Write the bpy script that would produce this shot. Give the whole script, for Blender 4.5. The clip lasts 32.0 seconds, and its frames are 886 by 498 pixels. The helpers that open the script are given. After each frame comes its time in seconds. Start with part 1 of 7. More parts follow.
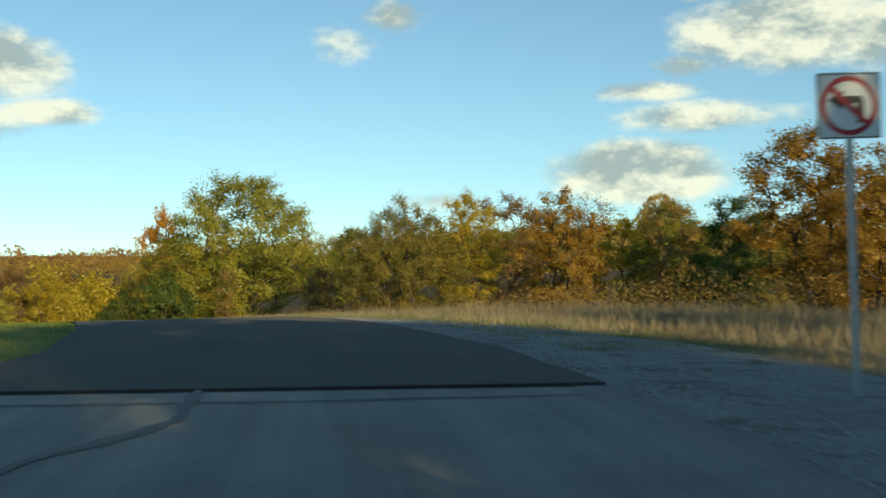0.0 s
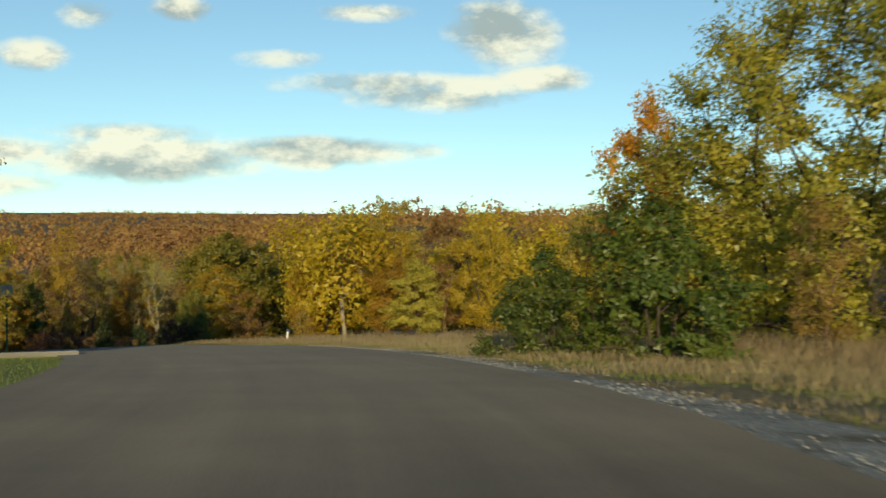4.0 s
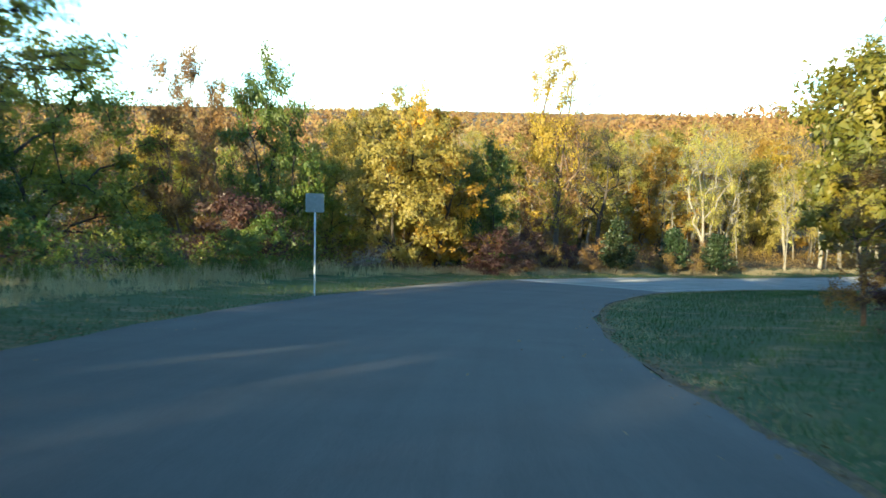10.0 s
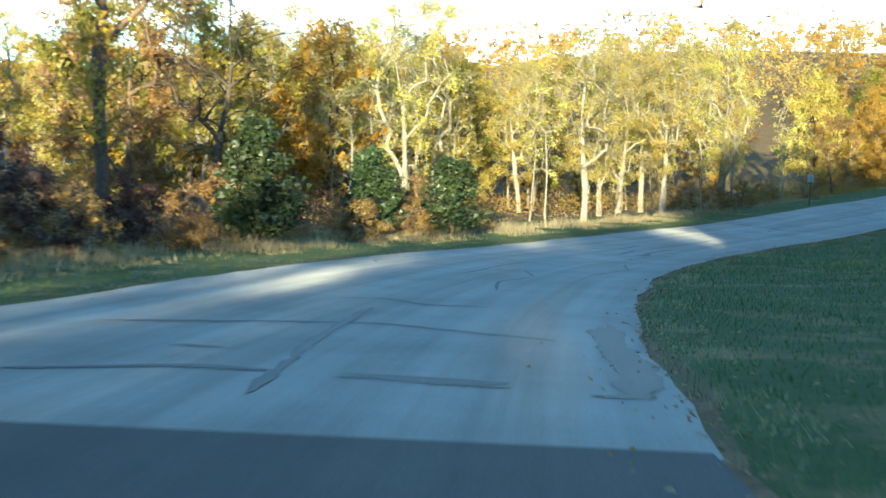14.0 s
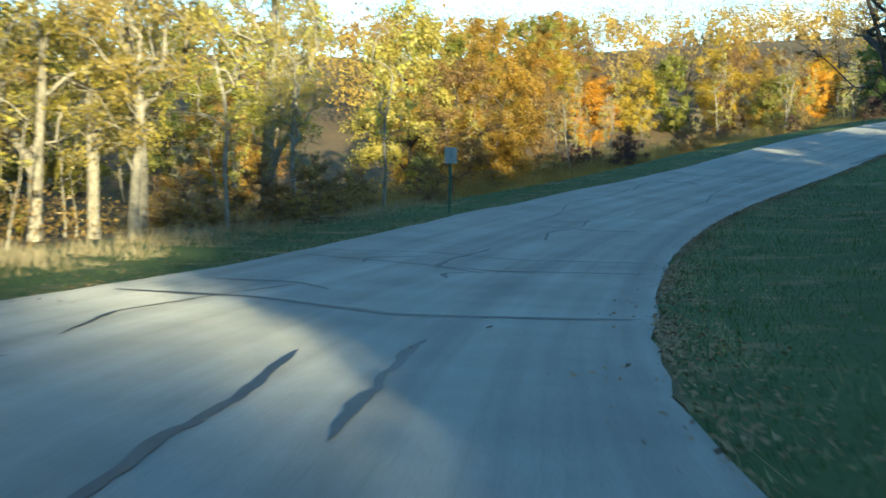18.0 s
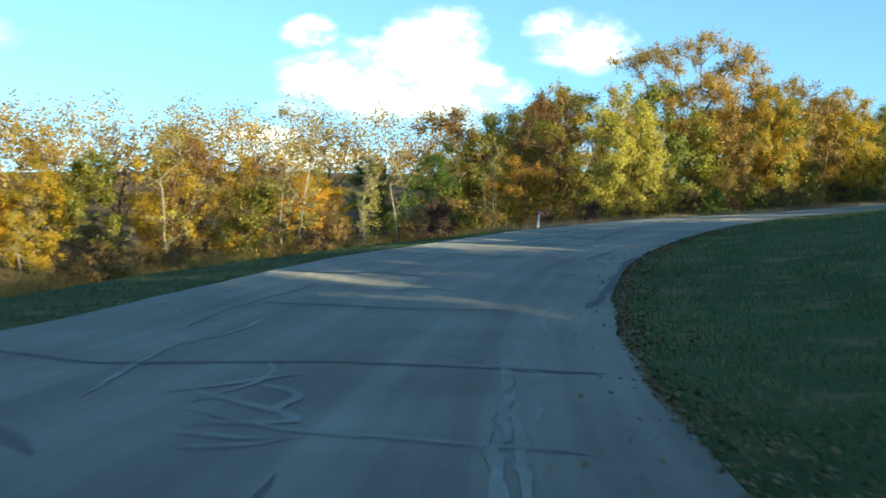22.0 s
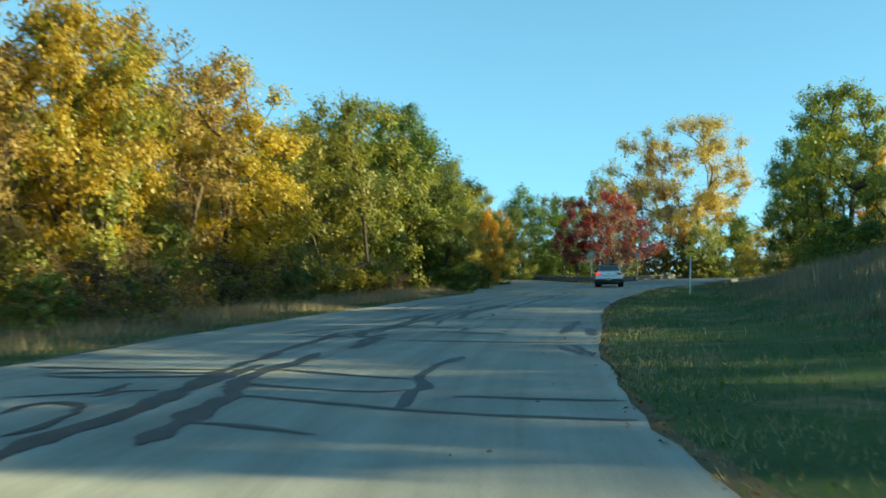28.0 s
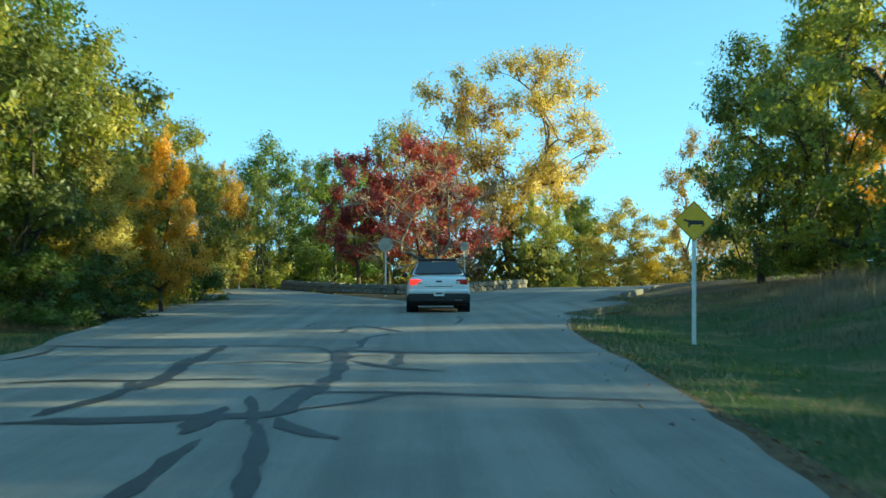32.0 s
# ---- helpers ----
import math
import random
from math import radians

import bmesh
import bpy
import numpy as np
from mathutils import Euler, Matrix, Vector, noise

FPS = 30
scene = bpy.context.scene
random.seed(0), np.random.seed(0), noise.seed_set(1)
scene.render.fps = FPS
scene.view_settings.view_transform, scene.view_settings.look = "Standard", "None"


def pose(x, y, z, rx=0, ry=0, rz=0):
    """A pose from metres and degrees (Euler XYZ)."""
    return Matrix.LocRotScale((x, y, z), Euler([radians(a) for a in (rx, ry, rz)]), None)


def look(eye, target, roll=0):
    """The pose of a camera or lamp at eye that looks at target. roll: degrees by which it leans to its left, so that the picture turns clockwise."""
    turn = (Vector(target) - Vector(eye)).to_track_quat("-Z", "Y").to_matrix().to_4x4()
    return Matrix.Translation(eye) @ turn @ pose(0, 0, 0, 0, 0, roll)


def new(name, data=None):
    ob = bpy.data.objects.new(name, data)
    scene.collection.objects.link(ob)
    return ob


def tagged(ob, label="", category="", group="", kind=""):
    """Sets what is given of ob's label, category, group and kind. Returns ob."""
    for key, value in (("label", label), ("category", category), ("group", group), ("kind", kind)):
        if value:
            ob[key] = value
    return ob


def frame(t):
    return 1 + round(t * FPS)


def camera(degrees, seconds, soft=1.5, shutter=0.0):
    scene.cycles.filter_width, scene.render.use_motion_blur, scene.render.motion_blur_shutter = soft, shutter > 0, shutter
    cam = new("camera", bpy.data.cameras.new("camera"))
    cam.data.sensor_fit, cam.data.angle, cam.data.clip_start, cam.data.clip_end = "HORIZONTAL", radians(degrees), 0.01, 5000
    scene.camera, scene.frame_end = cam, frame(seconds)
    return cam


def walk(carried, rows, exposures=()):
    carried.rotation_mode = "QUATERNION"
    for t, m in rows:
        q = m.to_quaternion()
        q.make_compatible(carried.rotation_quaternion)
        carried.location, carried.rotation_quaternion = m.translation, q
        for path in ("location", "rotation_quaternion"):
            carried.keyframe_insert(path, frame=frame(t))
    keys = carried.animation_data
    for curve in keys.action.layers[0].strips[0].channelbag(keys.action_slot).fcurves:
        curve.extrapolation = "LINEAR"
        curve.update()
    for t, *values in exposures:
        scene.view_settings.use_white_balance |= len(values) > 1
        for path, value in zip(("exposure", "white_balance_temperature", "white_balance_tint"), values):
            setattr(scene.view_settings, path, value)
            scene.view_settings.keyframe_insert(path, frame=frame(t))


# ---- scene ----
# ---- camera ----
cam = camera(42.6, 32.0, shutter=0.35)
METRES, EYE, TILT, LEAN, TURN = 380.0, 1.29, 0.0, 0.0, 0.0
ROWS = [
    (0.0, 0.0, 0.0, 0.0, 0.0, 0.0, -0.0),
    (0.5, -0.0011, 0.0168, -0.0002, 2.72, 0.16, -1.2),
    (1.0, -0.003, 0.0337, -0.0005, 6.11, 0.21, -1.4),
    (1.5, -0.0058, 0.0506, -0.001, 8.99, 0.17, -0.65),
    (2.0, -0.0097, 0.0663, -0.0014, 12.89, -0.66, -0.8),
    (2.5, -0.0141, 0.0817, -0.0019, 15.92, -1.27, -0.93),
    (3.0, -0.0191, 0.0971, -0.0026, 18.46, -1.39, -0.1),
    (3.5, -0.0249, 0.1123, -0.0035, 21.13, -1.65, 0.09),
    (4.0, -0.0316, 0.1272, -0.0045, 24.02, -2.02, -0.22),
    (4.5, -0.0389, 0.1415, -0.0056, 27.16, -2.44, -0.56),
    (6.5, -0.0734, 0.1917, -0.011, 40.06, -4.2, 0.45),
    (7.0, -0.0843, 0.2038, -0.0126, 43.3, -4.62, 0.32),
    (7.5, -0.0955, 0.2152, -0.0143, 46.43, -5.11, 0.4),
    (8.0, -0.1074, 0.2266, -0.0162, 48.61, -5.67, 0.57),
    (8.5, -0.1198, 0.2379, -0.018, 49.41, -6.17, -0.46),
    (9.0, -0.1325, 0.2493, -0.0199, 50.09, -6.39, -0.62),
    (9.5, -0.1453, 0.2607, -0.0219, 49.68, -6.71, -1.3),
    (10.0, -0.1577, 0.2722, -0.0239, 49.25, -7.06, -1.15),
    (10.5, -0.1704, 0.2837, -0.0261, 49.4, -7.48, -1.11),
    (11.0, -0.1828, 0.2955, -0.0284, 48.08, -7.76, -0.65),
    (11.5, -0.1948, 0.3076, -0.0309, 45.95, -8.04, -0.82),
    (12.0, -0.2063, 0.32, -0.033, 42.78, -8.32, -0.5),
    (12.5, -0.2167, 0.3329, -0.0351, 39.57, -8.58, -0.63),
    (13.0, -0.2258, 0.3454, -0.0372, 36.53, -8.63, -0.95),
    (13.5, -0.234, 0.3578, -0.039, 33.66, -8.75, -1.08),
    (14.0, -0.2413, 0.3702, -0.0408, 30.91, -8.75, -1.03),
    (14.5, -0.2482, 0.383, -0.0428, 28.19, -8.68, -1.51),
    (16.5, -0.2686, 0.4362, -0.0498, 17.11, -7.12, -1.32),
    (17.0, -0.2729, 0.4519, -0.0518, 14.01, -6.95, -2.22),
    (17.5, -0.2761, 0.4679, -0.0537, 10.76, -6.73, -2.31),
    (18.0, -0.2782, 0.4841, -0.0554, 7.34, -6.55, -1.51),
    (18.5, -0.2795, 0.5003, -0.0568, 3.7, -6.38, -0.83),
    (19.0, -0.2797, 0.5163, -0.0581, 0.09, -4.71, -1.53),
    (19.5, -0.2791, 0.5319, -0.0591, -3.75, -3.5, -1.53),
    (20.0, -0.2777, 0.5473, -0.0599, -7.44, -2.77, -0.77),
    (20.5, -0.2755, 0.5625, -0.0603, -11.01, -1.5, -1.24),
    (21.0, -0.2729, 0.5767, -0.0602, -14.28, 0.76, -2.89),
    (21.5, -0.2694, 0.591, -0.0601, -17.26, 1.95, -3.78),
    (22.0, -0.265, 0.6047, -0.0599, -19.87, 2.32, -1.78),
    (22.5, -0.2602, 0.6181, -0.0592, -21.97, 3.79, -2.23),
    (23.0, -0.2541, 0.6316, -0.0586, -24.25, 4.42, -0.3),
    (23.5, -0.248, 0.6447, -0.0576, -27.01, 5.27, -0.3),
    (24.0, -0.2414, 0.6574, -0.0561, -29.91, 6.15, -1.21),
    (24.5, -0.2336, 0.6702, -0.0546, -32.86, 7.1, -2.11),
    (26.5, -0.1955, 0.7178, -0.0482, -44.66, 7.97, -0.4),
    (27.0, -0.1847, 0.7279, -0.0465, -47.64, 8.2, -0.01),
    (27.5, -0.173, 0.7377, -0.0449, -50.67, 8.38, -0.41),
    (28.0, -0.1612, 0.7466, -0.0433, -53.63, 7.11, -0.48),
    (28.5, -0.1491, 0.7551, -0.0419, -56.48, 6.84, -0.13),
    (29.0, -0.1367, 0.7635, -0.0404, -58.96, 6.77, 0.48),
    (29.5, -0.1244, 0.7711, -0.0389, -59.44, 6.82, -0.24),
    (30.0, -0.1114, 0.7786, -0.0373, -60.68, 6.98, -0.03),
    (30.5, -0.0984, 0.7859, -0.0356, -62.49, 7.0, 0.45),
    (31.0, -0.0851, 0.7933, -0.0339, -64.07, 7.12, 0.66),
    (31.5, -0.0718, 0.8, -0.0322, -64.72, 7.1, 0.85),
    (32.0, -0.0587, 0.8065, -0.0306, -65.08, 7.17, 0.41),
]
walk(cam, [(t, pose(0, 0, EYE, TILT, LEAN, TURN) @ pose(METRES * x, METRES * y, METRES * z, 90 + pitch, roll, yaw)) for t, x, y, z, yaw, pitch, roll in ROWS],
     exposures=[(0, 0.15, 7600, -9), (4.5, 0.1, 7800, -6), (7.0, 0.75, 7200, -6), (8.0, 1.2, 6800, -8), (9.0, 1.65, 6500, -9), (11.0, 2.1, 6200, -11), (13.0, 2.45, 6100, -13), (14.5, 2.2, 6100, -13), (16.5, 2.0, 6200, -16), (19.0, 1.75, 6300, -16), (21.0, 1.45, 6800, -10), (23.0, 1.15, 6800, -20), (24.5, 1.15, 7000, -24), (27.0, 1.4, 7100, -26), (29.0, 1.45, 7100, -28), (32.0, 1.7, 6900, -29)])

# ---- sky, sun ----
SUN_UP, SUN_TURN = 12.0, 24.5      # degrees: height, and the way the shadows point, counted left from +y
world = bpy.data.worlds.new("sky")
scene.world = world
world.use_nodes = True
wn, wl = world.node_tree.nodes, world.node_tree.links
wn.clear()
sky = wn.new("ShaderNodeTexSky")
sky.sky_type = "NISHITA"
sky.sun_disc = False
sky.sun_elevation = radians(SUN_UP)
sky.sun_rotation = radians(180 - SUN_TURN)
sky.altitude, sky.air_density, sky.dust_density, sky.ozone_density = 300, 0.82, 0.0, 2.8
aim, higher = wn.new("ShaderNodeTexCoord"), wn.new("ShaderNodeVectorMath")
higher.operation = "MULTIPLY_ADD"
higher.inputs[1].default_value, higher.inputs[2].default_value = (1, 1, 0.95), (0, 0, 0.05)
wl.new(aim.outputs["Generated"], higher.inputs[0])
wl.new(higher.outputs[0], sky.inputs["Vector"])
bg = wn.new("ShaderNodeBackground")
bg.inputs["Strength"].default_value = 0.15
wo = wn.new("ShaderNodeOutputWorld")
wl.new(bg.outputs[0], wo.inputs[0])


def wmath(op, a, b=None, c=None):
    m = wn.new("ShaderNodeMath")
    m.operation = op
    for sock, v in zip(m.inputs, (a, b, c)):
        if v is None:
            continue
        if isinstance(v, (int, float)):
            sock.default_value = v
        else:
            wl.new(v, sock)
    return m.outputs[0]


w_dir = wn.new("ShaderNodeTexCoord").outputs["Generated"]


def cloud_noise(lift, scale, detail):
    mp = wn.new("ShaderNodeMapping")
    mp.inputs["Location"].default_value = (3.1, 7.7, 1.3 + lift * scale)
    mp.inputs["Scale"].default_value = (scale, scale, scale * 1.9)
    wl.new(w_dir, mp.inputs[0])
    t = wn.new("ShaderNodeTexNoise")
    t.inputs["Scale"].default_value, t.inputs["Detail"].default_value, t.inputs["Roughness"].default_value = 1.0, detail, 0.62
    wl.new(mp.outputs[0], t.inputs["Vector"])
    return t.outputs["Fac"]


heap = wmath("ADD", -0.4, 0.0)


def cloud(yaw_, up_, hw_, hh_, weight_):
    """A soft heap of cloud: yaw to the left of +y, height, half width, half height, in degrees, and weight."""
    global heap
    c_ = Vector((-math.sin(radians(yaw_)) * math.cos(radians(up_)), math.cos(radians(yaw_)) * math.cos(radians(up_)), math.sin(radians(up_))))
    side_ = Vector((math.cos(radians(yaw_)), math.sin(radians(yaw_)), 0))
    sub_ = wn.new("ShaderNodeVectorMath")
    sub_.operation = "SUBTRACT"
    sub_.inputs[1].default_value = c_
    wl.new(w_dir, sub_.inputs[0])
    terms = []
    for axis_, half_ in ((side_ / radians(hw_), 1), (Vector((0, 0, 1)) / radians(hh_), 1), (c_ * 1.6, 1)):
        dot_ = wn.new("ShaderNodeVectorMath")
        dot_.operation = "DOT_PRODUCT"
        dot_.inputs[1].default_value = axis_
        wl.new(sub_.outputs[0], dot_.inputs[0])
        terms.append(wmath("MULTIPLY", dot_.outputs["Value"], dot_.outputs["Value"]))
    far_ = wmath("ADD", wmath("ADD", terms[0], terms[1]), terms[2])
    body = wmath("MULTIPLY_ADD", far_, -0.55 * weight_, 0.55 * weight_)
    heap = wmath("MAXIMUM", heap, body)


cloud(-9.5, 3.8, 5.4, 1.8, 2.29)
cloud(-16.5, 10.6, 5.4, 2.3, 1.89)
cloud(19.3, 6.5, 2.6, 0.7, 1.08)
cloud(4.9, 10.3, 2.1, 1.3, 1.35)
cloud(-13.0, 6.5, 4.8, 0.9, 1.22)
cloud(-0.5, 2.4, 3.4, 0.6, 1.08)
cloud(-20.6, 10.1, 2.3, 1.7, 1.49)
cloud(21.1, 8.7, 3.3, 1.9, 2.03)
cloud(38.9, 2.4, 7.4, 1.4, 1.76)
cloud(30.4, 2.9, 6.6, 0.9, 2.03)
cloud(25.9, 6.2, 7.4, 0.7, 1.22)
cloud(41.4, 9.2, 1.7, 0.8, 1.35)
cloud(44.0, 7.2, 1.9, 0.9, 1.35)
cloud(32.3, 7.4, 2.3, 0.6, 1.22)
cloud(27.8, 9.7, 2.6, 0.5, 1.22)
cloud(37.0, 9.6, 1.7, 0.7, 1.22)
cloud(59.4, 3.0, 4.0, 1.1, 1.89)
cloud(48.5, 2.7, 9.4, 0.9, 2.03)
cloud(30.3, 2.8, 5.1, 1.0, 2.03)
cloud(40.0, 3.6, 5.7, 0.7, 1.22)
cloud(56.6, 6.3, 1.7, 0.9, 1.08)
cloud(52.6, 4.4, 4.6, 0.6, 1.08)
cloud(25.1, 5.7, 5.1, 0.9, 1.22)
cloud(47.1, 1.1, 7.4, 0.6, 0.94)
cloud(-19.0, 12.8, 2.8, 2.2, 1.76)
cloud(-26.4, 12.9, 3.0, 1.8, 1.7)
cloud(-12.8, 12.8, 1.7, 1.0, 1.49)
cloud(-17.8, 10.0, 2.0, 1.0, 1.35)
cloud(-11.9, 8.9, 1.7, 0.6, 1.22)
cloud(-21.5, 10.3, 2.8, 0.9, 1.4)
cloud(-12.6, 12.8, 1.7, 1.0, 1.35)
cloud(2.9, 11.5, 2.1, 1.0, 1.35)
cloud(-9.8, 7.8, 3.4, 0.6, 1.22)
n1, n2 = cloud_noise(0.0, 11.0, 7), cloud_noise(0.035, 11.0, 7)
wisp = cloud_noise(0.0, 3.2, 6)
cover = wmath("MULTIPLY_ADD", wmath("SUBTRACT", n1, 0.5), 2.3, heap)
cover = wmath("MULTIPLY_ADD", wmath("SUBTRACT", wisp, 0.5), 0.5, cover)
dense = wn.new("ShaderNodeMapRange")
dense.interpolation_type = "SMOOTHSTEP"
dense.inputs["From Min"].default_value, dense.inputs["From Max"].default_value = 0.0, 0.85
wl.new(cover, dense.inputs[0])
shade = wn.new("ShaderNodeMapRange")
shade.inputs["From Min"].default_value, shade.inputs["From Max"].default_value = -0.07, 0.09
wl.new(wmath("SUBTRACT", n1, n2), shade.inputs[0])
tone = wn.new("ShaderNodeMix")
tone.data_type = "RGBA"
tone.inputs[6].default_value, tone.inputs[7].default_value = (2.4, 2.85, 3.3, 1), (5.9, 5.8, 5.5, 1)
wl.new(shade.outputs[0], tone.inputs[0])
both = wn.new("ShaderNodeMix")
both.data_type = "RGBA"
wl.new(wmath("MULTIPLY", dense.outputs[0], 0.92), both.inputs[0])
wl.new(sky.outputs[0], both.inputs[6])
wl.new(tone.outputs[2], both.inputs[7])
wl.new(both.outputs[2], bg.inputs[0])
sun_data = bpy.data.lights.new("sun", "SUN")
sun_data.energy, sun_data.angle, sun_data.color = 4.4, radians(0.6), (1.0, 0.8, 0.55)
sun = new("sun", sun_data)
_d = Vector((-math.sin(radians(SUN_TURN)) * math.cos(radians(SUN_UP)), math.cos(radians(SUN_TURN)) * math.cos(radians(SUN_UP)), -math.sin(radians(SUN_UP))))
sun.matrix_world = look(-_d * 200, (0, 0, 0))


# ---- materials ----
def material(name, rough=0.8, spec=0.3, metal=0.0):
    m = bpy.data.materials.new(name)
    m.use_nodes = True
    b = m.node_tree.nodes["Principled BSDF"]
    b.inputs["Roughness"].default_value = rough
    b.inputs["Specular IOR Level"].default_value = spec
    b.inputs["Metallic"].default_value = metal
    return m, m.node_tree.nodes, m.node_tree.links, b


def coords(n, l, scale, stretch=(1, 1, 1), kind="Object"):
    tc = n.new("ShaderNodeTexCoord")
    mp = n.new("ShaderNodeMapping")
    mp.inputs["Scale"].default_value = [scale * k for k in stretch]
    l.new(tc.outputs[kind], mp.inputs[0])
    return mp.outputs[0]


def noise_at(n, l, scale, detail=4, rough=0.6, stretch=(1, 1, 1), kind="Object"):
    t = n.new("ShaderNodeTexNoise")
    t.inputs["Scale"].default_value = 1.0
    t.inputs["Detail"].default_value = detail
    t.inputs["Roughness"].default_value = rough
    l.new(coords(n, l, scale, stretch, kind), t.inputs["Vector"])
    return t.outputs["Fac"]


def ramp(n, l, fac, stops, mode="LINEAR"):
    r = n.new("ShaderNodeValToRGB")
    r.color_ramp.interpolation = mode
    e = r.color_ramp.elements
    while len(e) < len(stops):
        e.new(0.5)
    for k, (pos, col) in zip(e, stops):
        k.position = pos
        k.color = (*col, 1) if len(col) == 3 else col
    l.new(fac, r.inputs[0])
    return r.outputs[0]


def mix(n, l, fac, a, b, mode="MIX"):
    m = n.new("ShaderNodeMix")
    m.data_type, m.blend_type = "RGBA", mode
    for sock, v in ((m.inputs[0], fac), (m.inputs[6], a), (m.inputs[7], b)):
        if isinstance(v, (int, float)):
            sock.default_value = v
        elif isinstance(v, tuple):
            sock.default_value = (*v, 1)
        else:
            l.new(v, sock)
    return m.outputs[2]


def bump(n, l, b, height, strength=0.3, dist=0.02):
    k = n.new("ShaderNodeBump")
    k.inputs["Strength"].default_value, k.inputs["Distance"].default_value = strength, dist
    l.new(height, k.inputs["Height"])
    l.new(k.outputs[0], b.inputs["Normal"])


def surface(name, dark, light, grain, blotch, rough=0.85, bumpy=0.3, dist=0.01, third=None, spec=0.3, metal=0.0, kind="Object"):
    """Two-scale mottled surface: fine grain between dark and light, broad stains over it."""
    m, n, l, b = material(name, rough, spec, metal)
    fine = noise_at(n, l, grain, 6, 0.7, kind=kind)
    col = ramp(n, l, fine, [(0.3, dark), (0.7, light)])
    broad = noise_at(n, l, blotch, 4, 0.6, kind=kind)
    tint = ramp(n, l, broad, [(0.3, (0.72, 0.72, 0.72)), (0.7, (1.12, 1.12, 1.12))])
    col = mix(n, l, 1.0, col, tint, "MULTIPLY")
    if third:
        patch = noise_at(n, l, blotch * 2.7, 5, 0.65, kind=kind)
        col = mix(n, l, ramp(n, l, patch, [(0.52, (0, 0, 0)), (0.66, (1, 1, 1))]), col, third)
    l.new(col, b.inputs["Base Color"])
    if bumpy:
        bump(n, l, b, fine, bumpy, dist)
    return m


def leaf_material(name, cols, clump=0.5, through_light=0.5):
    """Leaves: hue varies from leaf to leaf, from clump to clump and from tree to tree."""
    m = bpy.data.materials.new(name)
    m.use_nodes = True
    n, l = m.node_tree.nodes, m.node_tree.links
    n.clear()
    geo, info = n.new("ShaderNodeNewGeometry"), n.new("ShaderNodeObjectInfo")
    cl = noise_at(n, l, clump, 3, 0.6)
    add = n.new("ShaderNodeMath")
    add.operation = "MULTIPLY_ADD"
    add.inputs[1].default_value = 0.24
    l.new(geo.outputs["Random Per Island"], add.inputs[0])
    sub = n.new("ShaderNodeMath")
    sub.operation = "MULTIPLY_ADD"
    sub.inputs[1].default_value, sub.inputs[2].default_value = 1.35, -0.3
    l.new(cl, sub.inputs[0])
    l.new(sub.outputs[0], add.inputs[2])
    step = 1.0 / (len(cols) - 1)
    col = ramp(n, l, add.outputs[0], [(i * step, c) for i, c in enumerate(cols)])
    hsv = n.new("ShaderNodeHueSaturation")
    l.new(col, hsv.inputs["Color"])
    mr = n.new("ShaderNodeMapRange")
    mr.inputs["To Min"].default_value, mr.inputs["To Max"].default_value = 0.482, 0.518
    l.new(info.outputs["Random"], mr.inputs[0])
    l.new(mr.outputs[0], hsv.inputs["Hue"])
    mv = n.new("ShaderNodeMapRange")
    mv.inputs["To Min"].default_value, mv.inputs["To Max"].default_value = 0.8, 1.2
    l.new(info.outputs["Random"], mv.inputs[0])
    l.new(mv.outputs[0], hsv.inputs["Value"])
    d, t, g = n.new("ShaderNodeBsdfDiffuse"), n.new("ShaderNodeBsdfTranslucent"), n.new("ShaderNodeBsdfGlossy")
    g.inputs["Roughness"].default_value = 0.5
    mx, mg, o = n.new("ShaderNodeMixShader"), n.new("ShaderNodeMixShader"), n.new("ShaderNodeOutputMaterial")
    mx.inputs[0].default_value, mg.inputs[0].default_value = through_light, 0.04
    l.new(hsv.outputs[0], d.inputs[0])
    l.new(hsv.outputs[0], t.inputs[0])
    l.new(d.outputs[0], mx.inputs[1])
    l.new(t.outputs[0], mx.inputs[2])
    l.new(mx.outputs[0], mg.inputs[1])
    l.new(g.outputs[0], mg.inputs[2])
    l.new(mg.outputs[0], o.inputs[0])
    return m


def plain(name, col, rough=0.5, metal=0.0, spec=0.4, vary=0.12, scale=6.0):
    m, n, l, b = material(name, rough, spec, metal)
    f = noise_at(n, l, scale, 5, 0.65)
    lo, hi = tuple(c * (1 - vary) for c in col), tuple(min(1, c * (1 + vary)) for c in col)
    l.new(ramp(n, l, f, [(0.3, lo), (0.7, hi)]), b.inputs["Base Color"])
    return m


def road_material(name, dark, light, streak):
    """Asphalt: stone grain, tyre tracks along the lane and broad patches."""
    m, n, l, b = material(name, 0.82, 0.25)
    b.inputs["Diffuse Roughness"].default_value = 1.0
    fine = noise_at(n, l, 55, 4, 0.75)
    col = ramp(n, l, fine, [(0.3, dark), (0.72, light)])
    broad = noise_at(n, l, 0.35, 5, 0.6)
    col = mix(n, l, 1.0, col, ramp(n, l, broad, [(0.3, (0.8, 0.8, 0.8)), (0.7, (1.15, 1.15, 1.15))]), "MULTIPLY")
    uv = noise_at(n, l, 1.0, 4, 0.6, (1.6, 0.03, 1), "UV")
    col = mix(n, l, 1.0, col, ramp(n, l, uv, [(0.35, (1 - streak,) * 3), (0.65, (1 + streak,) * 3)]), "MULTIPLY")
    l.new(col, b.inputs["Base Color"])
    bump(n, l, b, fine, 0.35, 0.006)
    return m


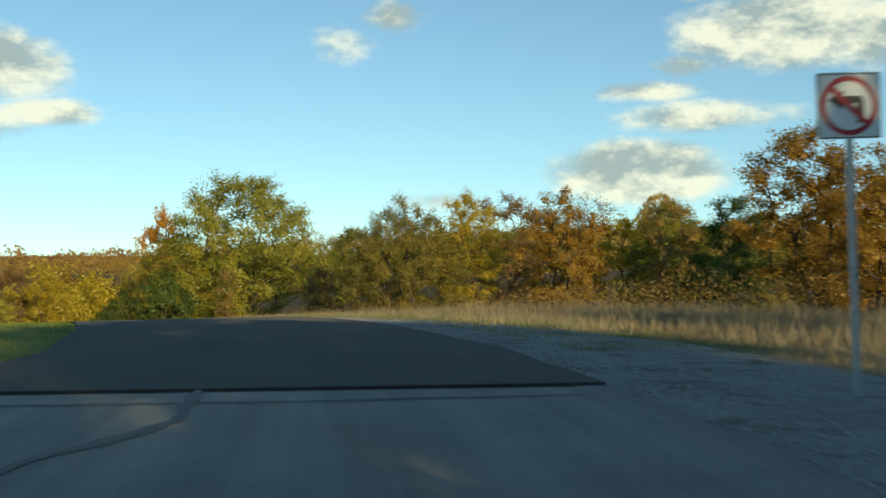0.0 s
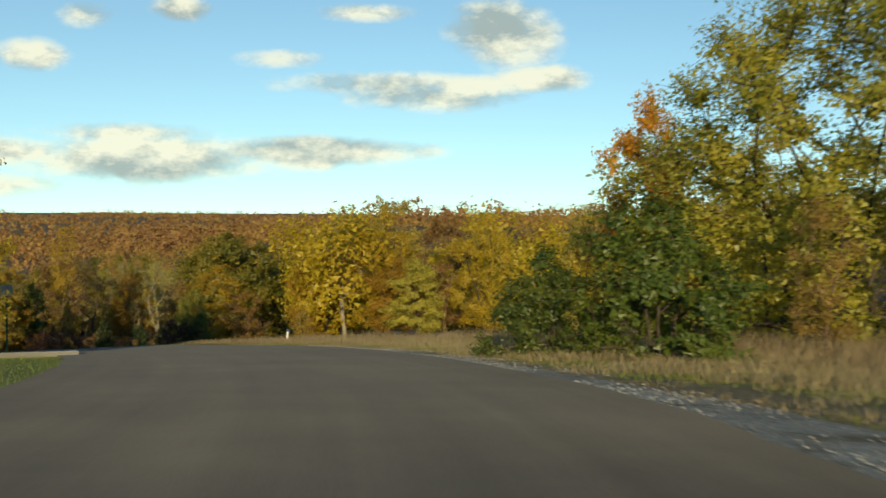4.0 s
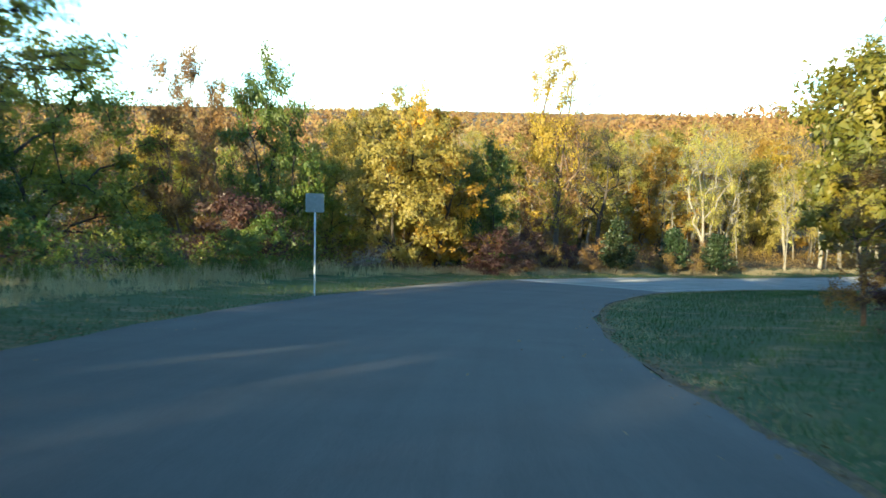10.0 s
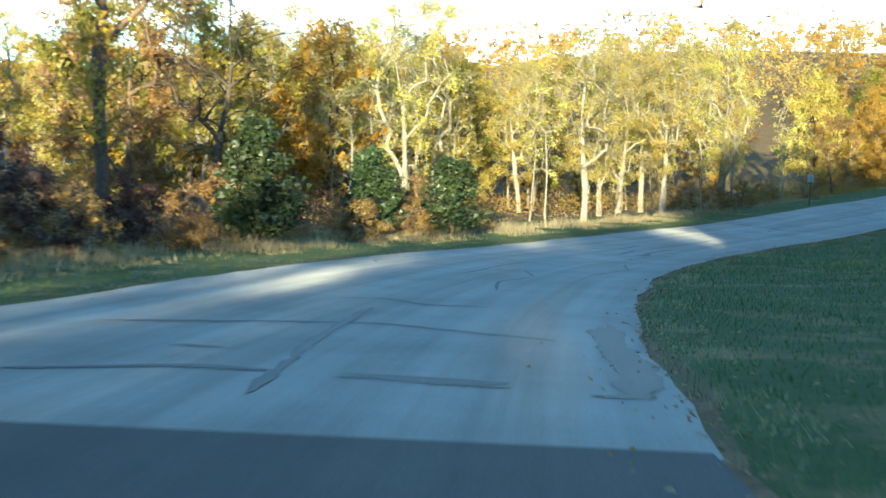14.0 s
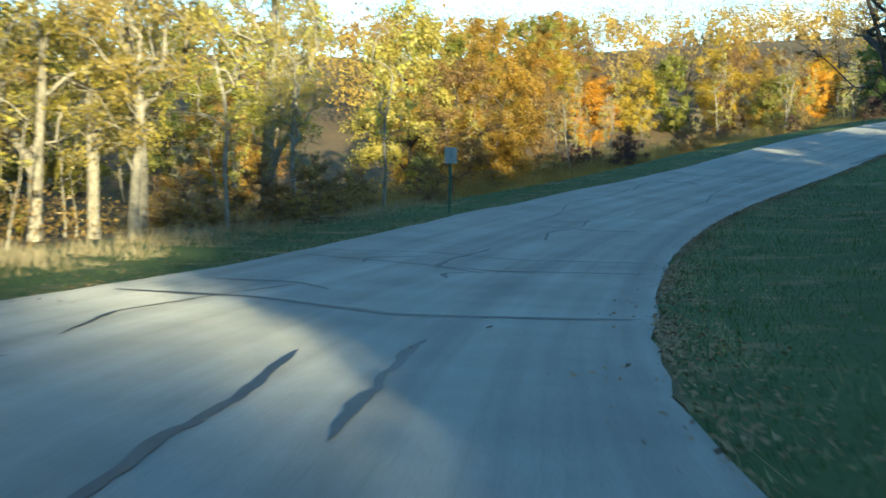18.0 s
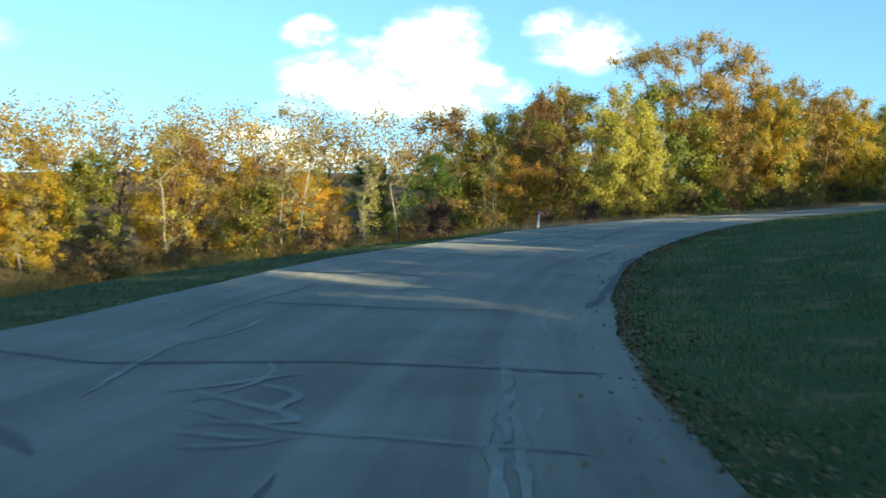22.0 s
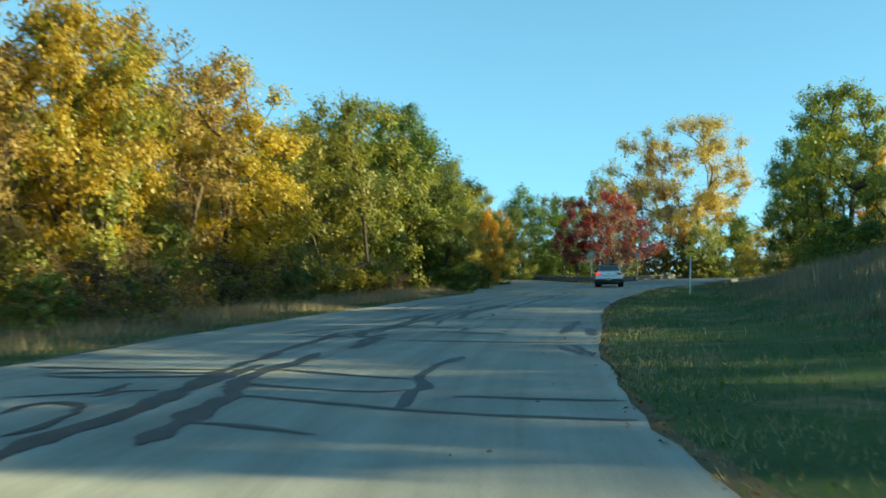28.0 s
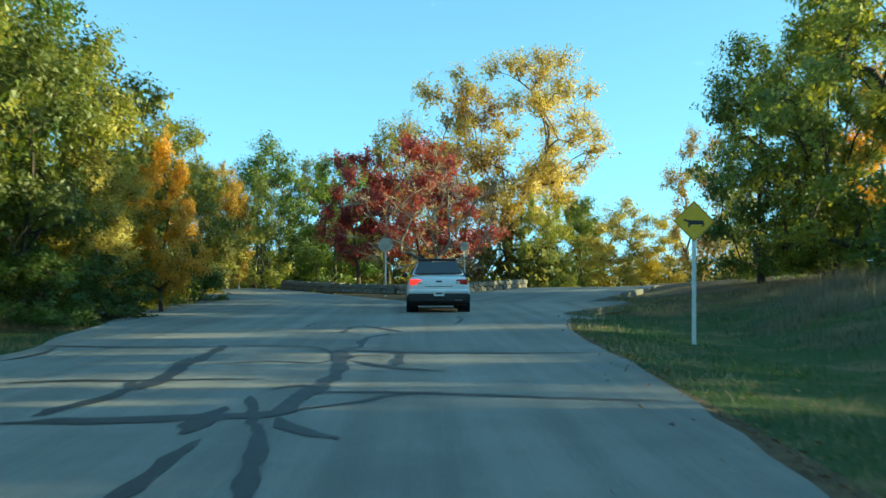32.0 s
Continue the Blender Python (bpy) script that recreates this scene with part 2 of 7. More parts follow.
M_NEW = road_material("fresh_asphalt", (0.038, 0.036, 0.034), (0.094, 0.088, 0.082), 0.12)
M_OLD = road_material("old_pale_asphalt", (0.16, 0.157, 0.145), (0.3, 0.29, 0.262), 0.18)
M_TAR = surface("crack_sealing_tar", (0.03, 0.03, 0.03), (0.065, 0.064, 0.062), 12, 0.8, 0.6, 0.2)
M_SCRAPE = surface("pale_filled_crack", (0.25, 0.25, 0.235), (0.36, 0.355, 0.33), 20, 1.5, 0.9, 0.2)
M_GRAVEL = surface("grey_gravel", (0.13, 0.128, 0.118), (0.44, 0.43, 0.39), 16, 0.5, 0.95, 0.8, 0.03, (0.12, 0.11, 0.075))
M_DIRT = surface("leaf_strewn_soil", (0.06, 0.04, 0.022), (0.2, 0.13, 0.06), 3.0, 0.15, 0.95, 0.6, 0.05, (0.09, 0.085, 0.03))
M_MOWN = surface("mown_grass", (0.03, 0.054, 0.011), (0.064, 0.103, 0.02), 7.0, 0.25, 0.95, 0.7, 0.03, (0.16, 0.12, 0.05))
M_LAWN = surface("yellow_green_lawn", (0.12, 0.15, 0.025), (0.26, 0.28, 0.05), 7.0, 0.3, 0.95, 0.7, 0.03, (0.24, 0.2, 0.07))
M_DRYG = surface("dry_field_grass", (0.13, 0.1, 0.05), (0.34, 0.27, 0.14), 5.0, 0.2, 0.95, 0.7, 0.04, (0.1, 0.1, 0.035))
M_BARK = surface("grey_brown_bark", (0.035, 0.027, 0.02), (0.12, 0.095, 0.072), 7, 0.9, 0.95, 0.9, 0.03)
M_PALE = surface("pale_grey_bark", (0.16, 0.135, 0.1), (0.4, 0.355, 0.28), 4, 0.7, 0.9, 0.6, 0.02)
M_TWIG = surface("red_brown_twigs", (0.09, 0.055, 0.04), (0.22, 0.15, 0.1), 9, 1.0, 0.95, 0.3)
LEAF = {
    "gold": leaf_material("gold_leaves", [(0.16, 0.13, 0.02), (0.4, 0.26, 0.025), (0.52, 0.34, 0.035), (0.44, 0.19, 0.02)]),
    "olive": leaf_material("olive_leaves", [(0.075, 0.095, 0.017), (0.17, 0.185, 0.028), (0.33, 0.285, 0.038), (0.43, 0.31, 0.042)]),
    "willow": leaf_material("olive_gold_leaves", [(0.13, 0.14, 0.022), (0.28, 0.265, 0.036), (0.42, 0.35, 0.046), (0.52, 0.36, 0.05)]),
    "oak": leaf_material("oak_leaves", [(0.19, 0.165, 0.026), (0.34, 0.26, 0.036), (0.46, 0.32, 0.04), (0.48, 0.28, 0.038)]),
    "green": leaf_material("green_leaves", [(0.045, 0.08, 0.014), (0.085, 0.14, 0.021), (0.16, 0.2, 0.028), (0.3, 0.27, 0.036)]),
    "yellow": leaf_material("yellow_leaves", [(0.2, 0.18, 0.04), (0.4, 0.33, 0.06), (0.52, 0.42, 0.085), (0.42, 0.28, 0.05)]),
    "orange": leaf_material("orange_leaves", [(0.33, 0.15, 0.016), (0.6, 0.27, 0.022), (0.7, 0.36, 0.03), (0.45, 0.15, 0.015)]),
    "brown": leaf_material("tan_brown_leaves", [(0.12, 0.075, 0.025), (0.25, 0.15, 0.04), (0.4, 0.25, 0.06), (0.3, 0.14, 0.03)]),
    "tallgold": leaf_material("tan_gold_leaves", [(0.2, 0.12, 0.03), (0.4, 0.24, 0.05), (0.5, 0.31, 0.06), (0.4, 0.2, 0.04)]),
    "red": leaf_material("dark_red_leaves", [(0.1, 0.02, 0.028), (0.28, 0.045, 0.04), (0.42, 0.11, 0.045), (0.48, 0.26, 0.06)]),
    "purple": leaf_material("purple_brown_leaves", [(0.035, 0.016, 0.018), (0.08, 0.035, 0.032), (0.14, 0.065, 0.04), (0.1, 0.085, 0.028)]),
    "cedar": leaf_material("dark_cedar_needles", [(0.01, 0.022, 0.009), (0.022, 0.042, 0.015), (0.04, 0.06, 0.02), (0.06, 0.07, 0.03)], 0.8, 0.1),
    "dry": leaf_material("straw_blades", [(0.16, 0.12, 0.06), (0.3, 0.23, 0.12), (0.42, 0.34, 0.19), (0.24, 0.17, 0.08)], 0.3),
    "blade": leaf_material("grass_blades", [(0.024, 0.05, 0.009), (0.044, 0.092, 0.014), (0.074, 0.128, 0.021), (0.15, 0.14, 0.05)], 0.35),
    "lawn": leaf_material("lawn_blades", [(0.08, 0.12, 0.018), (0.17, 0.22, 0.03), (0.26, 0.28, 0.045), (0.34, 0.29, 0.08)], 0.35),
    "weed": leaf_material("grey_tan_weeds", [(0.07, 0.06, 0.04), (0.14, 0.12, 0.08), (0.22, 0.19, 0.125), (0.11, 0.11, 0.05)], 0.5),
    "litter": leaf_material("fallen_leaves", [(0.12, 0.06, 0.025), (0.24, 0.14, 0.05), (0.34, 0.24, 0.12), (0.2, 0.1, 0.035)], 0.4, 0.1),
}


# ---- plan: the road's reference line, its edges, and the lie of the land ----
REF = np.array([
    (2.08, -31.73, 0.38), (1.25, -19.16, 0.23), (0.39, -5.99, 0.07), (-0.48, 7.02, -0.09), (-2.33, 19.84, -0.4),
    (-5.72, 32.22, -0.77), (-10.19, 44.39, -1.44), (-16.23, 56.37, -2.35), (-23.11, 66.88, -3.45), (-31.61, 77.0, -4.73),
    (-40.81, 86.11, -6.16), (-50.35, 94.73, -7.56), (-59.93, 103.44, -9.08), (-69.46, 112.29, -10.79), (-78.39, 121.6, -12.54),
    (-86.45, 132.2, -14.28), (-93.03, 143.09, -15.88), (-98.59, 155.21, -17.59), (-102.58, 167.52, -19.15), (-105.28, 180.26, -20.68),
] + [
    (-106.29, 193.17, -21.84), (-105.72, 206.23, -22.68), (-103.7, 219.15, -22.88), (-100.18, 231.32, -22.69), (-94.95, 243.51, -22.02),
    (-88.77, 254.68, -20.75), (-81.25, 265.04, -19.44), (-72.27, 274.71, -17.99), (-62.16, 283.05, -16.57), (-51.48, 290.43, -15.3),
    (-40.36, 296.98, -13.92), (-28.79, 303.25, -12.43), (-17.5, 308.85, -11.05), (-6.0, 314.5, -9.7), (5.5, 320.25, -8.3),
    (17.0, 326.0, -6.85), (29.66, 332.24, -5.0), (43.99, 339.34, -3.8),
])


def smooth_line(pts, step=1.0):
    k = len(pts)
    u = np.linspace(0, k - 1, (k - 1) * 13 + 1)
    i = np.clip(u.astype(int), 0, k - 2)
    f = (u - i)[:, None]
    tan_ = np.gradient(pts, axis=0)
    return ((2 * f**3 - 3 * f**2 + 1) * pts[i] + (f**3 - 2 * f**2 + f) * tan_[i] + (-2 * f**3 + 3 * f**2) * pts[i + 1] + (f**3 - f**2) * tan_[i + 1])


LINE = smooth_line(REF)
_seg = np.linalg.norm(np.diff(LINE[:, :2], axis=0), axis=1)
RUN = np.concatenate([[0], np.cumsum(_seg)])
RUN -= np.interp(0.0, LINE[:60, 1], RUN[:60])
HEAD = np.gradient(LINE[:, :2], axis=0)
HEAD /= np.linalg.norm(HEAD, axis=1)[:, None]


def edge_right(s):
    return np.interp(s, [0, 45, 65, 80, 98, 120, 145, 180, 220, 240, 290, 350, 368, 380, 391, 403, 412, 420], [2.75, 3.3, 3.5, 3.3, 2.85, 2.3, 2.0, 1.25, 1.2, 1.55, 1.6, 1.6, 1.8, 2.1, 2.8, 3.3, 4.6, 8.0])


def edge_left(s):
    return np.interp(s, [0, 42, 90, 125, 150, 170, 190, 240, 290, 345, 357, 372, 397, 410, 420], [-4.4, -4.5, -5.0, -5.5, -6.2, -6.7, -6.8, -6.4, -6.3, -7.2, -7.3, -6.6, -6.6, -8.0, -14.0])


def on_road(s, l, up=0.0):
    """The place at s metres along the road, l metres to the right of the reference line."""
    s, l = np.asarray(s, float), np.asarray(l, float)
    x, y, z = (np.interp(s, RUN, LINE[:, k]) for k in range(3))
    hx, hy = np.interp(s, RUN, HEAD[:, 0]), np.interp(s, RUN, HEAD[:, 1])
    return np.stack([x + hy * l, y - hx * l, z + up + 0 * l], -1)


def smoothstep(a, b, v):
    t = np.clip((v - a) / (b - a), 0, 1)
    return t * t * (3 - 2 * t)


def lumps(x, y, size, seed=0.0):
    """A cheap, smooth, repeatable unevenness between -1 and 1."""
    x, y = x / size + seed, y / size - seed * 1.7
    return (np.sin(x * 1.3 + 2.1 * np.sin(y * 0.7)) + np.sin(y * 1.7 + 1.3 * np.sin(x * 0.9 + 1)) + np.sin((x + y) * 0.8 + 0.5)) / 3


def plan(x, y):
    """Run and offset of the nearest bit of road, the blended road height there, and how far it lies off."""
    x, y = np.atleast_1d(np.asarray(x, float)), np.atleast_1d(np.asarray(y, float))
    s, l, z, far = (np.empty(len(x)) for _ in range(4))
    for a in range(0, len(x), 20000):
        b = slice(a, a + 20000)
        d2 = (x[b, None] - LINE[None, :, 0]) ** 2 + (y[b, None] - LINE[None, :, 1]) ** 2
        i = np.argmin(d2, 1)
        vx, vy = x[b] - LINE[i, 0], y[b] - LINE[i, 1]
        along = vx * HEAD[i, 0] + vy * HEAD[i, 1]
        s[b] = RUN[i] + along
        l[b] = vx * HEAD[i, 1] - vy * HEAD[i, 0]
        w = 1.0 / (d2 + 0.5) ** 3
        z[b] = (w * LINE[None, :, 2]).sum(1) / w.sum(1)
        near = np.abs(l[b]) < 12
        zn = np.interp(s[b], RUN, LINE[:, 2])
        k = np.clip((np.abs(l[b]) - 9) / 8, 0, 1)
        z[b] = np.where(np.abs(along) < 3, zn * (1 - k) + z[b] * k, z[b])
        far[b] = np.sqrt(d2.min(1))
    return s, l, z, far


def off_profile(s, l):
    """Rise of the land beside the road above the road's own height."""
    right, left = l - edge_right(s), edge_left(s) - l
    a_r = np.interp(s, [0, 90, 130, 180, 300, 340, 375, 395, 404, 412, 420], [-0.015, -0.01, 0.02, 0.05, 0.05, 0.05, 0.0, -0.08, -0.09, -0.04, 0.02])
    b_r = np.interp(s, [0, 70, 110, 150, 200, 300, 345, 380, 405, 420], [-0.02, -0.03, -0.06, 0.03, 0.11, 0.12, 0.15, 0.2, 0.2, 0.1])
    a_l = np.interp(s, [0, 100, 150, 190, 260, 280, 335, 345, 420], [0.0, 0.02, 0.03, 0.0, -0.05, -0.05, -0.08, -0.03, 0.02])
    b_l = np.interp(s, [0, 100, 150, 190, 240, 265, 300, 335, 350, 420], [-0.02, 0.01, 0.02, -0.03, -0.06, -0.2, -0.24, -0.2, -0.04, 0.0])
    up = np.where(right > 0, a_r * np.clip(right, 0, 3.5) + b_r * np.clip(right - 3.5, 0, 18), 0.0)
    return up + np.where(left > 0, a_l * np.clip(left, 0, 3.5) + b_l * np.clip(left - 3.5, 0, 22), 0.0)


def land(x, y):
    """Height of the ground anywhere."""
    x, y = np.atleast_1d(np.asarray(x, float)), np.atleast_1d(np.asarray(y, float))
    s, l, z, far = plan(x, y)
    z = z + off_profile(s, l) + lumps(x, y, 4.0) * 0.12 * smoothstep(8, 20, np.abs(l))
    west = np.clip((-x - 40) / 220, 0, 1)
    plateau = -3.0 - 17.0 * west * smoothstep(60, 200, y) + (lumps(x, y, 120.0, 3) * 5.5 + lumps(x, y, 55.0, 9) * 2.6 - 1.5) * west + 3.5 * smoothstep(-40, 30, x) * smoothstep(250, 330, y)
    plateau = plateau + 15.0 * np.exp(-(((x + 190) / 130) ** 2) - ((y - 430) / 110) ** 2)
    axis = -165 + 0.15 * (y - 200)
    valley = -9.0 * np.exp(-((x - axis) / 80) ** 2) * smoothstep(90, 200, y)
    outer = plateau + valley
    w = smoothstep(24, 110, far)
    return z * (1 - w) + outer * w


# ---- mesh helpers ----
def mesh_from(name, verts, faces, mat=None, smooth=False, uv=None):
    """A mesh from arrays of vertices and of equally long faces."""
    verts, faces = np.asarray(verts, np.float32), np.asarray(faces, np.int32)
    me = bpy.data.meshes.new(name)
    k = faces.shape[1]
    me.vertices.add(len(verts))
    me.vertices.foreach_set("co", verts.ravel())
    me.loops.add(faces.size)
    me.loops.foreach_set("vertex_index", faces.ravel())
    me.polygons.add(len(faces))
    me.polygons.foreach_set("loop_start", np.arange(0, faces.size, k, dtype=np.int32))
    if smooth:
        me.polygons.foreach_set("use_smooth", np.ones(len(faces), bool))
    if uv is not None:
        lay = me.uv_layers.new(name="UVMap")
        lay.data.foreach_set("uv", np.asarray(uv, np.float32)[faces.ravel()].ravel())
    me.update(calc_edges=True)
    if mat:
        me.materials.append(mat)
    return me


def part(name, data, mat, parent, label=""):
    """Links a bmesh or a mesh as one mesh object under a thing."""
    if isinstance(data, bmesh.types.BMesh):
        me = bpy.data.meshes.new(name)
        data.to_mesh(me)
        data.free()
        if mat:
            me.materials.append(mat)
        data = me
    ob = new(name, data)
    ob.parent = parent
    if label:
        ob["label"] = label
    return ob


def thing(name, at, label, category, group="", turn=0.0, scale=1.0):
    ob = new(name)
    ob.empty_display_size = 0.2
    ob.matrix_world = pose(*at, 0, 0, turn) @ Matrix.Diagonal((scale, scale, scale, 1))
    return tagged(ob, label, category, group)


def box(bm, x0, x1, y0, y1, z0, z1, bevel=0.0):
    m = Matrix.LocRotScale(((x0 + x1) / 2, (y0 + y1) / 2, (z0 + z1) / 2), None, (abs(x1 - x0), abs(y1 - y0), abs(z1 - z0)))
    g = bmesh.ops.create_cube(bm, size=1, matrix=m)
    if bevel:
        es = list({e for v in g["verts"] for e in v.link_edges})
        bmesh.ops.bevel(bm, geom=es, offset=bevel, segments=2, affect="EDGES", profile=0.5)
    return bm


def rod(bm, a, b, r, r2=None, sides=10):
    a, b = Vector(a), Vector(b)
    d = b - a
    m = Matrix.Translation((a + b) / 2) @ d.to_track_quat("Z", "Y").to_matrix().to_4x4()
    bmesh.ops.create_cone(bm, cap_ends=True, segments=sides, radius1=r, radius2=r if r2 is None else r2, depth=d.length, matrix=m)
    return bm


def slab(bm, outline, y0, y1):
    """A flat plate in the x-z plane with the given outline, from y0 to y1."""
    f = [bm.verts.new((x, y0, z)) for x, z in outline]
    g = [bm.verts.new((x, y1, z)) for x, z in outline]
    bm.faces.new(f)
    bm.faces.new(g[::-1])
    k = len(f)
    for i in range(k):
        bm.faces.new((f[i], g[i], g[(i + 1) % k], f[(i + 1) % k]))
    bmesh.ops.recalc_face_normals(bm, faces=bm.faces[:])
    return bm


def ribbon(name, s0, s1, left, right, mat, up=0.0, across=10, step=1.0, thick=0.25, rag=0.1, crown=0.0, follow=False, seed=1):
    """A strip along the road between two edges (functions of s), with a ragged rim and thickness."""
    s = np.arange(s0, s1 + step * 0.5, step)
    rng = np.random.default_rng(seed)
    k = len(s)
    jl, jr = (np.convolve(rng.normal(0, rag, k + 4), np.ones(3) / 2.0, "same")[2:-2] for _ in range(2))
    lo, hi = left(s) + jl, right(s) + jr
    f = np.linspace(0, 1, across + 1)
    L = lo[:, None] + (hi - lo)[:, None] * f[None]
    SS = np.repeat(s[:, None], across + 1, 1)
    P = on_road(SS, L)
    if follow:
        P[..., 2] = P[..., 2] + off_profile(SS, L)
    P[..., 2] += up + crown * (1 - (2 * f[None] - 1) ** 2)
    top = P.reshape(-1, 3)
    low = top - np.array([0, 0, thick])
    c = across + 1
    a = (np.arange(k - 1)[:, None] * c + np.arange(across)[None]).ravel()
    quads = [np.stack([a, a + 1, a + 1 + c, a + c], 1)]
    n0 = len(top)
    e = np.arange(k - 1) * c + n0
    quads.append(np.stack([e, e + c, e + c + n0, e + n0], 1))
    e2 = e + across
    quads.append(np.stack([e2 + c, e2, e2 + n0, e2 + c + n0], 1))
    g = np.arange(across) + n0
    quads.append(np.stack([g + 1, g, g + n0, g + 1 + n0], 1))
    h = (k - 1) * c + g
    quads.append(np.stack([h, h + 1, h + 1 + n0, h + n0], 1))
    uv = np.stack([L.ravel(), SS.ravel()], 1)
    return new(name, mesh_from(name, np.vstack([top, top, low]), np.vstack(quads), mat, True, np.vstack([uv, uv, uv])))


# ---- ground sheet and road ----
def graded(lo, hi, fine, reach):
    mid = np.arange(lo, hi + fine, fine)
    out = np.cumsum(fine * 1.13 ** np.arange(1, 60))
    out = out[out < reach]
    return np.concatenate([lo - out[::-1], mid, hi + out])


gx, gy = graded(-175, 85, 2.5, 3600), graded(-45, 375, 2.5, 3600)
GX, GY = np.meshgrid(gx, gy)
gz = land(GX.ravel(), GY.ravel())
_s, _l, _z, _far = plan(GX.ravel(), GY.ravel())
gz = gz - 0.35 * (1 - smoothstep(13, 16, np.abs(_l + 2.5))) * ((_far < 30))
w_ = len(gx)
a_ = (np.arange(len(gy) - 1)[:, None] * w_ + np.arange(w_ - 1)[None]).ravel()
ground = new("ground", mesh_from("ground", np.stack([GX.ravel(), GY.ravel(), gz], 1), np.stack([a_, a_ + 1, a_ + 1 + w_, a_ + w_], 1), M_DIRT, True))
tagged(ground, "leaf-strewn brown soil of the wooded valley", "ground", kind="structure")

R_ = lambda k: (lambda s: edge_right(s) + k)
L_ = lambda k: (lambda s: edge_left(s) - k)
tagged(ribbon("road_old_top", -31, 12.4, edge_left, edge_right, M_OLD, seed=2), "pale worn asphalt road with dark sealed cracks", "road", kind="structure")
tagged(ribbon("road_fresh", 12.4, 179.2, edge_left, edge_right, M_NEW, up=0.004, seed=3, rag=0.06), "freshly laid black asphalt road running downhill", "road", kind="structure")
road_low = tagged(ribbon("road_old_low", 179.2, 421, edge_left, edge_right, M_OLD, seed=4, rag=0.07), "pale worn asphalt road with tar-sealed cracks", "road", kind="structure")
# verges: mown grass, gravel shoulder, dry field
tagged(ribbon("gravel_shoulder", -31, 92, R_(-0.2), lambda s: edge_right(s) + np.interp(s, [0, 20, 45, 70, 92], [4.4, 3.9, 1.6, 0.7, 0.4]), M_GRAVEL, up=-0.03, follow=True, rag=0.15, seed=5), "grey gravel shoulder with white stones", "shoulder", kind="structure")
tagged(ribbon("verge_dry", -31, 118, lambda s: edge_right(s) + np.interp(s, [0, 20, 45, 70, 92, 118], [4.2, 3.7, 1.4, 0.4, -0.1, -0.1]), R_(13.0), M_DRYG, up=-0.05, follow=True, across=8, seed=6), "dry straw-coloured grass beside the road", "verge", kind="structure")
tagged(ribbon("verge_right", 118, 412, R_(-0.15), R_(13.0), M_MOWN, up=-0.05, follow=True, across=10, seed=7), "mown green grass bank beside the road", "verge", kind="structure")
tagged(ribbon("verge_edge", 96, 405, R_(-0.04), lambda s: edge_right(s) + 0.14 + 0.16 * lumps(s, 0 * s, 2.5, 4), M_DIRT, up=-0.03, follow=True, across=4, seed=12, rag=0.08), "bare soil strewn with leaves at the road edge", "verge", kind="structure")
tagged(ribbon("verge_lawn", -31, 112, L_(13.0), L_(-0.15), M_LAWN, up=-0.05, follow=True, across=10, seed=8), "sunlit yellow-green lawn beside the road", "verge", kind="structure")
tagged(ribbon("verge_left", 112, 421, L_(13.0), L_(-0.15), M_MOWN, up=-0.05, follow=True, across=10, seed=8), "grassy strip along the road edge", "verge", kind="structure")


def strip(name, pts, width, mat, up, thick=0.3, seed=1):
    """A side road or drive along a few plan points, laid on the land."""
    pts = np.array(pts, float)
    u = np.linspace(0, len(pts) - 1, len(pts) * 8)
    i = np.clip(u.astype(int), 0, len(pts) - 2)
    f = (u - i)[:, None]
    tg = np.gradient(pts, axis=0)
    c = (2 * f**3 - 3 * f**2 + 1) * pts[i] + (f**3 - 2 * f**2 + f) * tg[i] + (-2 * f**3 + 3 * f**2) * pts[i + 1] + (f**3 - f**2) * tg[i + 1]
    t = np.gradient(c, axis=0)
    t /= np.linalg.norm(t, axis=1)[:, None]
    n = np.stack([t[:, 1], -t[:, 0]], 1)
    rows = []
    for k in np.linspace(-0.5, 0.5, 7):
        q = c + n * width * k
        rows.append(np.column_stack([q, land(q[:, 0], q[:, 1]) + up]))
    P = np.stack(rows, 1)
    m = len(c)
    top = P.reshape(-1, 3)
    a = (np.arange(m - 1)[:, None] * 7 + np.arange(6)[None]).ravel()
    low = top - np.array([0, 0, thick])
    e = np.arange(m - 1) * 7
    n0 = len(top)
    f_, b_ = e + n0, e + 2 * n0
    q = np.vstack([np.stack([a, a + 1, a + 8, a + 7], 1), np.stack([f_, f_ + 7, b_ + 7, b_], 1), np.stack([f_ + 13, f_ + 6, b_ + 6, b_ + 13], 1)])
    uv = np.column_stack([np.tile(np.linspace(0, width, 7), m), np.repeat(u * 8, 7)])
    return new(name, mesh_from(name, np.vstack([top, top, low]), q, mat, True, np.vstack([uv, uv, uv])))


tagged(strip("road_branch_left", [(5, 318), (14, 328), (22, 340), (34, 354), (48, 366)], 7.5, M_OLD, -0.03), "pale asphalt side road at the junction", "road", kind="structure")
tagged(strip("road_branch_right", [(5, 320), (17, 323.2), (32, 324.2), (50, 326.5), (75, 333), (100, 342)], 7.0, M_OLD, -0.06), "pale asphalt side road climbing past the island", "road", kind="structure")
_q = on_road([93.0, 93.5, 95.0], [-4.2, -14, -30])
tagged(strip("driveway", [tuple(p[:2]) for p in _q], 4.5, M_OLD, 0.12), "pale concrete driveway joining the fresh asphalt", "driveway", kind="structure")


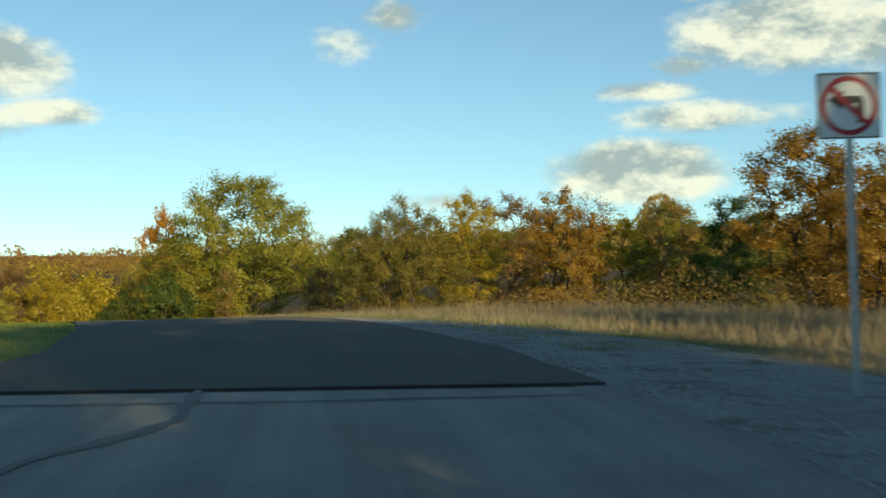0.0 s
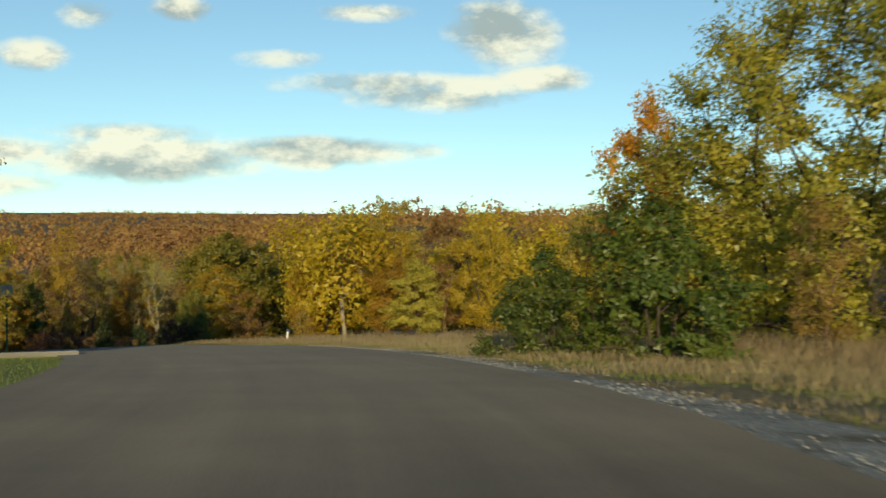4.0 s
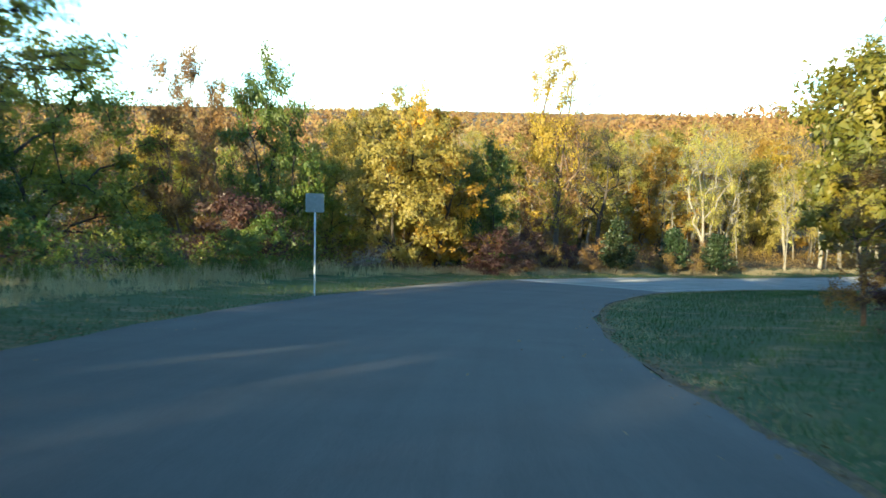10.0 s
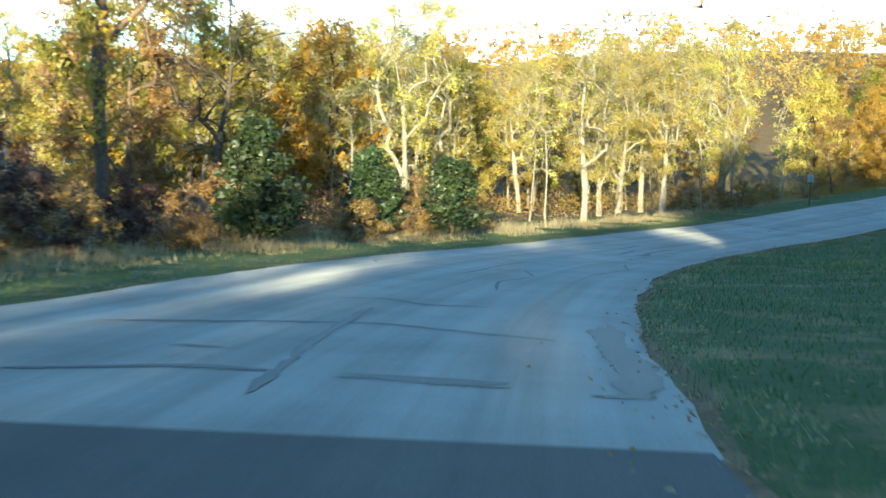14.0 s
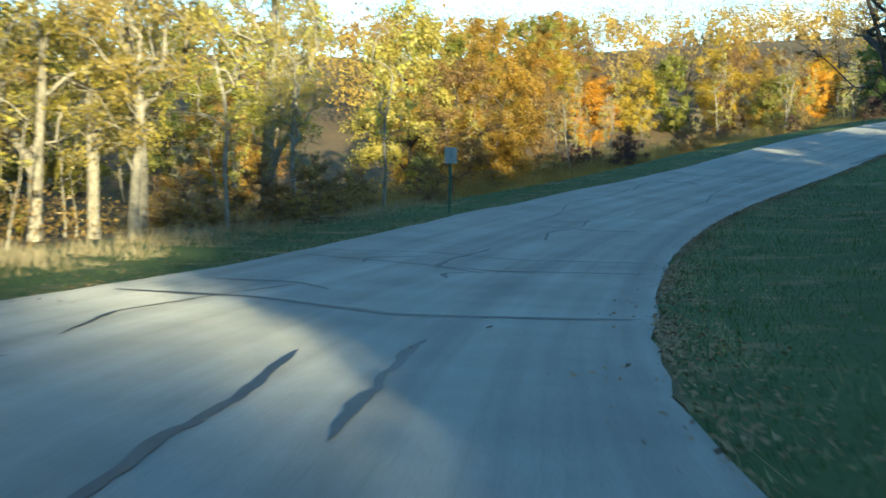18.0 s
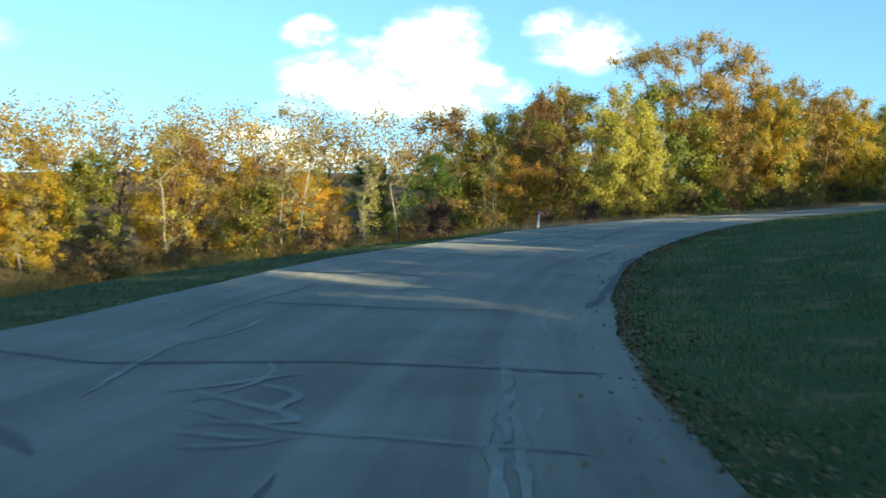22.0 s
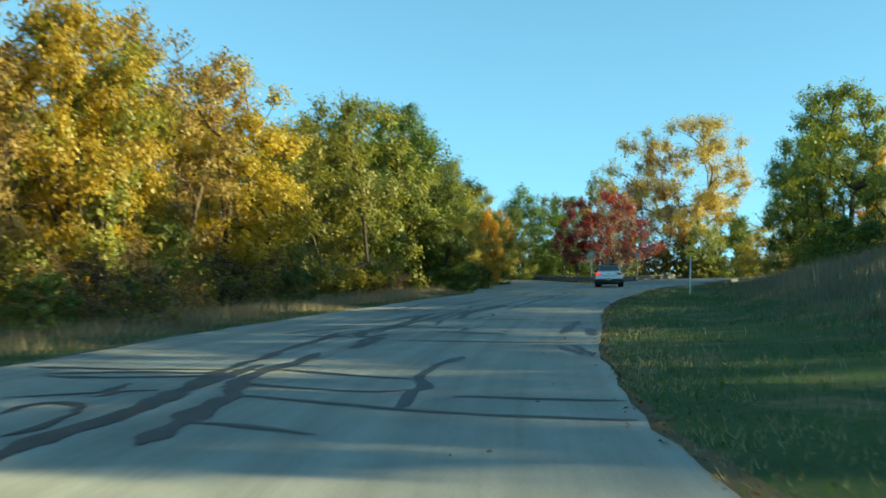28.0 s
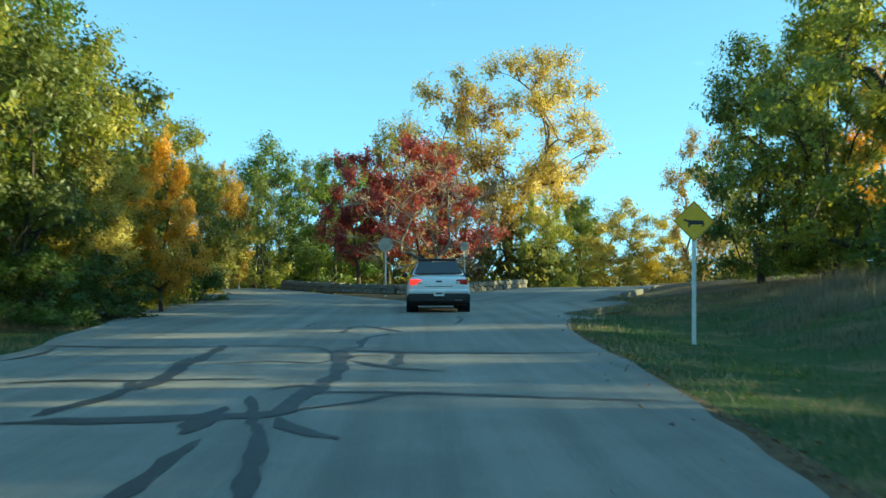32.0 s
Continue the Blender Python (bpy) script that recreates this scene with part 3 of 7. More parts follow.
# ---- trees ----
def tubes(segs, thin=4, thick=7, thinnest=0.0):
    """Tapered limbs as one mesh: rows of (start, end, start radius, end radius)."""
    V, F, n = [], [], 0
    for a, b, r0, r1 in segs:
        if r0 < thinnest:
            continue
        sides = thick if r0 > 0.11 else (thin if r0 > 0.07 else 3)
        d = b - a
        ln = math.sqrt(d[0] ** 2 + d[1] ** 2 + d[2] ** 2) or 1e-6
        d = d / ln
        h = np.array([1.0, 0, 0]) if abs(d[2]) > 0.9 else np.array([0, 0, 1.0])
        x = np.array([d[1] * h[2] - d[2] * h[1], d[2] * h[0] - d[0] * h[2], d[0] * h[1] - d[1] * h[0]])
        x = x / math.sqrt((x * x).sum())
        y = np.array([d[1] * x[2] - d[2] * x[1], d[2] * x[0] - d[0] * x[2], d[0] * x[1] - d[1] * x[0]])
        an = np.arange(sides) * (2 * math.pi / sides)
        ring = np.cos(an)[:, None] * x + np.sin(an)[:, None] * y
        V.append(a + ring * r0)
        V.append(b + ring * r1)
        i = np.arange(sides)
        j = (i + 1) % sides
        F.append(np.stack([n + i, n + j, n + sides + j, n + sides + i], 1))
        n += 2 * sides
    return np.vstack(V), np.vstack(F)


def leaves(rng, centres, size, fine=False, out=None):
    """Small pointed leaves, one at each centre; fine ones are four-cornered. With out, most of them face that way."""
    k = len(centres)
    n = rng.normal(0, 1, (k, 3))
    if out is not None:
        n = out + n * 0.42
    n /= np.linalg.norm(n, axis=1)[:, None]
    d = rng.normal(0, 1, (k, 3))
    d -= (d * n).sum(1)[:, None] * n
    d /= np.linalg.norm(d, axis=1)[:, None]
    e = np.cross(d, n)
    L = np.asarray(size) * rng.uniform(0.6, 1.4, (k, 1))
    W = L * rng.uniform(0.55, 0.9, (k, 1))
    if fine:
        V = np.stack([centres - d * L * 0.6, centres + e * W * 0.42, centres + d * L * 0.6, centres - e * W * 0.42], 1).reshape(-1, 3)
        return V, np.arange(4 * k).reshape(-1, 4)
    V = np.stack([centres - d * L * 0.4 - e * W * 0.5, centres - d * L * 0.4 + e * W * 0.5, centres + d * L * 0.7], 1).reshape(-1, 3)
    return V, np.arange(3 * k).reshape(-1, 3)


PROFILE = {
    "round": ([0, 0.12, 0.35, 0.65, 0.88, 1], [0.5, 0.85, 1.0, 0.88, 0.55, 0.12]),
    "oval": ([0, 0.15, 0.45, 0.7, 0.9, 1], [0.45, 0.78, 1.0, 0.9, 0.58, 0.15]),
    "vase": ([0, 0.2, 0.5, 0.75, 0.92, 1], [0.22, 0.5, 0.85, 1.0, 0.72, 0.25]),
    "skirted": ([0, 0.1, 0.35, 0.65, 0.88, 1], [0.85, 1.0, 1.0, 0.82, 0.5, 0.12]),
}


def grown_tree(seed, height, width, base=0.2, shape="round", lobes=46, lobe=1.0, foliage=18000, size=0.15, twigs=9, stems=1, r0=0.2, bare=0.0, skew=0.0, leader=0.6, core=0.12, thinnest=0.0, ragged=1.0, flat=0.8):
    """A tree whose limbs reach out to uneven tufts of foliage spread through the crown; leaves sit along the twigs of each tuft."""
    rng = np.random.default_rng(seed)
    fx, fy = PROFILE[shape]
    ph = rng.uniform(0, 6.3, 4)
    cents, tries = [], 0
    gap = lobe * 1.05
    while len(cents) < lobes and tries < lobes * 60:
        tries += 1
        f, az = rng.uniform(0.03, 1.0), rng.uniform(0, 2 * math.pi)
        uneven = 0.86 + ragged * (0.12 * math.sin(2 * az + ph[0] + 3 * f) + 0.1 * math.sin(3 * az + ph[1]) + 0.08 * math.sin(5 * f * 3 + ph[2] + az))
        reach = max(0.1, np.interp(f, fx, fy) * uneven * width / 2 - 0.35 * lobe)
        r = reach * math.sqrt(rng.uniform(0.1, 1.0))
        z = height * (base + (1 - base) * f) - 0.45 * lobe
        c = np.array([r * math.cos(az), r * math.sin(az), max(z, 0.4 * lobe)])
        if all(((c - q) ** 2).sum() > gap * gap for q in cents):
            cents.append(c)
        elif tries % 12 == 0:
            gap *= 0.94
    cents = sorted(cents, key=lambda c: math.hypot(c[0], c[1]) + 0.6 * c[2])
    pos, par = [], []
    for s in range(stems):
        lean = rng.normal(0, 0.03 if stems == 1 else 0.2, 2)
        p, last = np.array([0.1 * s * math.cos(s * 2.4), 0.1 * s * math.sin(s * 2.4), -0.3]), -1
        top = height * (leader if stems == 1 else leader * rng.uniform(0.6, 1.0))
        pieces = 8
        d = np.array([lean[0], lean[1], 1.0])
        for k in range(pieces + 1):
            pos.append(p)
            par.append(last)
            last = len(pos) - 1
            d = d + np.array([*rng.normal(0, 0.07, 2), 0])
            p = p + d * (top + 0.3) / pieces
    ends = []
    for c in cents:
        P = np.array(pos)
        v = c - P
        dist = np.sqrt((v * v).sum(1)) + 1e-6
        flatd = np.hypot(v[:, 0], v[:, 1])
        cost = dist + 1.6 * np.maximum(0, 0.45 * flatd - v[:, 2]) + 40 * (P[:, 2] < min(height * base * 0.75, c[2] * 0.6))
        i = int(np.argmin(cost))
        a, n = P[i], max(2, int(dist[i] / 0.8))
        up = np.array([0, 0, 0.22 * dist[i]]) + rng.normal(0, 0.1 * dist[i], 3)
        last = i
        for k in range(1, n + 1):
            f = k / n
            q = a + (c - a) * f + up * (f - f * f) * 2 * (1 if a[2] < c[2] else 0.3) + (rng.normal(0, 0.05 * dist[i] / n, 3) if k < n else 0)
            pos.append(q)
            par.append(last)
            last = len(pos) - 1
        ends.append(last)
    load = np.zeros(len(pos))
    for e in ends:
        while e >= 0:
            load[e] += 1
            e = par[e]
    rad = np.maximum(0.014, r0 * (np.maximum(load, 0.3) / max(load[0], load.max())) ** 0.56)
    rad[0] *= 1.25
    segs = [(pos[par[i]], pos[i], min(rad[par[i]], rad[i] * 1.6), rad[i]) for i in range(len(pos)) if par[i] >= 0 and load[i] > 0]
    C, N, big = [], [], []
    each = max(8, foliage // max(1, len(cents)))
    for c, e in zip(cents, ends):
        full = 1.0
        if bare and rng.random() < bare:
            full = rng.uniform(0.02, 0.3)
        if skew:
            full *= float(np.clip(0.5 + c[0] * skew / width * 2.2, 0.0, 1))
        here = lobe * rng.uniform(0.75, 1.25)
        root = pos[par[e]]
        out_ = c - np.array([0, 0, height * (base + 0.35 * (1 - base))])
        out_ = out_ / (np.linalg.norm(out_) + 1e-6)
        dirs = rng.normal(0, 1, (twigs, 3)) * np.array([1, 1, 0.75]) + 0.7 * out_ + np.array([0, 0, 0.25])
        dirs /= np.linalg.norm(dirs, axis=1)[:, None]
        ln = here * rng.uniform(0.65, 1.3, twigs)
        start = np.where(rng.random((twigs, 1)) < 0.5, c, (c + root) / 2)
        tip = c + dirs * ln[:, None] * np.array([1, 1, flat])
        for k in range(twigs):
            if 0.012 >= thinnest:
                segs.append((start[k], tip[k], 0.012, 0.005))
        n = int(each * full * (here / lobe) ** 2)
        if n < 3:
            continue
        k = rng.integers(0, twigs, n)
        f = rng.uniform(0.3, 1.06, (n, 1))
        q = start[k] + (tip[k] - start[k]) * f + rng.normal(0, 1, (n, 3)) * here * (0.24 - 0.12 * f)
        b = rng.random(n) < core
        q[b] = c + rng.normal(0, 0.22, (int(b.sum()), 3)) * here
        o = (q - c) / (np.linalg.norm(q - c, axis=1)[:, None] + 1e-6) + 0.45 * out_ + np.array([0, 0, 0.3]) + rng.normal(0, 0.3, (n, 3))
        C.append(q), N.append(o), big.append(b)
    C, N, big = np.vstack(C), np.vstack(N), np.concatenate(big)
    ok = C[:, 2] > 0.12
    C, N, big = C[ok], N[ok], big[ok]
    N /= np.linalg.norm(N, axis=1)[:, None] + 1e-6
    return tubes(segs), leaves(rng, C, size * np.where(big, 1.6, 1.0)[:, None], False, N)


TREES = {}
STANDING = []


def tree_kind(kind, count, leaf, bark, height, width, label, category="tree", **o):
    made = []
    for k in range(count):
        (tv, tf), (lv, lf) = grown_tree(sum(map(ord, kind)) * 7 + k * 101, height, width, **o)
        made.append((mesh_from("trunk", tv, tf, bark, True), mesh_from("crown", lv, lf, LEAF[leaf])))
    TREES[kind] = (made, height, label, category, kind)


def cedar_mesh(seed, height, width):
    rng = np.random.default_rng(seed)
    segs = [(np.array([0, 0, -0.2]), np.array([0.05, 0, height * 0.9]), 0.09, 0.015)]
    C = []
    for k in range(90):
        z = height * rng.uniform(0.05, 0.95)
        r = width * 0.5 * (1 - z / height) ** 0.7 * rng.uniform(0.7, 1.1) + 0.06
        az = rng.uniform(0, 2 * math.pi)
        e = np.array([math.cos(az) * r, math.sin(az) * r, z + r * 0.55])
        segs.append((np.array([0, 0, z]), e, 0.02, 0.006))
        f = rng.uniform(0.25, 1.05, (46, 1))
        C.append(np.array([0, 0, z]) + (e - np.array([0, 0, z])) * f + rng.normal(0, 0.1, (46, 3)))
    return tubes(segs), leaves(rng, np.vstack(C), 0.16)


def add_tree(kind, x, y, height, wide=1.0, turn=None, group="", z=None, variant=None):
    made, h0, label, cat, _ = TREES[kind]
    STANDING.append((x, y))
    rng = random.Random(f"{kind}{x:.1f}{y:.1f}")
    k = height / h0
    trunk, crown = made[rng.randrange(len(made)) if variant is None else variant]
    name = {"shrub": "shrub", "cedar": "cedar_tree", "sapling": "sapling"}.get(cat, "tree")
    ob = thing(name, (x, y, float(land(x, y)[0]) - 0.05 if z is None else z), label, cat, group)
    ob.matrix_world = ob.matrix_world @ pose(0, 0, 0, 0, 0, rng.uniform(0, 360) if turn is None else turn) @ Matrix.Diagonal((k * wide, k * wide, k, 1))
    part("stem" if cat == "shrub" else "trunk", trunk, None, ob)
    part("crown", crown, None, ob)
    return ob


tree_kind("olive", 3, "olive", M_BARK, 10, 10, "broad olive-green tree turning yellow", base=0.06, shape="skirted", lobes=58, lobe=1.05, foliage=23000, r0=0.22, size=0.13)
tree_kind("gold", 4, "gold", M_BARK, 11, 8, "golden-yellow autumn tree with dark bark", base=0.1, shape="oval", lobes=52, lobe=1.0, foliage=21000, r0=0.19, size=0.125)
tree_kind("green", 2, "green", M_BARK, 10, 8, "still green leafy tree", base=0.08, shape="skirted", lobes=50, lobe=1.0, foliage=20000, r0=0.19, size=0.13)
tree_kind("yellow", 2, "yellow", M_BARK, 9, 7, "bright yellow autumn tree", base=0.12, shape="round", lobes=44, lobe=0.9, foliage=18000, size=0.12, r0=0.15)
tree_kind("orange", 2, "orange", M_BARK, 8, 7, "glowing orange autumn tree", base=0.12, shape="round", lobes=44, lobe=0.85, foliage=18000, size=0.12, r0=0.15)
tree_kind("brown", 3, "brown", M_TWIG, 10, 7.5, "half-bare tree with tan-brown leaves", base=0.12, shape="oval", lobes=56, lobe=0.85, foliage=13000, size=0.13, twigs=13, bare=0.35, r0=0.16)
tree_kind("pale", 4, "yellow", M_PALE, 15, 8.5, "tall pale-barked tree with thin yellow leaves", base=0.24, shape="vase", lobes=64, lobe=1.0, foliage=15000, size=0.115, twigs=13, bare=0.55, r0=0.24, leader=0.7)
tree_kind("willow", 2, "willow", M_BARK, 10, 12, "many-stemmed olive-gold tree leafy to the ground", base=0.04, shape="round", lobes=150, lobe=0.95, foliage=60000, size=0.1, twigs=12, stems=6, r0=0.2, leader=0.5, core=0.08, ragged=0.9)
tree_kind("tall", 2, "tallgold", M_TWIG, 16, 17, "tall thin-crowned tree with tan-gold leaves", base=0.34, shape="vase", lobes=90, lobe=1.15, foliage=36000, size=0.13, twigs=14, bare=0.12, r0=0.28, leader=0.55)
tree_kind("bare", 3, "brown", M_BARK, 13, 9, "nearly bare grey tree with spreading limbs", base=0.26, shape="vase", lobes=60, lobe=1.0, foliage=6000, size=0.13, twigs=14, bare=0.9, r0=0.19, leader=0.6)
tree_kind("grey", 1, "brown", M_PALE, 8, 9, "bare grey tree with fine spreading limbs", base=0.14, shape="round", lobes=80, lobe=0.8, foliage=4500, size=0.1, twigs=12, bare=0.9, r0=0.16, leader=0.35)
tree_kind("tip", 1, "gold", M_TWIG, 15, 9, "tall bare tree with yellow leaves on one side", base=0.2, shape="vase", lobes=56, lobe=1.0, foliage=13000, twigs=14, skew=1.0, r0=0.24, leader=0.75)
tree_kind("red", 2, "red", M_BARK, 8, 9, "dark red maple with bare grey lower limbs", base=0.26, shape="round", lobes=56, lobe=0.85, foliage=20000, size=0.13, r0=0.17, leader=0.4, bare=0.3)
tree_kind("oak", 2, "oak", M_BARK, 9, 10, "spreading roadside oak with olive-gold leaves", base=0.26, shape="round", lobes=90, lobe=0.8, foliage=15000, size=0.11, twigs=11, r0=0.16, leader=0.55, ragged=1.3, flat=0.6, core=0.02, stems=3)
tree_kind("bank_oak", 2, "olive", M_BARK, 10, 10.5, "broad dense oak with olive-green leaves above the bank", base=0.12, shape="round", lobes=96, lobe=0.85, foliage=36000, size=0.115, twigs=10, r0=0.24, leader=0.45, ragged=1.3)
# coarse-leaved tree, added mostly out of view to cast shade on the road
tree_kind("low", 2, "olive", M_BARK, 10, 9, "olive-brown hillside tree above the road", base=0.28, shape="round", lobes=46, lobe=1.15, foliage=12000, size=0.22, twigs=7, r0=0.2)
for k_, l_, b_, h_, w_, t_, bare_ in (("gold", "gold", M_BARK, 11, 8, "golden-yellow autumn tree in the wood", 0), ("olive", "olive", M_BARK, 10, 9, "olive tree turning gold in the wood", 0), ("green", "green", M_BARK, 10, 8, "green tree at the back of the wood", 0),
                                      ("yellow", "yellow", M_BARK, 10, 7, "bright yellow tree in the wood", 0), ("brown", "brown", M_TWIG, 10, 7.5, "half-bare brown tree in the wood", 0.3), ("pale", "yellow", M_PALE, 15, 8, "pale-barked tree with thin yellow leaves", 0.15)):
    tree_kind("far_" + k_, 2, l_, b_, h_, w_, t_, base=0.22 if k_ == "pale" else 0.08, shape="oval", lobes=40, lobe=1.1, foliage=9000, size=0.2, twigs=6, bare=bare_, r0=0.18)
for k_, l_, b_, h_, w_, bare_ in (("gold", "gold", M_BARK, 11, 8, 0), ("olive", "olive", M_BARK, 10, 9, 0), ("pale", "gold", M_PALE, 15, 8, 0.2)):
    tree_kind("back_" + k_, 2, l_, b_, h_, w_, "tree at the back of the wood", base=0.2 if k_ == "pale" else 0.08, shape="oval", lobes=40, lobe=1.0, foliage=8200, size=0.165, twigs=4, bare=bare_, r0=0.18)
# light mesh for unseen trees that only throw shade
tree_kind("bank_olive", 2, "olive", M_BARK, 10, 9, "olive tree above the bank", base=0.08, shape="oval", lobes=34, lobe=1.15, foliage=4600, size=0.27, twigs=2, r0=0.18)
tree_kind("sapling", 3, "yellow", M_PALE, 9, 3.0, "thin pale sapling with few yellow leaves", category="sapling", base=0.3, shape="oval", lobes=22, lobe=0.55, foliage=900, size=0.11, twigs=6, bare=0.5, r0=0.07, leader=0.9)
tree_kind("shrub_green", 3, "green", M_BARK, 3, 4, "dense dark green shrub", base=0.0, shape="skirted", lobes=36, lobe=0.5, foliage=9000, size=0.085, twigs=7, stems=3, r0=0.05, category="shrub")
tree_kind("shrub_purple", 2, "purple", M_TWIG, 3, 4, "purple-brown leafy thicket shrub", base=0.0, shape="skirted", lobes=38, lobe=0.5, foliage=7000, size=0.085, twigs=10, stems=3, r0=0.05, bare=0.25, category="shrub")
tree_kind("shrub_tan", 3, "brown", M_TWIG, 2.4, 3.2, "twiggy tan brush with few leaves", base=0.0, shape="skirted", lobes=36, lobe=0.42, foliage=4500, size=0.075, twigs=13, stems=4, r0=0.03, bare=0.5, category="shrub")
tree_kind("shrub_red", 1, "red", M_TWIG, 1.5, 1.3, "small red-leaved sumac shrub", base=0.05, shape="round", lobes=16, lobe=0.24, foliage=1500, size=0.08, twigs=6, stems=3, r0=0.02, category="shrub")
_c = []
for k_ in range(2):
    (tv_, tf_), (lv_, lf_) = cedar_mesh(400 + k_, 4.0, 2.8)
    _c.append((mesh_from("trunk", tv_, tf_, M_BARK, True), mesh_from("crown", lv_, lf_, LEAF["cedar"])))
TREES["cedar"] = (_c, 4.0, "dark green young cedar", "cedar", "cedar")

# trees that can be told apart: kind, place, height, width factor
add_tree("willow", -15.0, 85.9, 12.2, 1.15)
add_tree("willow", -2.4, 66.0, 7.2, 0.92)
add_tree("shrub_green", -17.9, 72.9, 3.6, 1.10)
add_tree("shrub_green", -20.7, 74.1, 2.6, 1.05)
add_tree("orange", -24.7, 100.5, 11.5, 0.75)
add_tree("brown", 6.6, 115.3, 12.7, 0.97)
add_tree("bare", 14.1, 111.4, 11.9, 0.78)
add_tree("gold", 20.3, 105.2, 10.3, 1.07)
add_tree("far_gold", 11.8, 126.8, 9.5, 1.24)
add_tree("gold", 23.6, 71.2, 12.0, 1.41)
add_tree("gold", 25.2, 65.3, 10.0, 1.24)
add_tree("green", 20.7, 82.4, 8.8, 1.09)
add_tree("brown", 18.8, 93.1, 9.4, 1.20)
add_tree("far_gold", 16.3, 103.6, 8.9, 1.21)
add_tree("shrub_tan", -8.0, 74.8, 3.9, 0.71)
add_tree("shrub_tan", -5.0, 71.0, 3.4, 0.75)
add_tree("shrub_tan", -4.1, 74.6, 3.1, 1.05)
add_tree("yellow", -26.4, 95.9, 6.0, 0.70)
add_tree("shrub_red", -17.9, 80.3, 0.6, 1.45)
add_tree("shrub_green", -28.3, 96.3, 3.1, 1.08)
add_tree("shrub_green", -23.5, 95.6, 3.5, 0.92)
add_tree("brown", -14.8, 78.0, 4.2, 0.76)
add_tree("pale", -63.4, 141.3, 11.8, 1.11)
add_tree("gold", -68.3, 143.3, 8.8, 0.95)
add_tree("pale", -63.7, 150.0, 12.7, 0.94)
add_tree("gold", -56.6, 138.0, 7.5, 1.20)
add_tree("far_gold", -67.0, 144.0, 11.5, 1.00)
add_tree("gold", -60.2, 142.1, 12.4, 0.83)
add_tree("far_pale", -62.8, 149.6, 14.4, 1.00)
add_tree("brown", -52.8, 140.1, 11.1, 0.91)
add_tree("yellow", -50.7, 130.1, 6.3, 1.28)
add_tree("gold", -46.8, 135.1, 9.7, 0.93)
add_tree("yellow", -47.5, 107.3, 2.2, 0.91)
add_tree("gold", -69.0, 128.8, 6.8, 1.50)
add_tree("brown", -63.7, 125.3, 4.3, 1.50)
add_tree("shrub_tan", -58.1, 119.4, 0.5, 1.50)
add_tree("brown", -68.5, 123.0, 5.5, 0.90)
add_tree("olive", -65.2, 120.3, 4.8, 0.70)
add_tree("shrub_purple", -68.3, 121.9, 2.1, 1.16)
add_tree("shrub_purple", -64.4, 118.5, 1.8, 1.26)
add_tree("shrub_green", -63.6, 119.0, 2.5, 0.76)
add_tree("brown", -72.8, 127.2, 4.1, 0.97)
add_tree("olive", -79.1, 103.0, 9.5, 0.85)
add_tree("oak", -65.8, 94.2, 8.3, 0.70)
add_tree("oak", -74.6, 105.8, 7.8, 0.70)
add_tree("brown", -84.8, 104.9, 8.7, 1.01)
add_tree("yellow", -75.6, 105.1, 3.1, 1.16)
add_tree("yellow", -107.7, 141.5, 9.8, 0.98)
add_tree("far_gold", -110.1, 146.3, 9.5, 1.06)
add_tree("tip", -117.2, 164.1, 16.5, 0.72)
add_tree("orange", -113.3, 147.7, 10.6, 0.71)
add_tree("green", -113.5, 153.6, 8.6, 0.80)
add_tree("brown", -105.4, 127.7, 10.0, 0.70)
add_tree("green", -106.9, 133.0, 10.4, 0.70)
add_tree("brown", -111.4, 133.2, 9.7, 0.70)
add_tree("gold", -119.9, 147.3, 10.2, 0.70)
add_tree("shrub_purple", -102.6, 128.6, 3.7, 1.12)
add_tree("shrub_green", -97.4, 125.6, 1.9, 1.31)
add_tree("shrub_green", -95.4, 120.9, 2.3, 1.12)
add_tree("shrub_purple", -107.2, 148.6, 2.7, 1.50)
add_tree("orange", -148.6, 223.4, 13.4, 1.09)
add_tree("far_yellow", -147.1, 231.5, 11.3, 1.00)
add_tree("far_gold", -158.8, 225.8, 10.3, 1.35)
add_tree("orange", -148.0, 202.5, 10.1, 0.80)
add_tree("cedar", -113.5, 166.5, 3.9, 1.15)
add_tree("cedar", -117.9, 178.9, 3.8, 1.2)
add_tree("cedar", -116.1, 182.4, 3.5, 1.5)
add_tree("shrub_purple", -113.1, 154.1, 3.0, 0.91)
add_tree("shrub_purple", -114.5, 158.5, 3.1, 0.86)
add_tree("shrub_tan", -114.4, 164.1, 1.7, 1.06)
add_tree("shrub_purple", -116.8, 164.7, 2.2, 1.11)
add_tree("olive", -114.6, 152.1, 8.2, 0.70)
add_tree("gold", -110.8, 147.2, 5.8, 0.70)
add_tree("brown", -120.6, 159.8, 6.0, 0.9)
add_tree("pale", -119.6, 204.2, 11.5, 1.10)
add_tree("pale", -119.3, 217.2, 13.2, 0.96)
add_tree("pale", -117.8, 226.2, 14.3, 0.98)
add_tree("pale", -121.8, 211.9, 11.1, 0.96)
add_tree("yellow", -135.2, 218.6, 11.1, 0.77)
add_tree("pale", -133.4, 225.1, 12.4, 1.04)
add_tree("pale", -120.9, 207.4, 10.1, 0.94)
add_tree("pale", -118.5, 214.9, 11.0, 0.92)
add_tree("pale", -117.0, 223.7, 11.9, 1.00)
add_tree("pale", -121.7, 211.4, 9.2, 0.70)
add_tree("pale", -126.4, 208.9, 10.2, 0.95)
add_tree("bare", -127.5, 215.2, 9.7, 0.74)
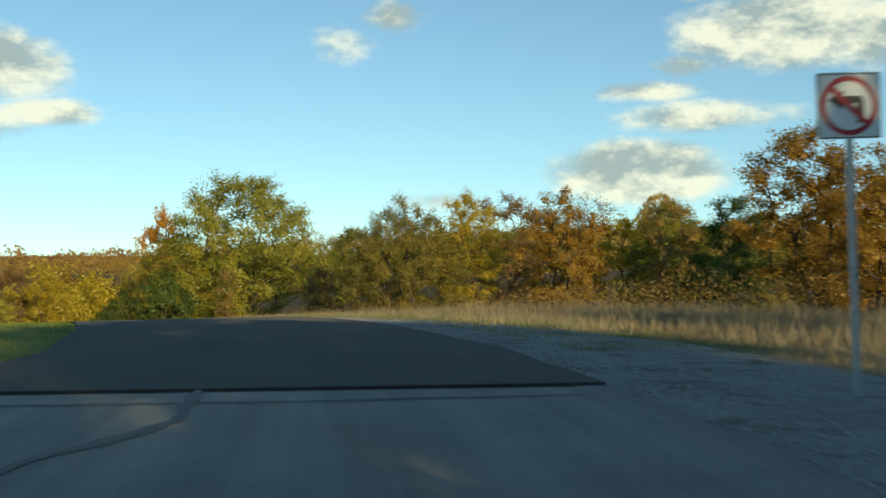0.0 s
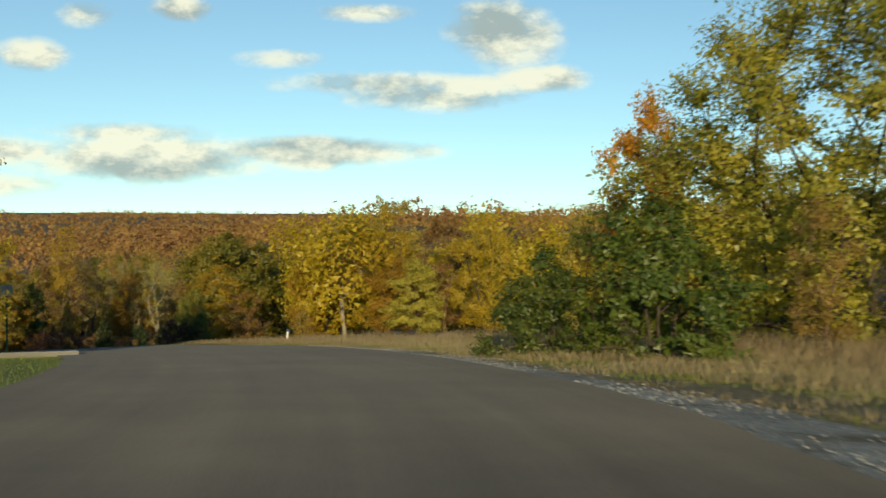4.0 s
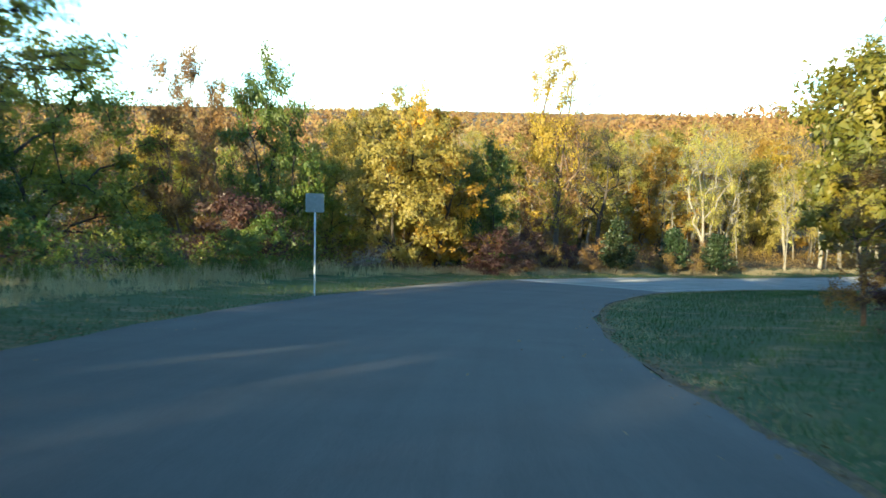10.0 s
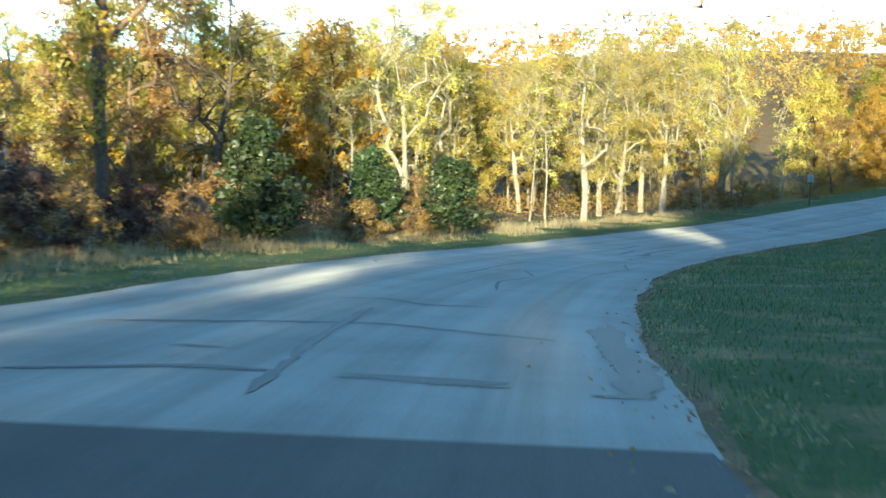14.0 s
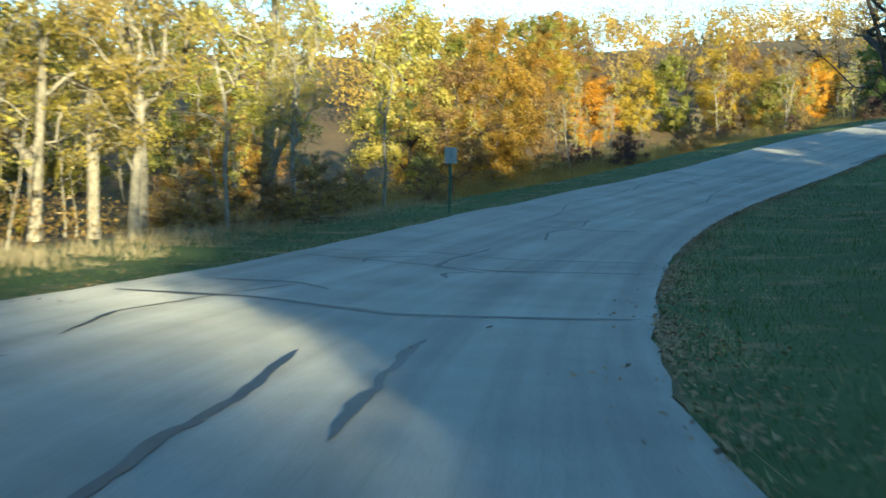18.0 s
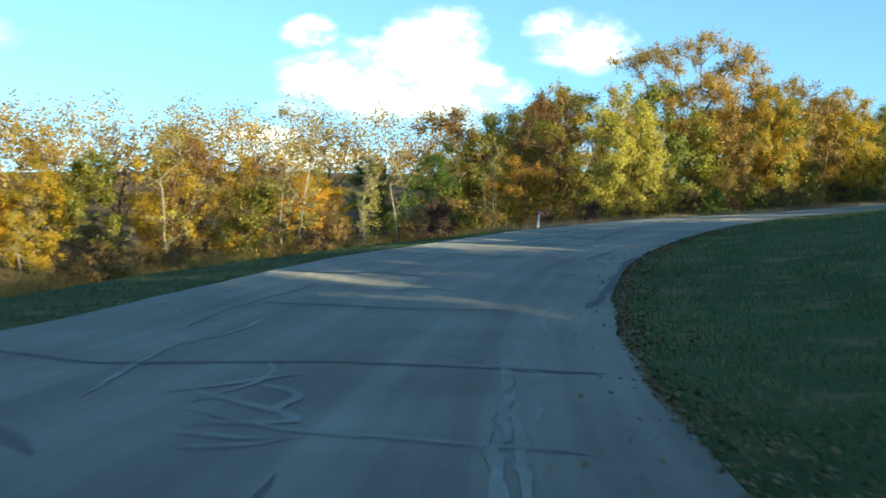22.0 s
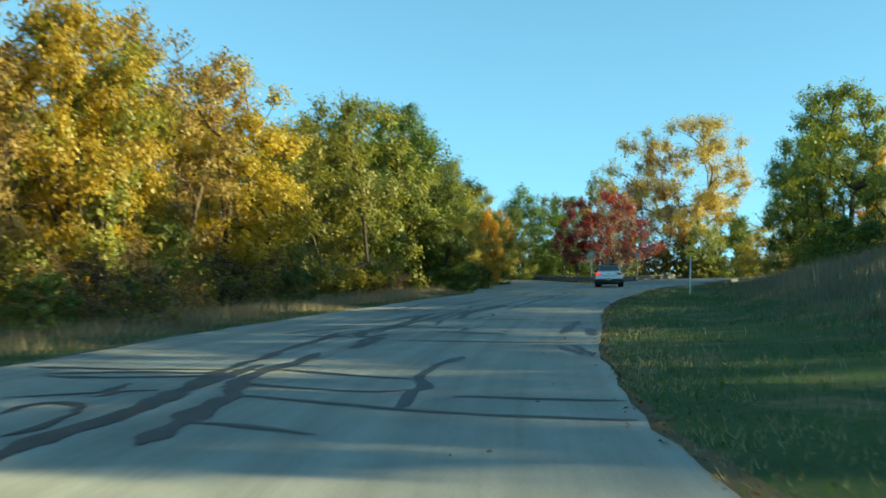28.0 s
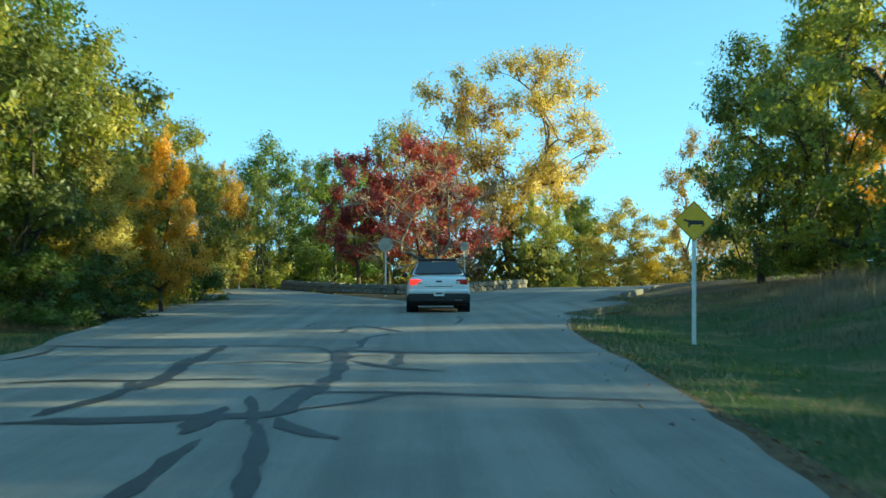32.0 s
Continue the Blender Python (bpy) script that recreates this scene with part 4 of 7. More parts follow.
add_tree("yellow", -115.5, 245.5, 11.2, 0.85)
add_tree("gold", -111.7, 256.1, 10.6, 0.99)
add_tree("orange", -104.6, 316.2, 5.3, 1.50)
add_tree("shrub_tan", -110.9, 243.9, 1.3, 1.50)
add_tree("shrub_tan", -108.0, 251.1, 1.7, 1.50)
add_tree("brown", -112.1, 237.7, 6.9, 0.97)
add_tree("gold", -111.0, 247.9, 8.7, 0.90)
add_tree("pale", -115.3, 220.4, 7.5, 0.70)
add_tree("olive", -67.7, 312.8, 10.9, 0.74)
add_tree("brown", -64.2, 308.1, 11.6, 0.89)
add_tree("yellow", -60.9, 301.9, 10.2, 0.88)
add_tree("gold", -69.4, 301.6, 6.4, 1.16)
add_tree("green", -73.2, 309.6, 8.4, 1.00)
add_tree("gold", -78.9, 321.7, 6.9, 1.48)
add_tree("gold", -91.5, 313.9, 10.5, 0.99)
add_tree("bare", -94.5, 319.2, 10.3, 1.00)
add_tree("brown", -84.6, 317.9, 9.0, 1.19)
add_tree("bare", -75.5, 331.2, 8.4, 1.50)
add_tree("orange", -105.7, 299.5, 6.5, 1.31)
add_tree("gold", -100.8, 309.6, 7.9, 1.10)
add_tree("brown", -91.5, 304.8, 10.4, 0.71)
add_tree("gold", -88.4, 301.5, 8.6, 0.84)
add_tree("orange", -80.6, 318.3, 6.8, 1.00)
add_tree("green", -73.3, 324.8, 6.6, 1.32)
add_tree("yellow", -54.4, 310.8, 8.6, 0.74)
add_tree("gold", -53.3, 318.1, 11.7, 0.70)
add_tree("tall", -42.8, 321.3, 17.1, 0.98)
add_tree("gold", -36.3, 319.0, 11.8, 0.92)
add_tree("brown", -43.3, 314.4, 8.4, 0.92)
add_tree("gold", -23.9, 324.0, 12.1, 1.06)
add_tree("olive", -7.7, 329.9, 12.9, 0.92)
add_tree("olive", -35.5, 320.5, 12.4, 0.92)
add_tree("brown", -27.9, 323.4, 12.9, 0.92)
add_tree("brown", -30.9, 323.4, 13.3, 0.92)
add_tree("olive", -15.9, 325.7, 11.7, 0.92)
add_tree("green", -4.0, 330.2, 12.8, 0.92)
add_tree("olive", 8.1, 334.0, 10.1, 0.92)
add_tree("orange", 6.2, 329.4, 5.6, 0.62)
add_tree("far_yellow", 28.3, 343.1, 6.7, 0.83)
add_tree("olive", -7.3, 334.2, 12.5, 0.92)
add_tree("olive", 0.6, 334.6, 13.2, 0.92)
add_tree("green", 8.8, 337.3, 12.9, 0.92)
add_tree("olive", 19.2, 340.0, 9.1, 0.92)
add_tree("olive", 5.4, 332.4, 8.7, 0.92)
add_tree("yellow", 2.9, 329.2, 4.9, 0.92)
add_tree("green", -1.3, 327.8, 7.7, 0.92)
add_tree("olive", 18.3, 338.7, 7.7, 0.92)
add_tree("gold", 26.2, 341.4, 6.9, 0.70)
add_tree("olive", 36.9, 346.9, 7.9, 0.70)
add_tree("red", 32.5, 333.0, 8.4, 1.05)
add_tree("red", 31.6, 336.5, 7.9, 0.70)
add_tree("grey", 28.0, 330.3, 7.2, 1.1)
add_tree("brown", 40.2, 337.2, 10.4, 0.70)
add_tree("green", 44.6, 345.8, 10.2, 1.05)
add_tree("olive", 50.0, 344.2, 13.8, 0.70)
add_tree("tall", 64.7, 340.6, 21.8, 0.94)
add_tree("brown", 61.6, 343.0, 19.3, 0.70)
add_tree("olive", 61.9, 336.9, 9.8, 0.70)
add_tree("green", 72.4, 337.0, 11.1, 0.73)
add_tree("yellow", 68.8, 332.0, 9.2, 1.26)
add_tree("gold", 66.7, 328.1, 6.6, 1.05)
add_tree("bank_oak", 22.1, 308.6, 14.2, 0.98)
add_tree("bank_oak", 26.3, 311.3, 11.8, 0.8)
add_tree("green", 28.8, 314.7, 11.6, 0.79)
add_tree("brown", 50.6, 322.0, 10.6, 0.70)
add_tree("yellow", 42.3, 318.0, 5.2, 0.90)
add_tree("shrub_green", 29.1, 312.3, 4.2, 1.19)
add_tree("shrub_green", 14.5, 306.0, 3.7, 1.42)
add_tree("orange", 37.2, 310.0, 10.2, 0.70)
add_tree("green", 40.0, 347.7, 10.3, 1.00)
add_tree("olive", 50.9, 350.9, 12.2, 0.70)
add_tree("far_olive", 77.6, 340.3, 12.5, 0.84)
add_tree("shrub_green", 1.7, 327.6, 1.9, 1.27)
add_tree("shrub_green", -2.4, 326.1, 1.9, 1.19)
add_tree("shrub_green", 14.0, 334.5, 2.1, 1.41)


def grove(name, label, kind, spots):
    """Trees at the back of a wood, joined: one mesh of trunks and one of crowns. spots: x, y, height, width factor."""
    made, h0 = TREES[kind][:2]
    rng = random.Random(name + kind)
    for which, what in ((0, "trunks"), (1, "crowns")):
        V, F, n = [], [], 0
        for x, y, h, wide in spots:
            me = made[int(abs(x * 7 + y * 3)) % len(made)][which]
            v = np.empty(len(me.vertices) * 3, np.float32)
            me.vertices.foreach_get("co", v)
            f = np.empty(len(me.loops), np.int32)
            me.loops.foreach_get("vertex_index", f)
            an, k = (x * 1.7 + y) % 6.28, h / h0
            v = v.reshape(-1, 3) * np.array([k * wide, k * wide, k])
            v = v @ np.array([[math.cos(an), math.sin(an), 0], [-math.sin(an), math.cos(an), 0], [0, 0, 1]])
            V.append(v + np.array([x, y, float(land(x, y)[0]) - 0.05]))
            F.append(f.reshape(len(me.polygons), -1) + n)
            n += len(v)
        tagged(new(name + "_" + what, mesh_from(name, np.vstack(V), np.vstack(F), made[0][which].materials[0], which == 0)), label, "woods", kind="stuff")


def spots_beside(seed, s0, s1, l0, l1, count, h0, h1, gap=3.5):
    """Places along a stretch beside the road, kept apart."""
    rng, out, tries = random.Random(seed), [], 0
    while len(out) < count and tries < count * 40:
        tries += 1
        x, y, _ = (float(v) for v in on_road(rng.uniform(s0, s1), rng.uniform(l0, l1)))
        if plan(x, y)[3][0] > min(abs(l0), abs(l1)) * 0.9 and all((x - p[0]) ** 2 + (y - p[1]) ** 2 > gap * gap for p in out):
            out.append((x, y, rng.uniform(h0, h1), rng.uniform(0.9, 1.2)))
    return out


def wood(seed, s0, s1, l0, l1, count, kinds, h0, h1, gap=2.6, group="roadside wood"):
    """Fills a stretch beside the road with trees of mixed kinds, kept apart from one another."""
    rng = random.Random(seed)
    taken, n, tries = list(STANDING), 0, 0
    while n < count and tries < count * 40:
        tries += 1
        s, l = rng.uniform(s0, s1), rng.uniform(l0, l1)
        x, y, _ = on_road(s, l)
        _, ll, _, far = plan(x, y)
        if far[0] < min(abs(l0), abs(l1)) * 0.9 or any((x - a) ** 2 + (y - b) ** 2 < gap * gap for a, b in taken):
            continue
        taken.append((x, y))
        add_tree(rng.choice(kinds), float(x), float(y), rng.uniform(h0, h1), rng.uniform(0.85, 1.15), group=group)
        n += 1


wood(11, 60, 118, 22, 60, 9, ["gold", "brown", "yellow", "olive"], 8, 11)
wood(12, 20, 70, 45, 95, 9, ["far_gold", "far_brown", "bare", "far_gold"], 8, 12)
wood(13, 118, 172, -17, -40, 13, ["gold", "green", "brown", "olive", "yellow"], 7, 11)
wood(14, 172, 215, -17, -45, 12, ["gold", "yellow", "brown", "olive", "bare"], 6.5, 9)
wood(15, 218, 252, -17, -60, 22, ["pale", "bare", "pale", "brown", "yellow"], 10.5, 14)
for k_, (kind_, lab_) in enumerate((("back_pale", "thin pale trees with yellow leaves at the back of the wood"), ("back_gold", "golden trees at the back of the wood"), ("back_olive", "olive trees at the back of the wood"))):
    grove("background_trees", lab_, kind_, spots_beside(250 + k_, 224, 264, -26, -75, 9, 10, 13.5))
    grove("background_trees", lab_, kind_, spots_beside(260 + k_, 255, 335, -28, -85, 9, 8, 12))
for sp_, (x_, y_, h_, w_) in enumerate(spots_beside(270, 214, 262, -11, -34, 24, 5, 11, 2.0) + spots_beside(271, 262, 330, -12, -34, 26, 4.5, 8, 1.8)):
    add_tree("sapling", x_, y_, h_, w_, group="saplings at the wood's edge")
wood(16, 262, 335, -24, -75, 20, ["gold", "brown", "bare", "brown", "bare", "far_olive"], 7, 9.5)
wood(17, 340, 440, -19, -34, 26, ["olive", "olive", "green", "brown", "gold"], 10, 13)
# trees off to the right, added to dapple the road with shade
wood(19, 372, 410, 30, 60, 6, ["low", "green", "low"], 9, 13, 4.0)
wood(20, 118, 178, -13, -18, 13, ["shrub_green", "shrub_purple", "shrub_tan", "shrub_green"], 1.4, 2.6, 1.5)
wood(21, 178, 225, -11, -15, 16, ["shrub_tan", "shrub_tan", "shrub_tan"], 1.4, 2.6, 1.5)
wood(22, 248, 262, -10, -15, 8, ["shrub_tan", "shrub_tan"], 1.2, 2.2, 1.5)
wood(23, 285, 345, -11, -18, 26, ["shrub_tan", "shrub_tan", "shrub_purple"], 1.3, 2.2, 1.2)
wood(24, 336, 420, -10, -15, 24, ["shrub_green", "shrub_tan", "shrub_purple"], 1.2, 2.5, 1.8)
# trees behind the start and on the upper slope, most unseen, added to shade the road
for x_, y_, h_, k_ in [(9.5, -13, 10, "olive"), (20, -17, 11, "low"), (8, -24, 11, "low"), (26, -8, 11, "low"), (14, -34, 12, "low"), (-43.5, 76.0, 9.0, "gold"), (-73.8, 102.8, 8.8, "oak"), (-70.2, 99.4, 8.2, "oak"), (-79.0, 107.0, 7.5, "oak"),
                       (-47, 70, 11, "low"), 
                       (-32, 47.5, 10.5, "low"), (-54, 77.5, 11, "low"), (-63, 82.5, 12.5, "low"), (-86, 154, 12, "low"), (-92, 178, 12, "low"), (-83.5, 150, 12, "low"), (12, -10, 11, "low"), (13, -16, 11, "low"), (-27, 251, 10.5, "brown"), (-36, 252, 10, "bare"), (-20, 257, 10.5, "brown"), (-12, 254, 10.5, "bare"), (-40, 262, 9.5, "brown")]:
    add_tree(k_, x_, y_, h_, 1.4 if (k_ == "oak" and x_ == -73.8) else 1.05)
# groves added out of view on the right, to keep sun off road and bank
grove("bank_trees", "olive trees out of view, added to shade the road", "bank_olive", [(-84, 228, 11, 1.1), (-78, 234, 11, 1.2), (-72, 243, 10, 1.1), (-68, 236, 12, 1.2), (-63, 230, 12, 1.2), (-74, 225, 12, 1.2), (-80, 220, 11, 1.1), (-66, 248, 10, 1.0), (-88, 220, 10, 1.0), (-82, 212, 11, 1.1), (-87, 207, 10, 1.0), (-79, 204, 11, 1.1), (-93, 200, 10, 1.1), (-89, 190, 11, 1.1), (-95, 209, 9, 0.9), (-90, 170, 12, 1.2), (-86, 161, 12, 1.2), (-90, 182, 11, 1.0), (-83, 153, 12, 1.2)])
grove("bank_trees", "olive trees out of view, added to shade the road", "bank_olive", [(-62, 247, 11, 1.2), (-56, 254, 12, 1.2), (-51, 264, 10, 1.1), (-46, 254, 12, 1.2), (-41, 266, 11, 1.2), (-35, 256, 12, 1.2), (-31, 270, 11, 1.2), (-26, 260, 12, 1.2)])
grove("bank_trees", "olive trees out of view, added to shade the road", "bank_olive", [(-22, 275, 11, 1.2), (-17, 264, 12, 1.3), (-12, 279, 11, 1.2), (-7, 269, 12, 1.3), (-3, 284, 11, 1.2), (2, 274, 12, 1.3), (7, 284, 11, 1.2), (12, 276, 12, 1.3)])
grove("bank_trees", "olive trees out of view, added to shade the road", "bank_olive", [(16, 287, 11, 1.2), (23, 285, 12, 1.3), (28, 291, 11, 1.2), (-7, 288, 9, 1.1), (-17, 284, 9, 1.1), (20, 295, 10, 1.1), (-27, 280, 8.5, 1.0), (33, 297, 11, 1.2)])
# two more trees added out of view for shade on the road below
add_tree("low", -59.5, 81.8, 12.4, 0.85)
add_tree("low", -87, 157, 11.5, 0.9)
add_tree("bare", -95.6, 221.0, 11.5, 1.6)
add_tree("gold", -91.4, 229.0, 9.0, 1.0)


# ---- far woods, brush, grass ----
def crowns(name, seed, places, heights, per, size, mat, label, squash=0.75):
    """Far treetops as one mesh: each crown a ragged cloud of leaf clumps round a short stem."""
    rng = np.random.default_rng(seed)
    k = len(places)
    z = land(places[:, 0], places[:, 1])
    lump = rng.normal(0, 1, (k, 16, 3)) + np.array([0, 0, 0.25])
    lump /= np.linalg.norm(lump, axis=2)[..., None]
    lump *= rng.uniform(0.35, 1.0, (k, 16, 1)) ** 0.6
    pick = rng.integers(0, 16, (k, per))
    d = lump[np.arange(k)[:, None], pick] * 0.85 + np.clip(rng.normal(0, 0.15, (k, per, 3)), -0.3, 0.3)
    H = heights[:, None, None]
    C = d * H * np.array([0.4, 0.4, 0.46]) + np.array([0, 0, 0.54]) * H
    C[..., 0] += places[:, 0, None]
    C[..., 1] += places[:, 1, None]
    C[..., 2] += z[:, None]
    out = (d + np.array([0, 0, 0.3]) + rng.normal(0, 0.3, d.shape)).reshape(-1, 3)
    out /= np.linalg.norm(out, axis=1)[:, None]
    V, F = leaves(rng, C.reshape(-1, 3), size, out=out)
    return tagged(new(name, mesh_from(name, V, F, mat)), label, "woods", kind="stuff")


def hill_material(name, cols, scale):
    m, n, l, b = material(name, 0.9, 0.1)
    f = noise_at(n, l, scale, 2, 0.5)
    g = n.new("ShaderNodeNewGeometry")
    mx = n.new("ShaderNodeMath")
    mx.operation = "MULTIPLY_ADD"
    mx.inputs[1].default_value = 0.22
    l.new(g.outputs["Random Per Island"], mx.inputs[0])
    st = n.new("ShaderNodeMath")
    st.operation = "MULTIPLY_ADD"
    st.inputs[1].default_value, st.inputs[2].default_value = 1.7, -0.46
    l.new(f, st.inputs[0])
    l.new(st.outputs[0], mx.inputs[2])
    l.new(ramp(n, l, mx.outputs[0], [(i / (len(cols) - 1), c) for i, c in enumerate(cols)]), b.inputs["Base Color"])
    return m


M_HILL = hill_material("far_autumn_woods", [(0.05, 0.055, 0.025), (0.17, 0.085, 0.04), (0.22, 0.12, 0.055), (0.28, 0.17, 0.06), (0.24, 0.18, 0.08), (0.08, 0.085, 0.04)], 0.022)
M_WOOD = hill_material("wood_behind", [(0.05, 0.06, 0.02), (0.22, 0.14, 0.04), (0.34, 0.23, 0.05), (0.18, 0.12, 0.055), (0.38, 0.27, 0.06), (0.09, 0.09, 0.03)], 0.13)
M_BACK = hill_material("olive_wood_behind", [(0.03, 0.04, 0.014), (0.09, 0.085, 0.022), (0.16, 0.14, 0.03), (0.07, 0.085, 0.025), (0.24, 0.18, 0.035), (0.05, 0.06, 0.02)], 0.16)
rng_ = np.random.default_rng(5)


def scattered(n, x0, x1, y0, y1, near, far):
    """Plan points in a field, at a distance from the road between near and far."""
    P = np.column_stack([rng_.uniform(x0, x1, n), rng_.uniform(y0, y1, n)])
    s, l, z, f = plan(P[:, 0], P[:, 1])
    return P[(f > near) & (f < far)], s[(f > near) & (f < far)], l[(f > near) & (f < far)]


P_, s_, l_ = scattered(6000, -620, 420, 60, 900, 130, 2000)
P_ = P_[(P_[:, 1] > 130 + 0.5 * P_[:, 0]) | (P_[:, 0] > 60)]
crowns("far_woods", 31, P_, rng_.uniform(5, 13, len(P_)), 34, 1.3, M_HILL, "rust and brown autumn woods on the far hills")
P_, s_, l_ = scattered(8500, -2200, 900, 560, 2600, 420, 4000)
crowns("far_woods", 33, P_, np.where(rng_.uniform(0, 1, len(P_)) < 0.15, 13.0, rng_.uniform(3, 7, len(P_))), 15, 2.4, M_HILL, "brown woods along the horizon")
P_, s_, l_ = scattered(4200, -330, 160, 60, 480, 58, 140)
keep_ = ((l_ < 0) & (s_ > 110)) | ((l_ > 0) & (s_ < 112) & (P_[:, 1] > 60)) | (s_ > 395)
P_ = P_[keep_ & ((P_[:, 0] < 25) | (P_[:, 1] > 240))]
crowns("valley_woods", 32, P_, rng_.uniform(7, 11.5, len(P_)), 230, 0.32, M_WOOD, "gold and brown woods filling the valley")


# slope wood, mostly out of view, packed densely to shade the lower road
P_ = np.vstack([np.column_stack([rng_.uniform(x0_, x1_, n_), rng_.uniform(y0_, y1_, n_)]) for x0_, x1_, y0_, y1_, n_ in ((-90, -50, 136, 228, 62), (-66, -40, 180, 235, 24), (-92, -74, 150, 215, 16))])
P_ = P_[plan(P_[:, 0], P_[:, 1])[3] > 17]
crowns("slope_woods", 36, P_, rng_.uniform(9.5, 13, len(P_)), 1000, 0.42, LEAF["gold"], "golden woods inside the bend, thickened to shade the road")
# the wood that closes the view behind the junction
ang_, rad_ = rng_.uniform(-95, -28, 900), rng_.uniform(84, 190, 900)
P_ = np.column_stack([-22 - np.sin(np.radians(ang_)) * rad_, 307 + np.cos(np.radians(ang_)) * rad_])
_br = np.array([(5, 318), (14, 328), (22, 340), (34, 354), (48, 366), (18, 321), (32, 322), (50, 324.5), (75, 331), (100, 340), (25, 321), (41, 323), (62, 327.5), (87, 335)])
P_ = P_[np.sqrt(((P_[:, None] - _br[None]) ** 2).sum(2)).min(1) > 9]
crowns("junction_woods", 35, P_, rng_.uniform(4.5, 8.5, len(P_)), 110, 0.5, M_BACK, "olive and gold woods behind the junction")


def blades(name, seed, s0, s1, off, depth, side, count, h0, h1, wide, mat, label, lean=0.35, category="grass", clump=0.0, rise=0.0, thick_at=None):
    """Upright blades of grass or thin stems in a strip beside the road, one mesh."""
    rng = np.random.default_rng(seed)
    s = rng.uniform(s0, s1, count)
    u = rng.uniform(0, 1, count)
    l = np.where(side > 0, edge_right(s) + off + depth * u, edge_left(s) - off - depth * u)
    P = on_road(s, l)
    P[:, 2] += off_profile(s, l) - 0.06
    if clump:
        n = lumps(P[:, 0], P[:, 1], 1.1, seed) + 0.7 * lumps(P[:, 0], P[:, 1], 0.37, seed + 3)
        keep = n > clump - rng.uniform(0, 0.5, count)
        P, u, s = P[keep], u[keep], s[keep]
    k = len(P)
    h = rng.uniform(h0, h1, k) * (0.8 + 0.3 * lumps(P[:, 0], P[:, 1], 0.9, seed))
    if h1 > 0.3:
        h *= 0.25 + 0.75 * smoothstep(0, 0.45, u)
    az = rng.uniform(0, 2 * math.pi, k)
    w = wide * rng.uniform(0.6, 1.4, k)
    sx, sy = np.cos(az) * w, np.sin(az) * w
    bend = rng.normal(0, lean, (k, 2)) * h[:, None]
    a, b, c = P.copy(), P.copy(), P.copy()
    a[:, 0] -= sx
    a[:, 1] -= sy
    b[:, 0] += sx
    b[:, 1] += sy
    c[:, :2] += bend
    c[:, 2] += h + rise
    V = np.stack([a, b, c], 1).reshape(-1, 3)
    return tagged(new(name, mesh_from(name, V, np.arange(3 * k).reshape(-1, 3), mat)), label, category, kind="stuff")


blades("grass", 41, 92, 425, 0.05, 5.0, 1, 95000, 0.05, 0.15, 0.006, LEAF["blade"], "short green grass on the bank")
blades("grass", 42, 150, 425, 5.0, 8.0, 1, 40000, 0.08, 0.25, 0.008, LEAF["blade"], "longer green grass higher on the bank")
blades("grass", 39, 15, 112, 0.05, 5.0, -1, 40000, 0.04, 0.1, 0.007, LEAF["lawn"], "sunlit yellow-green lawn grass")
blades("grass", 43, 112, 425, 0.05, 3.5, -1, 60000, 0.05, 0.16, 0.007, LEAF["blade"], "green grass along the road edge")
blades("dry_grass", 44, -5, 120, 4.2, 11, 1, 70000, 0.35, 0.95, 0.012, LEAF["dry"], "tall straw-coloured grass", 0.22)
blades("dry_grass", 45, 60, 122, 0.6, 6, 1, 45000, 0.08, 0.4, 0.012, LEAF["dry"], "dry grass at the road edge", 0.4, clump=0.2)
blades("grass", 54, 18, 100, 1.2, 4.5, 1, 30000, 0.05, 0.16, 0.009, LEAF["lawn"], "short grass between gravel and field", 0.4, clump=0.1)
blades("dry_grass", 55, 25, 100, 1.0, 5.0, 1, 36000, 0.1, 0.4, 0.011, LEAF["dry"], "short dry grass behind the gravel", 0.4, clump=0.2)
blades("grass", 56, 118, 425, 0.3, 6.0, 1, 60000, 0.1, 0.3, 0.007, LEAF["blade"], "tufts of longer grass on the bank", 0.45, clump=0.45)
blades("dry_grass", 57, 118, 425, 0.2, 7.0, 1, 26000, 0.08, 0.26, 0.007, LEAF["dry"], "withered tufts in the grass", 0.5, clump=0.6)
blades("dry_grass", 46, 112, 180, 3.4, 4.5, -1, 24000, 0.3, 0.9, 0.012, LEAF["dry"], "tall dry weeds before the shrubs", 0.25, clump=0.3)
blades("dry_grass", 47, 180, 262, 2.2, 4.5, -1, 28000, 0.2, 0.6, 0.012, LEAF["dry"], "dry weeds below the road", 0.3, clump=0.2)
blades("dry_grass", 48, 318, 420, 0.1, 5.0, -1, 46000, 0.2, 0.65, 0.009, LEAF["dry"], "tan grass along the wood's edge", 0.25, clump=0.1)
blades("dry_grass", 49, 262, 330, 5.0, 8.0, -1, 40000, 0.5, 1.4, 0.014, LEAF["brown"], "reddish-brown brush on the slope", 0.3, clump=0.0)
blades("dry_grass", 50, 348, 425, 4.2, 11.0, 1, 60000, 0.4, 1.25, 0.012, LEAF["weed"], "tall grey-tan weeds on the bank", 0.28, clump=0.25)
blades("dry_grass", 51, 130, 260, 0.0, 0.9, 1, 12000, 0.04, 0.14, 0.008, LEAF["dry"], "withered grass at the road edge", 0.5, clump=0.3)
blades("dry_grass", 52, 120, 260, 7.0, 7.0, 1, 16000, 0.25, 0.7, 0.012, LEAF["dry"], "pale dry grass on the bank", 0.3, clump=0.5)
